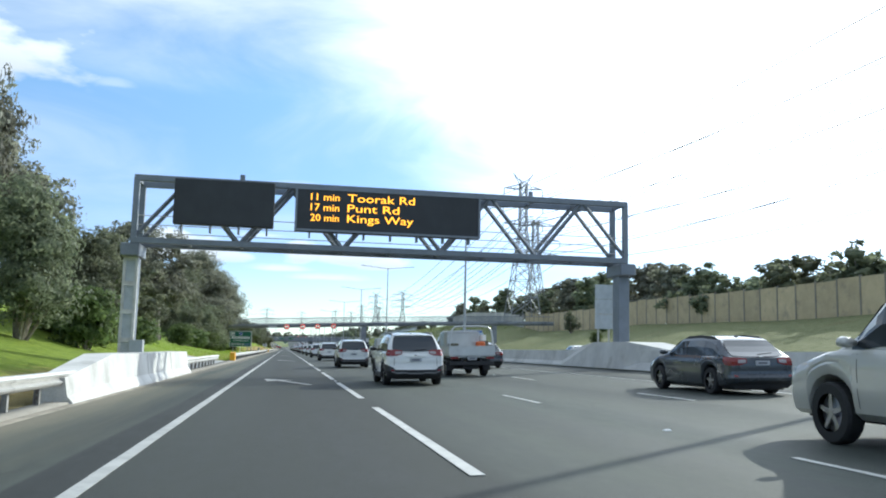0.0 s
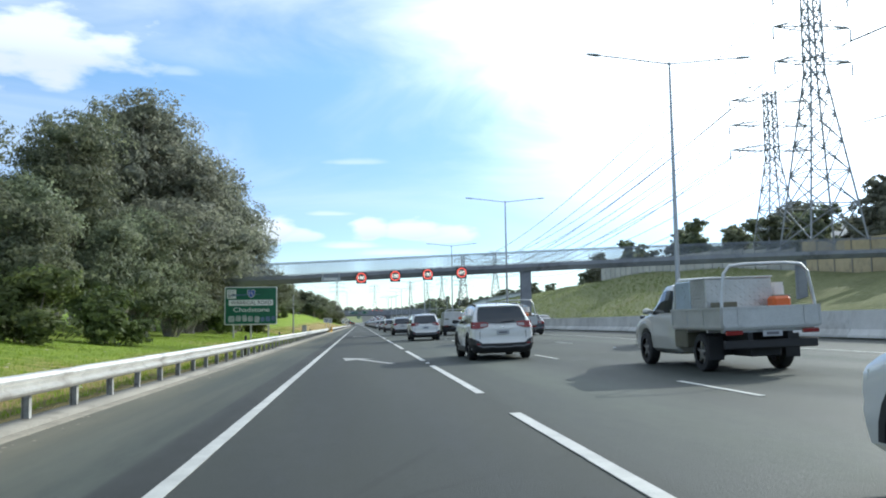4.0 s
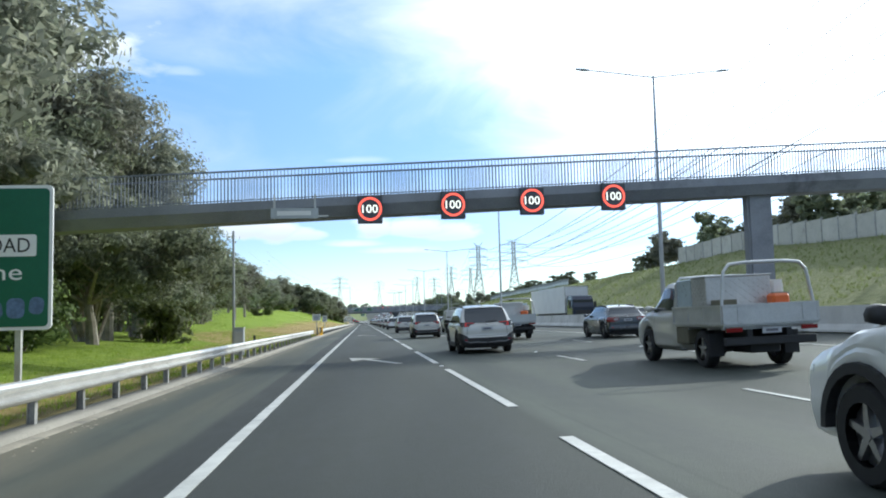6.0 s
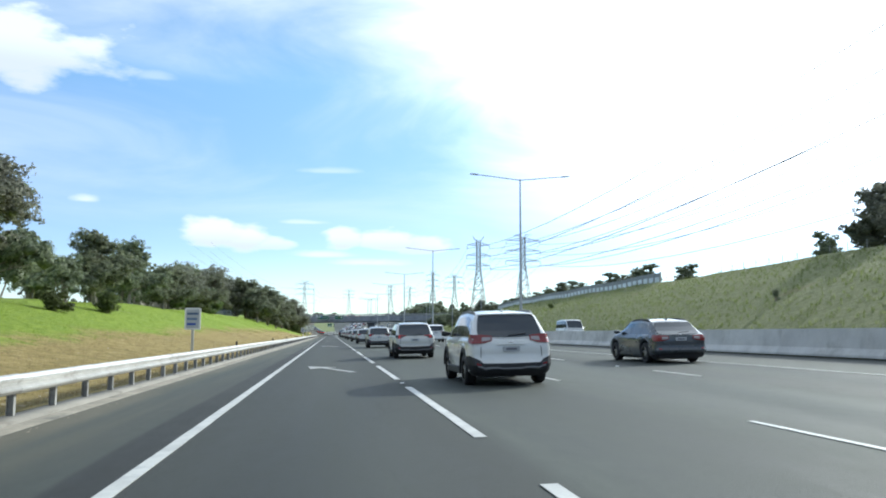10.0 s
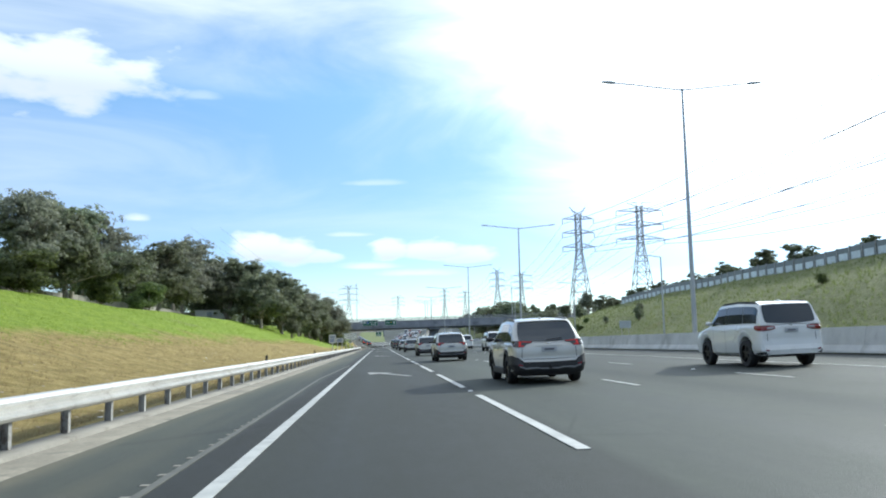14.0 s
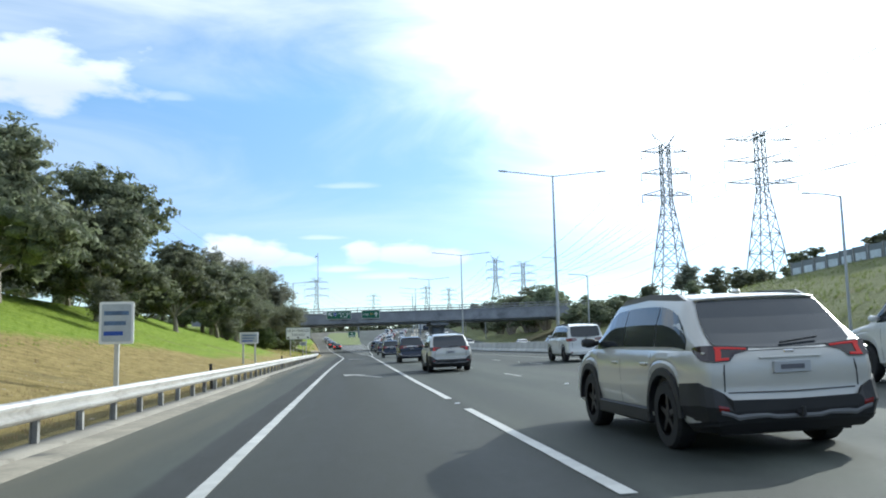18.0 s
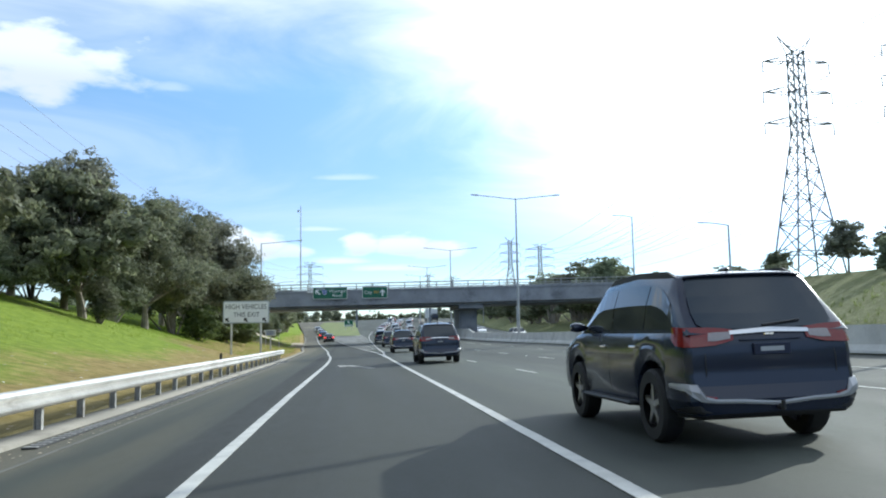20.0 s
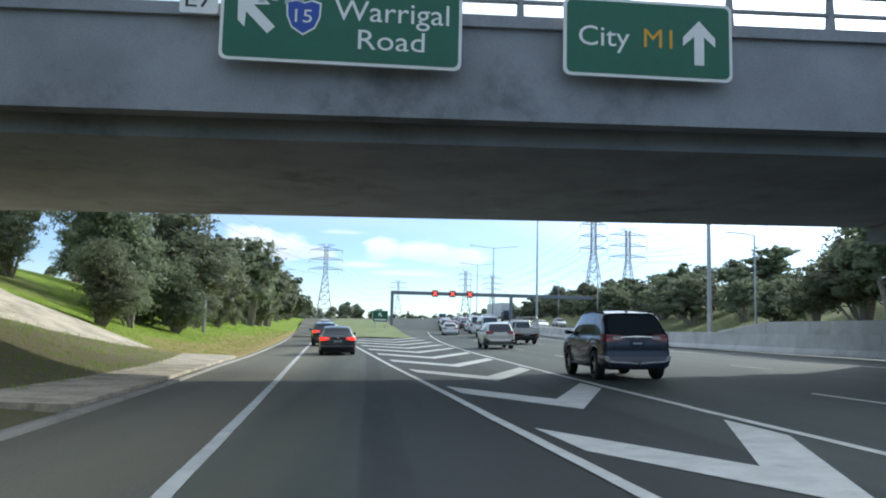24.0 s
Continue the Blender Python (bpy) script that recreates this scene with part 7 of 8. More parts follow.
def vehicle(name, label, at, L=4.6, W=1.86, H=1.65, belt=1.02, hood=0.98, nose=0.62, g=(0.12, 0.55, 2.75, 3.55), wheels=(0.95, 3.65), r=0.345, paint=None, rim=RIM,
            clear=0.24, cladding=False, rails=False, lit=False, pillars=(1.25, 2.2), tail=(0.82, 1.02, 0.30), roof_w=0.74, plate_z=0.85, lower=0.55, chrome_bar=False, towbar=False, wing=False, start=0.0, dark_plate=False, plain=False, lamps="bar"):
    """A car lofted along its length; its rear bumper stands at y = 0 and it faces +y."""
    t = thing(name, label, "car", "traffic", at=at)
    hw = W / 2

    def arch(y):
        z = clear
        for wy in wheels:
            d = abs(y - wy)
            R = r + 0.075
            if d < R:
                z = max(z, r + math.sqrt(R * R - d * d) * 0.98)
        return z

    def top(y):
        pts = [(0, belt - 0.02), (g[0] + 0.05, belt), (g[3] - 0.2, belt + 0.02), (g[3] + 0.1, hood + 0.03), (L - 0.75, hood - 0.05), (L - 0.25, hood - 0.16), (L, nose)]
        return float(np.interp(y, [p[0] for p in pts], [p[1] for p in pts]))

    def half_w(y):
        w = hw * float(np.interp(y, [0, L * 0.5, L - 0.7, L - 0.2, L], [0.985, 1.0, 0.985, 0.90, 0.70]))
        q = y - start
        return w * (1 - 0.13 * (1 - math.sqrt(max(0.0, 1 - (1 - q / 0.34) ** 2)))) if q < 0.34 else w

    def lean(y, z):
        """How far the rear face stands in from the bumper's line at height z, fading out along the side."""
        q = y - start
        if q > 0.4 or start:
            return 0.0
        return float(np.interp(z, [0.22, 0.36, lower - 0.05, lower + 0.02, belt - 0.12, belt + 0.06], [0.12, 0.01, 0.0, 0.055, 0.045, 0.115])) * (1 - max(0.0, q) / 0.4)

    def half_ring(y):
        w, zl, zt = half_w(y), arch(y), top(y)
        if y > L - 0.03:
            zl = max(zl, 0.36)
        zt = max(zt, zl + 0.1)
        h = zt - zl
        crown = 0.035 if y > g[3] - 0.2 else 0.0
        return [(0.0, zl), (0.86 * w, zl), (0.955 * w, zl + 0.1 * h), (0.985 * w, zl + 0.30 * h), (1.0 * w, zl + 0.50 * h), (0.985 * w, zl + 0.60 * h), (0.995 * w, zl + 0.70 * h), (0.975 * w, zl + 0.92 * h), (0.945 * w, zt), (0.5 * w, zt + 0.7 * crown), (0.0, zt + crown)]

    def flank(y, z):
        p = half_ring(y)[1:9]
        return float(np.interp(z, [c[1] for c in p], [c[0] for c in p]))

    def rear_y(x, z):
        u = x / max(0.1, flank(start, z))
        return start + lean(start, z) - 0.03 * (1 - min(1.0, u * u))

    ys = {start, start + 0.02, start + 0.06, start + 0.12, start + 0.2, start + 0.34, L * 0.5, L - 0.75, L - 0.4, L - 0.2, L - 0.07, L}
    for wy in wheels:
        R = r + 0.075
        ys |= {wy + R * math.cos(math.pi * k / 10) for k in range(11)} | {wy - R - 0.02, wy + R + 0.02}
    ys = sorted(y for y in ys if start <= y <= L)
    rings = []
    for y in ys:
        half = half_ring(y)
        rings.append([(x, y + lean(y, z), z) for x, z in half] + [(-x, y + lean(y, z), z) for x, z in half[-2:0:-1]])
    bm = bmesh.new()
    loft(bm, rings, caps=False)
    # the rear face in rows, bulging a little; the nose closed flat
    half = half_ring(start)[1:]
    cols = (-1.0, -0.6, 0.0, 0.6, 1.0)
    grid = [[bm.verts.new((x * u, rear_y(x * u, z), z)) for u in cols] for x, z in half[:8]]
    for lo, hi in zip(grid, grid[1:]):
        for i in range(4):
            bm.faces.new((lo[i], lo[i + 1], hi[i + 1], hi[i]))
    bm.faces.new([bm.verts.new(p) for p in rings[-1]])
    body = part("body", bm, paint, t, smooth=False)
    for f in body.data.polygons:
        f.use_smooth = True
    body.data.set_sharp_from_angle(angle=radians(32))

    def skin(q, z, off, s):
        """A point on the rear (q from -1 in the middle to 0 at the corner) or along the flank (q in metres)."""
        if q >= 0:
            k = min(1.0, q / 0.05)
            return (s * (flank(start + q, z) + off * (0.6 + 0.4 * k)), start + q + lean(start + q, z) - off * (1 - k), z)
        x = flank(start, z) * (1 + q)
        return (s * x, rear_y(x, z) - off, z)

    def strip(rows, off, sides=(1,)):
        """A panel lying on the skin, given by its lower and upper edge at some places along it."""
        def ring(q, z0, z1, s):
            zm = (z0 + z1) / 2
            return [skin(q, z0, -0.012, s), skin(q, z0, off, s), skin(q, zm, off * 1.15, s), skin(q, z1, off, s), skin(q, z1, -0.012, s)]
        fine = []
        for ra, rb in zip(rows, rows[1:]):
            k = max(1, math.ceil(abs(rb[0] - ra[0]) / (0.05 if max(ra[0], rb[0]) > 0 else 0.12)))
            fine += [tuple(u + (v - u) * i / k for u, v in zip(ra, rb)) for i in range(k)]
        rows = fine + [rows[-1]]
        b = bmesh.new()
        if len(sides) == 2:
            loft(b, [ring(*row, 1) for row in rows] + [ring(*row, -1) for row in rows[::-1]])
        else:
            loft(b, [ring(*row, sides[0]) for row in rows])
        return b

    # cabin: roof, pillars and glass
    zb = belt - 0.03

    def cab(y):
        if y <= g[1]:
            return (y - g[0]) / max(1e-3, g[1] - g[0])
        return (g[3] - y) / (g[3] - g[2]) if y >= g[2] else 1.0

    def cab_edge(y):
        u = max(0.02, min(1.0, cab(y)))
        crown = H - 0.22 * ((y - (0.42 * g[1] + 0.58 * g[2])) / (g[2] - g[1])) ** 2
        base = half_w(max(y, start + 0.1))
        return u, zb + (crown - zb) * u, base * 0.93, base * (0.93 - (0.93 - roof_w) * u)

    def roof(y):
        return cab_edge(y)[1]

    cys = [g[0], g[0] + (g[1] - g[0]) * 0.5, g[1] - 0.02, g[1] + 0.12, (g[1] + g[2]) / 2, g[2] - 0.1, g[2] + 0.03, g[2] + (g[3] - g[2]) * 0.5, g[3]]
    crings = []
    for y in cys:
        u, zr, wb, wr = cab_edge(y)
        half = [(wb, zb), (wb + (wr - wb) * 0.5 + 0.018, zb + (zr - zb) * 0.5), (wr, zr - 0.07 * u), (wr * 0.94, zr - 0.02 * u), (wr * 0.5, zr + 0.008), (0.0, zr + 0.012)]
        crings.append([(x, y, z) for x, z in half] + [(-x, y, z) for x, z in half[-2::-1]])
    bm = bmesh.new()
    loft(bm, crings, close=False)
    cabin = part("cabin", bm, paint, t, "painted roof and pillars")
    for f in cabin.data.polygons:
        f.use_smooth = True
    cabin.data.set_sharp_from_angle(angle=radians(35))

    def side_pt(y, f, s, off=0.006):
        u, zr, wb, wr = cab_edge(y)
        if f < 0.5:
            x, z = wb + (wr - wb) * f + 0.036 * f, zb + (zr - zb) * f
        else:
            k = (f - 0.5) * 2
            x0, z0 = wb + (wr - wb) * 0.5 + 0.018, zb + (zr - zb) * 0.5
            x, z = x0 + (wr - x0) * k, z0 + (zr - 0.07 * u - z0) * k
        return ((x + off) * s, y, z)

    edges = [g[0] + (g[1] - g[0]) * 0.42 + 0.10] + list(pillars) + [g[2] + (g[3] - g[2]) * 0.62]
    for s in (-1, 1):
        for a, b2 in zip(edges, edges[1:]):
            a2, b3 = a + 0.012, b2 - 0.012
            cut = [0.90 - (0.48 * ((b2 - (a2 + (b3 - a2) * i / 5)) / (b2 - a)) ** 2 if a == edges[0] and len(edges) > 3 and g[1] - g[0] > 0.3 else 0.0) for i in range(6)]
            bm = bmesh.new()
            n = 5
            lo = [bm.verts.new(side_pt(a2 + (b3 - a2) * i / n, 0.12, s)) for i in range(n + 1)]
            md = [bm.verts.new(side_pt(a2 + (b3 - a2) * i / n, min(0.5, 0.06 + cut[i] * 0.5), s)) for i in range(n + 1)]
            hi = [bm.verts.new(side_pt(a2 + (b3 - a2) * i / n, cut[i], s)) for i in range(n + 1)]
            for i in range(n):
                bm.faces.new((lo[i], lo[i + 1], md[i + 1], md[i])), bm.faces.new((md[i], md[i + 1], hi[i + 1], hi[i]))
            part("side_window", bm, CAR_GLASS, t, "dark side glass")
        ym = g[3] - 0.40
        bm = bmesh.new()
        loft(bm, [[(s * (hw + dx), ym + dy * k, belt + 0.10 + dz * k) for dy, dz in ((-0.055, -0.06), (-0.055, 0.06), (0.02, 0.075), (0.07, 0.02), (0.06, -0.05))] for dx, k in ((-0.07, 0.35), (0.02, 0.85), (0.10, 1.0), (0.16, 0.7))])
        part("mirror", bm, TRIM if cladding else paint, t, smooth=True)
        if plain:
            continue
        for yy in pillars:
            xa = flank(yy + 0.2, belt - 0.14)
            part("door_handle", boxes((min(s * (xa - 0.01), s * (xa + 0.028)), max(s * (xa - 0.01), s * (xa + 0.028)), yy + 0.08, yy + 0.28, belt - 0.155, belt - 0.125), bevel=0.008), CHROME if chrome_bar else paint, t)
        for yy in [p - 0.02 for p in pillars] + [g[3] - 0.45]:
            zs = [max(arch(yy), clear + 0.14) + (belt - 0.03 - max(arch(yy), clear + 0.14)) * k / 6 for k in range(7)]
            bm = bmesh.new()
            va = [[bm.verts.new((s * (flank(yy, z) + 0.0025), yy + d, z)) for d in (-0.005, 0.005)] for z in zs]
            for lo, hi in zip(va, va[1:]):
                bm.faces.new((lo[0], lo[1], hi[1], hi[0]))
            part("door_seam", bm, TRIM, t)

    def end_glass(ya, yb, flip, wide, dip):
        bm = bmesh.new()
        n = 10
        rows = []
        for k, f in enumerate((0.10, 0.16, 0.35, 0.62, 0.84, 0.90)):
            row = []
            tight = (0.07, 0.015, 0.0, 0.0, 0.015, 0.06)[k]
            for i in range(n + 1):
                u = -1 + 2 * i / n
                f2 = f - dip * (1 - u * u) * (1 - f)
                y = ya + (yb - ya) * f2
                sp = side_pt(y, 1.0, 1, 0)
                row.append(bm.verts.new((u * sp[0] * (wide + 0.05 * f - tight), y + (0.012 if flip else -0.012), sp[2] + 0.07 * f2 * (1 - 0.15 * u * u) + 0.022)))
            rows.append(row)
        for a, b2 in zip(rows, rows[1:]):
            for i in range(n):
                bm.faces.new((a[i], a[i + 1], b2[i + 1], b2[i]))
        return bm

    part("rear_window", end_glass(g[0], g[1], False, 0.87, 0.07), CAR_GLASS, t, "dark rear glass")
    part("windscreen", end_glass(g[3], g[2], True, 0.92, 0.0), CAR_GLASS, t, "dark windscreen")
    if wing:
        bm = bmesh.new()
        loft(bm, [[(x, g[1] + y, z - 0.03 * (abs(x) / (hw * roof_w)) ** 4) for y, z in ((0.14, roof(g[1] + 0.14) + 0.008), (-0.07, roof(g[1]) - 0.006), (-0.085, roof(g[1]) - 0.022), (0.10, roof(g[1]) - 0.05))] for x in [hw * roof_w * 0.9 * k / 5 for k in range(-5, 6)]])
        part("roof_spoiler", bm, paint, t, smooth=True)
    # rear end
    zl, zh, tw = tail
    zm, ht = (zl + zh) / 2, zh - zl
    fr = min(0.7, tw / hw)
    for s in (-1, 1):
        if not start:
            if lamps == "hook":
                lamp = part("tail_light", strip([(-fr, zh - ht * 0.36, zh - ht * 0.16), (-fr * 0.62, zm - ht * 0.08, zh - ht * 0.08), (-fr * 0.48, zl + ht * 0.03, zh - ht * 0.05), (-0.04, zl, zh), (0.06, zl + ht * 0.1, zh), (0.16, zm, zh - ht * 0.05), (0.22, zm + ht * 0.18, zh - ht * 0.12)], 0.012, (s,)), SMOKE, t, "smoky tail light with a red hooked strip")
                for rows in ([(-fr * 0.93, zh - ht * 0.33, zh - ht * 0.22), (-fr * 0.5, zh - ht * 0.26, zh - ht * 0.14), (-0.03, zh - ht * 0.22, zh - ht * 0.09)], [(-0.11, zl + ht * 0.08, zh - ht * 0.12), (-0.045, zl + ht * 0.08, zh - ht * 0.10)], [(-fr * 0.45, zl + ht * 0.1, zl + ht * 0.24), (-0.06, zl + ht * 0.07, zl + ht * 0.22)]):
                    part("red_strip", strip(rows, 0.019, (s,)), TAIL_GLOW, lamp)
            else:
                lamp = part("tail_light", strip([(-fr, zm - ht * 0.2, zm + ht * 0.34), (-fr * 0.55, zl + ht * 0.06, zm + ht * 0.46), (-0.04, zl, zh), (0.05, zl, zh), (0.18, zl + 0.02, zh + 0.01), (0.28, zm, zh + 0.012)], 0.014, (s,)), TAIL_LIT if lit else TAIL, t, "red tail light")
            if plain:
                continue
            if lamps == "bar":
                part("clear_lens", strip([(-fr * 0.92, zm - ht * 0.12, zm + ht * 0.22), (-fr * 0.6, zm - ht * 0.22, zm + ht * 0.22), (-fr * 0.36, zm - ht * 0.22, zm + ht * 0.20)], 0.018, (s,)), LENS, lamp, "clear lamp lens")
            part("reflector", strip([(-0.22, 0.47, 0.52), (-0.06, 0.48, 0.535)] if chrome_bar else [(-0.14, 0.45, 0.49), (-0.02, 0.46, 0.51)], 0.026, (s,)), TAIL, t)
            part("tailgate_seam", strip([(-0.165, lower + 0.03, belt - 0.04), (-0.15, lower + 0.03, belt - 0.04)], 0.003, (s,)), TRIM, t)
        bm = bmesh.new()
        loft(bm, [[(s * hw * 0.5, L - 0.13, nose + 0.02), (s * hw * 0.86, L - 0.32, nose + 0.03), (s * hw * 0.86, L - 0.30, nose + 0.17), (s * hw * 0.5, L - 0.16, nose + 0.14)],
                  [(s * hw * 0.5, L - 0.05, nose - 0.02), (s * hw * 0.9, L - 0.26, nose), (s * hw * 0.9, L - 0.28, nose + 0.16), (s * hw * 0.5, L - 0.1, nose + 0.13)]])
        part("headlight", bm, HEADLAMP, t)
    if not start:
        wrap = wheels[0] - r - 0.11
        both = (1, -1)
        if cladding:
            part("bumper", strip([(wrap, clear + 0.02, lower + 0.1), (0.12, clear + 0.05, lower + 0.12), (0.0, clear + 0.07, lower + 0.07), (-0.12, 0.33, lower + 0.02), (-0.2, 0.33, lower - 0.05), (-1.0, 0.33, lower - 0.06)], 0.022, both), TRIM, t, "black plastic bumper")
            part("bumper_trim", strip([(-0.04, 0.42, 0.46), (-0.14, 0.40, 0.44), (-0.24, 0.36, 0.41), (-0.34, 0.37, 0.42), (-0.6, 0.38, 0.42), (-0.72, 0.36, 0.40), (-1.0, 0.36, 0.40)], 0.035, both), STRIP_GREY, t, "silver skid strip")
        else:
            part("bumper", strip([(wrap, clear + 0.06, lower), (0.08, 0.34, lower), (-0.10, 0.35, lower), (-1.0, 0.36, lower)], 0.022, both), paint, t)
        if plain:
            for wy in wheels:
                for s in (-1, 1):
                    wheel(t, s * (hw - 0.135), wy, r, 0.23, None, s)
            return t
        part("valance", strip([(wrap, clear - 0.02, clear + 0.06), (0.0, clear, clear + 0.12), (-0.3, clear, 0.36), (-1.0, clear, 0.36)], 0.014, both), TRIM, t)
        part("tailgate_crease", strip([(-0.2, lower + 0.012, lower + 0.022), (-1.0, lower + 0.0, lower + 0.012)], 0.004, both), TRIM, t)
        if chrome_bar:
            part("chrome_strip", strip([(-fr * 0.9, zm + ht * 0.08, zm + ht * 0.28), (-1.0, zm + ht * 0.16, zm + ht * 0.40)], 0.024, both), CHROME, t)
            part("bumper_trim", strip([(0.30, 0.61, 0.65), (0.05, 0.58, 0.65), (-0.02, 0.48, 0.64), (-0.08, 0.47, 0.53), (-0.20, 0.46, 0.50), (-0.55, 0.45, 0.49), (-1.0, 0.42, 0.46)], 0.035, both), STRIP_SILVER, t, "silver bumper strip")
        if towbar:
            part("towbar", tubes(((0, 0.1, 0.42), (0, -0.13, 0.40), 0.03), ((0, -0.13, 0.38), (0, -0.13, 0.47), 0.02), n=8), TRIM, t)
        yp = rear_y(0, plate_z)
        part("tailgate_lip", strip([(-0.60, plate_z + 0.088, plate_z + 0.10), (-0.8, plate_z + 0.088, plate_z + 0.108), (-1.0, plate_z + 0.088, plate_z + 0.112)], 0.018, both), paint, t)
        np_ = part("number_plate", boxes((-0.186, 0.186, yp - 0.022, yp + 0.02, plate_z - 0.055, plate_z + 0.055), bevel=0.004), DARK_PLATE if dark_plate else PLATE, t)
        part("plate_bar", boxes((-0.12, 0.12, yp - 0.025, yp - 0.02, plate_z - 0.022, plate_z + 0.022)), PLATE if dark_plate else PLATE_BAR, np_)
        yb = rear_y(0, plate_z + 0.15)
        part("badge", boxes((-0.055, 0.055, yb - 0.016, yb + 0.01, plate_z + 0.125, plate_z + 0.165), bevel=0.012), CHROME, t)
        part("wiper", tubes(((-0.04, g[0] + 0.03, belt + 0.05), (0.36, g[0] + 0.06, belt + 0.09), 0.012), n=5), TRIM, t)
        part("aerial", boxes((-0.025, 0.025, g[1] + 0.25, g[1] + 0.42, roof(g[1] + 0.3) - 0.01, roof(g[1] + 0.3) + 0.055), bevel=0.02), paint, t)
    part("underbody", boxes((-hw * 0.72, hw * 0.72, start + 0.22, L - 0.3, clear - 0.04, clear + 0.2)), TRIM, t)
    if rails:
        for s in (-1, 1):
            xr = s * hw * roof_w * 0.93
            bm = bmesh.new()
            loft(bm, [[(xr - 0.022, y, roof(y) - 0.07 + z0), (xr + 0.022, y, roof(y) - 0.07 + z0), (xr + 0.016, y, roof(y) - 0.03 + z1), (xr - 0.016, y, roof(y) - 0.03 + z1)] for y, z0, z1 in
                      ((g[1] + 0.08, 0, 0), (g[1] + 0.3, 0.0, 0.055), ((g[1] + g[2]) / 2, 0.03, 0.055), (g[2] - 0.3, 0.0, 0.05), (g[2] - 0.08, 0.0, 0.0))])
            part("roof_rail", bm, STRIP_GREY if cladding else TRIM, t)
    for wy in wheels:
        for s in (-1, 1):
            wheel(t, s * (hw - 0.135), wy, r, 0.23, rim, s)
            if cladding:
                bm = bmesh.new()
                n = 12
                R0, R1 = r + 0.07, r + 0.14
                pts0 = [(s * (hw + 0.008), wy + R0 * math.cos(math.pi * i / n), max(clear, r + R0 * math.sin(math.pi * i / n) * 0.98)) for i in range(n + 1)]
                pts1 = [(s * (hw + 0.004), wy + R1 * math.cos(math.pi * i / n), max(clear, r + R1 * math.sin(math.pi * i / n))) for i in range(n + 1)]
                a = [bm.verts.new(p) for p in pts0]
                b2 = [bm.verts.new(p) for p in pts1]
                c = [bm.verts.new((p[0] - s * 0.05, p[1], p[2])) for p in pts1]
                d = [bm.verts.new((p[0] - s * 0.08, p[1], p[2])) for p in pts0]
                for i in range(n):
                    bm.faces.new((a[i], a[i + 1], b2[i + 1], b2[i])), bm.faces.new((b2[i], b2[i + 1], c[i + 1], c[i])), bm.faces.new((d[i], d[i + 1], a[i + 1], a[i]))
                part("arch_trim", bm, TRIM, t, "black wheel arch trim")
    if len(wheels) == 2:
        for s in (-1, 1):
            ya, yb = wheels[0] + r + 0.1, wheels[1] - r - 0.1
            if cladding:
                part("sill_trim", boxes((min(s * (hw - 0.1), s * (hw + 0.01)), max(s * (hw - 0.1), s * (hw + 0.01)), ya, yb, clear - 0.01, clear + 0.16), bevel=0.02), TRIM, t)
            elif chrome_bar:
                part("side_step", boxes((min(s * (hw - 0.12), s * (hw + 0.06)), max(s * (hw - 0.12), s * (hw + 0.06)), ya, yb, clear + 0.03, clear + 0.08), bevel=0.02), TRIM, t)
    return t


def stand(x, y, yaw=0.0):
    return Matrix.Translation((x, y, road_z(x, y) + 0.002)) @ pose(0, 0, 0, math.degrees(math.atan((rise(y + 4) - rise(y)) / 4)), -TILT, yaw)


SUV = dict(L=4.62, W=1.87, H=1.66, belt=1.04, hood=1.0, g=(0.10, 0.62, 2.85, 3.6), pillars=(1.2, 2.25), cladding=True, wing=True, tail=(0.92, 1.12, 0.42), plate_z=0.80)
white_suv = vehicle("suv", "white compact sport utility car with black lower trim", stand(3.97, 25.8), paint=WHITE_CAR, rails=True, **SUV)
grey_wagon = vehicle("station_wagon", "dark grey low station wagon", stand(11.3, 46.2), L=4.8, W=1.82, H=1.45, belt=0.93, hood=0.90, nose=0.58, g=(0.15, 0.85, 2.75, 3.75), pillars=(1.35, 2.3), wheels=(0.98, 3.85), r=0.33,
        paint=GREY_CAR, rails=True, tail=(0.72, 0.92, 0.42), plate_z=0.78, clear=0.17, lower=0.5)
silver_wagon = vehicle("station_wagon", "silver raised station wagon with black arch trim and roof rails", stand(3.87, 233.2), L=4.87, W=1.875, H=1.64, belt=1.02, hood=0.97, g=(0.10, 0.72, 2.95, 3.8), pillars=(1.35, 2.4), wheels=(1.0, 3.75), r=0.355,
        paint=SILVER_CAR, rim=DARK_RIM, cladding=True, rails=True, tail=(0.91, 1.07, 0.44), plate_z=0.84, towbar=True, wing=True, lower=0.60, roof_w=0.77, lamps="hook")
white_4wd = vehicle("four_wheel_drive", "large white four wheel drive with dark wheels", stand(11.25, 369.9), L=4.95, W=1.96, H=1.89, belt=1.20, hood=1.14, nose=0.8, g=(0.04, 0.30, 2.95, 3.65), pillars=(1.15, 2.3), wheels=(0.98, 3.83), r=0.395,
        paint=WHITE_CAR, rim=DARK_RIM, rails=True, tail=(1.02, 1.17, 0.42), plate_z=1.02, roof_w=0.80, clear=0.32, lower=0.62)
blue_4wd = vehicle("four_wheel_drive", "dark blue large four wheel drive with chrome strip and towbar", stand(3.82, 533.7), L=4.9, W=1.87, H=1.82, belt=1.14, hood=1.10, nose=0.78, g=(0.06, 0.58, 2.9, 3.75), pillars=(1.2, 2.3), wheels=(0.95, 3.8), r=0.385,
        paint=BLUE_CAR, rails=True, dark_plate=True, tail=(1.00, 1.19, 0.48), plate_z=0.96, roof_w=0.755, clear=0.32, chrome_bar=True, towbar=True, wing=True, lower=0.62)
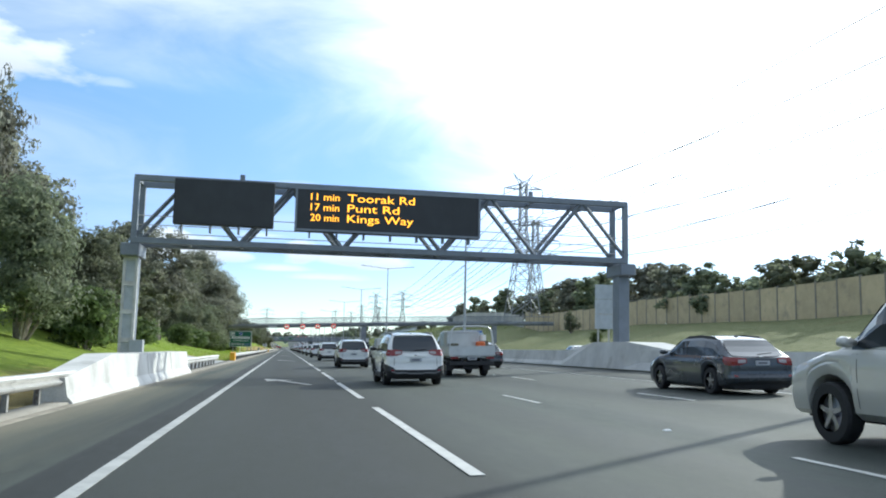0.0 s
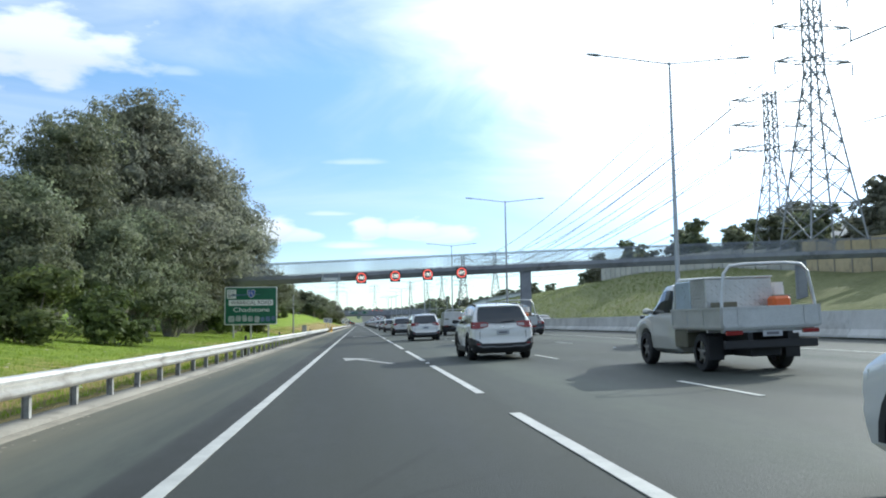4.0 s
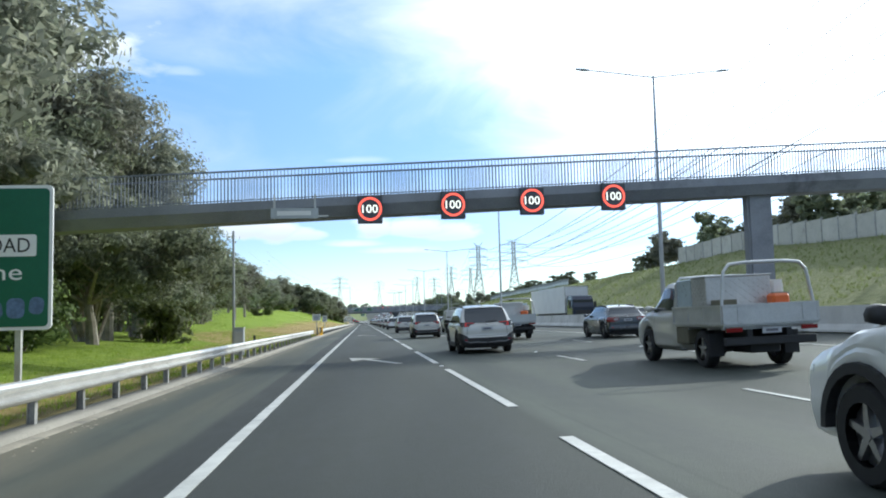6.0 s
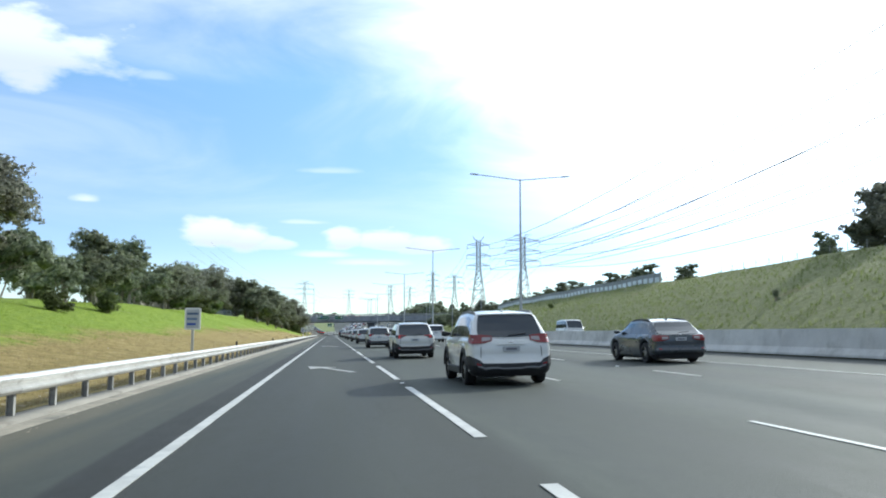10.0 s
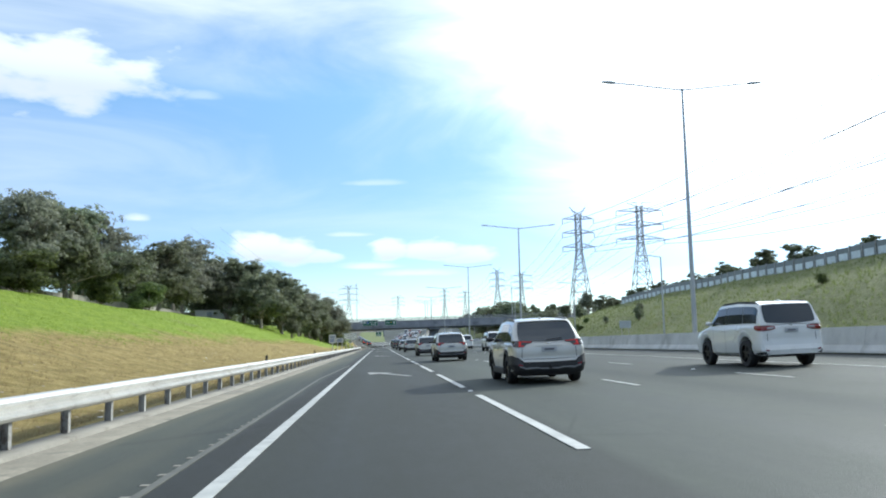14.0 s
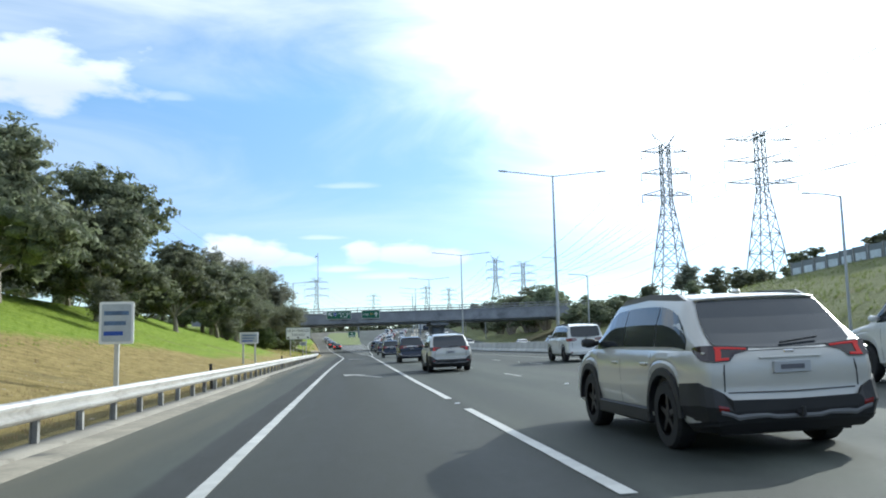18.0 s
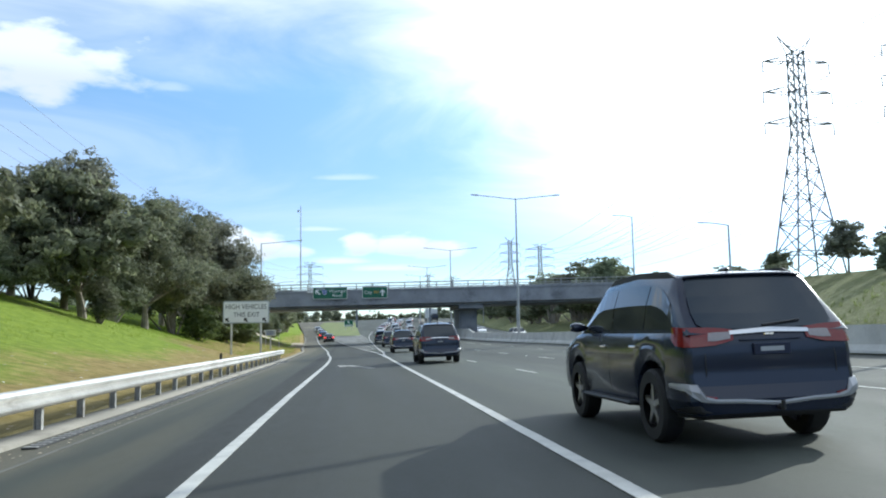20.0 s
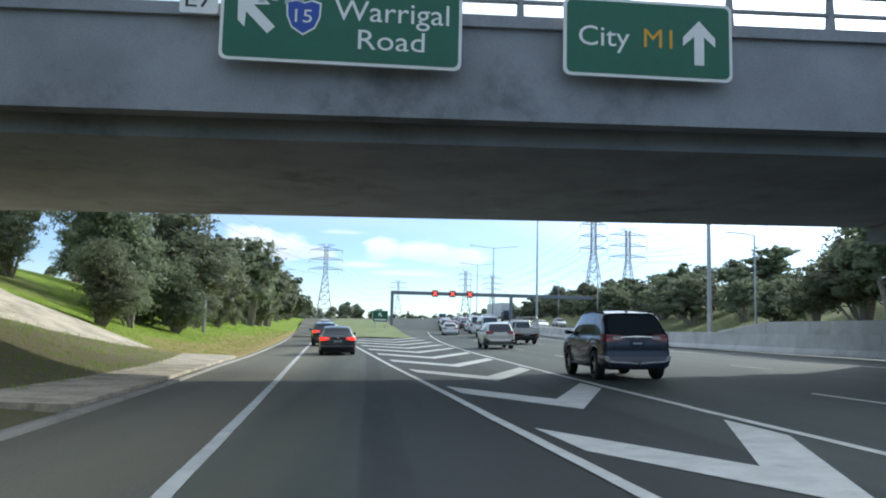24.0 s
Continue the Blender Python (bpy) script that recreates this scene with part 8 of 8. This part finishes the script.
SEDAN = dict(L=4.7, W=1.83, H=1.45, belt=0.95, hood=0.90, nose=0.58, g=(0.62, 1.35, 2.6, 3.65), pillars=(1.55, 2.35), wheels=(0.95, 3.75), r=0.33, tail=(0.74, 0.90, 0.42), plate_z=0.70, clear=0.17, lower=0.5)
vehicle("sedan", "dark sedan with brake lights on in the exit lane", stand(-3.7, 646.3, 4.0), paint=BLACK_CAR, lit=True, **SEDAN)
vehicle("suv", "dark sport utility car queueing ahead", stand(-5.2, 664, 5.0), paint=BLACK_CAR, lit=True, **SUV)
silver_suv = vehicle("suv", "silver grey sport utility car", stand(6.0, 655.5), paint=SILVER_CAR, plain=True, **SUV)
white_sedan = vehicle("sedan", "white sedan in moving traffic", stand(5.9 + bend(702), 702, -3), paint=WHITE_CAR, plain=True, **SEDAN)
grey_sedan = vehicle("sedan", "grey sedan in moving traffic", stand(9.4 + bend(735), 735, -4), paint=GREY_CAR, plain=True, **SEDAN)
red_suv = vehicle("suv", "dark red sport utility car in moving traffic", stand(13.2 + bend(742), 742, -4), paint=RED_CAR, plain=True, **SUV)
white_van = vehicle("van", "white high-roofed van in moving traffic", stand(9.4 + bend(690), 690), plain=True, L=5.3, W=1.95, H=2.25, belt=1.25, hood=1.12, nose=0.75, g=(0.06, 0.16, 3.9, 4.75), pillars=(1.6, 3.0), wheels=(1.0, 4.2), r=0.345, paint=WHITE_CAR,
                    tail=(0.95, 1.30, 0.14), plate_z=0.8, roof_w=0.82)


def utility(at, label, canopy=True):
    """A single-cab utility: cab in front, flat aluminium tray on an open chassis, rear hoop, chequer-plate box."""
    t = vehicle("utility", label, at, L=5.3, W=1.86, H=1.80, belt=1.12, hood=1.08, nose=0.75, g=(2.50, 2.58, 3.35, 4.15), pillars=(), wheels=(4.25,), r=0.375, paint=SILVER_CAR, clear=0.32, roof_w=0.78, start=2.46)
    for s in (-1, 1):
        wheel(t, s * 0.76, 1.15, 0.375, 0.24, RIM, s)
        part("side_board", boxes((min(s * 0.925, s * 0.95), max(s * 0.925, s * 0.95), -0.08, 2.40, 0.86, 1.24), (min(s * 0.945, s * 0.97), max(s * 0.945, s * 0.97), -0.08, 2.40, 0.86, 0.90), (min(s * 0.945, s * 0.97), max(s * 0.945, s * 0.97), -0.08, 2.40, 1.20, 1.24),
                                 *[(min(s * 0.945, s * 0.965), max(s * 0.945, s * 0.965), y, y + 0.05, 0.86, 1.24) for y in (-0.06, 0.75, 1.55, 2.34)]), TRAY, t, "aluminium drop side")
        bm = bmesh.new()
        polytube(bm, [(s * 0.88, 2.38, 1.0), (s * 0.86, 2.36, 1.72), (s * 0.76, 2.35, 1.86), (0, 2.35, 1.88)], 0.026, 7)
        part("head_hoop", bm, TRAY, t)
        part("under_box", boxes((min(s * 0.62, s * 0.92), max(s * 0.62, s * 0.92), 1.72, 2.36, 0.46, 0.82), bevel=0.02), OLIVE_BOX, t, "dull under-tray locker")
        part("mud_flap", boxes((min(s * 0.62, s * 0.92), max(s * 0.62, s * 0.92), 0.66, 0.68, 0.24, 0.70), bevel=0.004), TRIM, t)
        part("tray_light", boxes((min(s * 0.58, s * 0.90), max(s * 0.58, s * 0.90), -0.12, -0.07, 0.72, 0.80), bevel=0.008), TAIL, t, "flat red tray light")
        part("chassis_rail", boxes((min(s * 0.34, s * 0.44), max(s * 0.34, s * 0.44), 0.0, 2.6, 0.56, 0.76)), TRIM, t)
    part("tray_floor", boxes((-0.93, 0.93, -0.08, 2.40, 0.82, 0.86), *[(-0.9, 0.9, y, y + 0.06, 0.76, 0.82) for y in (0.05, 0.7, 1.7, 2.2)]), TRAY, t)
    part("tail_board", boxes((-0.95, 0.95, -0.11, -0.08, 0.86, 1.24), (-0.95, 0.95, -0.125, -0.105, 1.20, 1.24), (-0.95, 0.95, -0.125, -0.105, 0.86, 0.90), *[(x, x + 0.04, -0.125, -0.105, 0.86, 1.24) for x in (-0.95, -0.66, 0.62, 0.91)]), TRAY, t, "aluminium tail board")
    bm = bmesh.new()
    polytube(bm, [(-0.93, -0.02, 0.9), (-0.90, 0.0, 1.3), (-0.82, 0.02, 1.86), (-0.70, 0.03, 2.0), (-0.4, 0.03, 2.03), (0.4, 0.03, 2.03), (0.70, 0.03, 2.0), (0.82, 0.02, 1.86), (0.90, 0.0, 1.3), (0.93, -0.02, 0.9)], 0.033, 8)
    part("rear_hoop", bm, TRAY, t, "bent aluminium rack hoop")
    part("rear_bar", boxes((-0.90, 0.90, -0.06, 0.06, 0.46, 0.62), (-0.3, 0.3, 0.2, 1.0, 0.3, 0.5), (-0.75, 0.75, 1.05, 1.25, 0.30, 0.44), bevel=0.02), TRIM, t, "black rear step bar and axle")
    np_ = part("number_plate", boxes((-0.186, 0.186, -0.10, -0.08, 0.68, 0.79)), PLATE, t)
    part("plate_bar", boxes((-0.12, 0.12, -0.104, -0.10, 0.71, 0.76)), PLATE_BAR, np_)
    if canopy:
        part("tool_canopy", boxes((-0.86, 0.86, 1.55, 2.33, 0.862, 1.80), bevel=0.02), CANOPY_BLUE, t, "pale blue-grey canopy box")
        part("toolbox", boxes((-0.86, 0.50, 0.80, 1.54, 0.862, 1.80), bevel=0.015), TRAY, t, "chequer-plate toolbox")
        bm = bmesh.new()
        for i in range(14):
            for k in range(12):
                x, z = -0.82 + 0.096 * i, 0.92 + 0.074 * k
                d = 0.022 if (i + k) % 2 else -0.022
                tube(bm, (x - 0.022, 0.797, z - d), (x + 0.022, 0.797, z + d), 0.006, n=3)
        for i in range(8):
            for k in range(12):
                y, z = 0.85 + 0.09 * i, 0.92 + 0.074 * k
                d = 0.022 if (i + k) % 2 else -0.022
                tube(bm, (-0.863, y - 0.022, z - d), (-0.863, y + 0.022, z + d), 0.006, n=3)
        tagged(part("chequer_relief", bm, GALV, t), kind="stuff")
        part("toolbox_lid", boxes((-0.88, 0.52, 0.78, 1.56, 1.80, 1.83), bevel=0.008), TRAY, t)
        part("gas_bottle", tubes(((0.68, 1.0, 1.45), (0.68, 1.0, 1.62), 0.16), ((0.68, 1.0, 1.62), (0.68, 1.0, 1.70), 0.15), n=14), WHITE_CAR, t, "white round bottle")
        part("crate", boxes((0.52, 0.9, 0.82, 1.3, 0.862, 1.45), bevel=0.02), OLIVE_BOX, t)
        part("fuel_can", boxes((0.30, 0.66, 0.36, 0.66, 0.862, 1.42), bevel=0.05), ORANGE_CAN, t, "orange-red plastic can")
        part("wood_crate", boxes((-0.85, -0.5, 0.2, 0.62, 0.862, 1.34), bevel=0.01), OLIVE_BOX, t, "olive wooden crate")
    return t


ute = utility(stand(7.35, 141.6), "silver single-cab utility with aluminium tray and mesh canopy")
utility(stand(9.4 + bend(666), 666), "pale tray utility in moving traffic", False)


def lorry(label, at, L, H, box_mat, cab_mat):
    t = thing("truck", label, "truck", "oncoming traffic", at=at)
    part("cargo_box", boxes((-1.23, 1.23, 2.6, L, 1.15, H), bevel=0.04), box_mat, t)
    part("corner_post", boxes((-1.25, -1.17, 2.58, 2.68, 1.1, H), (1.17, 1.25, 2.58, 2.68, 1.1, H), (-1.25, 1.25, 2.58, 2.66, H - 0.1, H + 0.01)), GALV, t)
    bm = bmesh.new()
    loft(bm, [[(-1.15, y, 0.6), (1.15, y, 0.6), (1.15, y, z1), (1.05, y, z2), (-1.05, y, z2), (-1.15, y, z1)] for y, z1, z2 in ((0.0, 1.5, 1.75), (0.12, 1.7, 2.5), (0.5, 1.9, 2.85), (2.3, 1.95, 2.95))])
    part("cab", bm, cab_mat, t)
    part("windscreen", boxes((-1.0, 1.0, 0.07, 0.2, 1.75, 2.45)), CAR_GLASS, t)
    for s in (-1, 1):
        part("side_window", boxes((min(s * 1.12, s * 1.16), max(s * 1.12, s * 1.16), 0.6, 1.7, 1.75, 2.45)), CAR_GLASS, t)
        part("mirror", boxes((min(s * 1.2, s * 1.42), max(s * 1.2, s * 1.42), 0.2, 0.35, 1.6, 2.3), bevel=0.03), TRIM, t)
    part("grille", boxes((-0.8, 0.8, -0.03, 0.05, 0.7, 1.4)), TRIM, t)
    part("chassis", boxes((-0.5, 0.5, 1.5, L - 0.3, 0.7, 1.15)), TRIM, t)
    for wy in (1.2, L - 2.8, L - 1.6):
        for s in (-1, 1):
            wheel(t, s * 1.05, wy, 0.5, 0.3, RIM, s)
    return t


lorry("white articulated truck coming the other way", Matrix.Translation((22.2 + bend(805), 805, 0.5 + rise(815))) @ pose(0, 0, 0, 1.8, 0, 0), 27.0, 4.7, TRUCK_WHITE, BLUE_CAR)
lorry("long white articulated truck with dark cab on the opposite carriageway", Matrix.Translation((21.9, 235, 0.5)), 20.0, 3.95, TRUCK_WHITE, BLUE_CAR)
lorry("blue and white box truck coming the other way", Matrix.Translation((27.0, 117, 0.5)), 8.0, 3.9, TRUCK_BLUE, TRUCK_WHITE)


def oncoming(master, x, y):
    c = copy_thing(master, Matrix.Translation((x + bend(y), y, 0.502 + rise(y))) @ pose(0, 0, 0, 0, 0, 180))
    c["group"] = "oncoming traffic"
    return c


for master, x, y in ((white_van, 25.8, 341), (white_sedan, 22.2, 150), (red_suv, 25.8, 62), (white_sedan, 25.8, 74), (grey_sedan, 22.2, 205), (white_sedan, 25.8, 222), (silver_suv, 29.2, 243), 
                     (white_sedan, 25.8, 500), (grey_sedan, 22.3, 540), (white_sedan, 25.8, 575), (silver_suv, 22.3, 610), (white_sedan, 25.8, 665), (red_suv, 22.3, 680), (white_van, 25.8, 720), (white_sedan, 22.3, 745), (silver_suv, 29.2, 770)):
    oncoming(master, x, y)
rc = random.Random(17)
pool = [white_sedan, grey_sedan, silver_suv, red_suv, white_van, white_sedan, silver_suv]
for k in range(25):
    lane = (5.6, 9.1, 12.6)[k % 3]
    y = 690 + (k // 3) * 17 + rc.uniform(-4, 4)
    if y > 900 or (k < 3 and lane < 6):
        continue
    x = lane + bend(y) + 0.6
    copy_thing(pool[k % len(pool)], stand(x, y, -math.degrees(math.atan((bend(y + 4) - bend(y)) / 4))))
for k in range(5):
    y = 678 + 15 * k
    copy_thing(grey_sedan if k % 2 else white_sedan, stand((exit_left(y) + gore_left(y)) / 2, y, 4))

# traffic in the three lanes beside the camera's, car behind car
for master, x, ys in ((white_suv, 3.95, (49.5, 77.5, 103, 126, 154, 268)), (silver_wagon, 3.87, (180, 206.4, 288, 316, 343, 367.5, 395, 418, 453, 481)), (blue_4wd, 3.9, (504.5,)), (blue_4wd, 4.15, (564,)), (blue_4wd, 4.65, (594.5,)), (blue_4wd, 4.7, (625,)),
                      (ute, 7.4, (5, 33.2, 60.2, 91, 117, 167.5, 193.5, 220, 251)), (grey_wagon, 11.3, (18.5, 74.5, 102, 129, 157, 188, 217, 246, 276)), (white_4wd, 11.25, (308, 339, 401, 429, 458, 486))):
    for y in ys:
        copy_thing(master, stand(x, y))
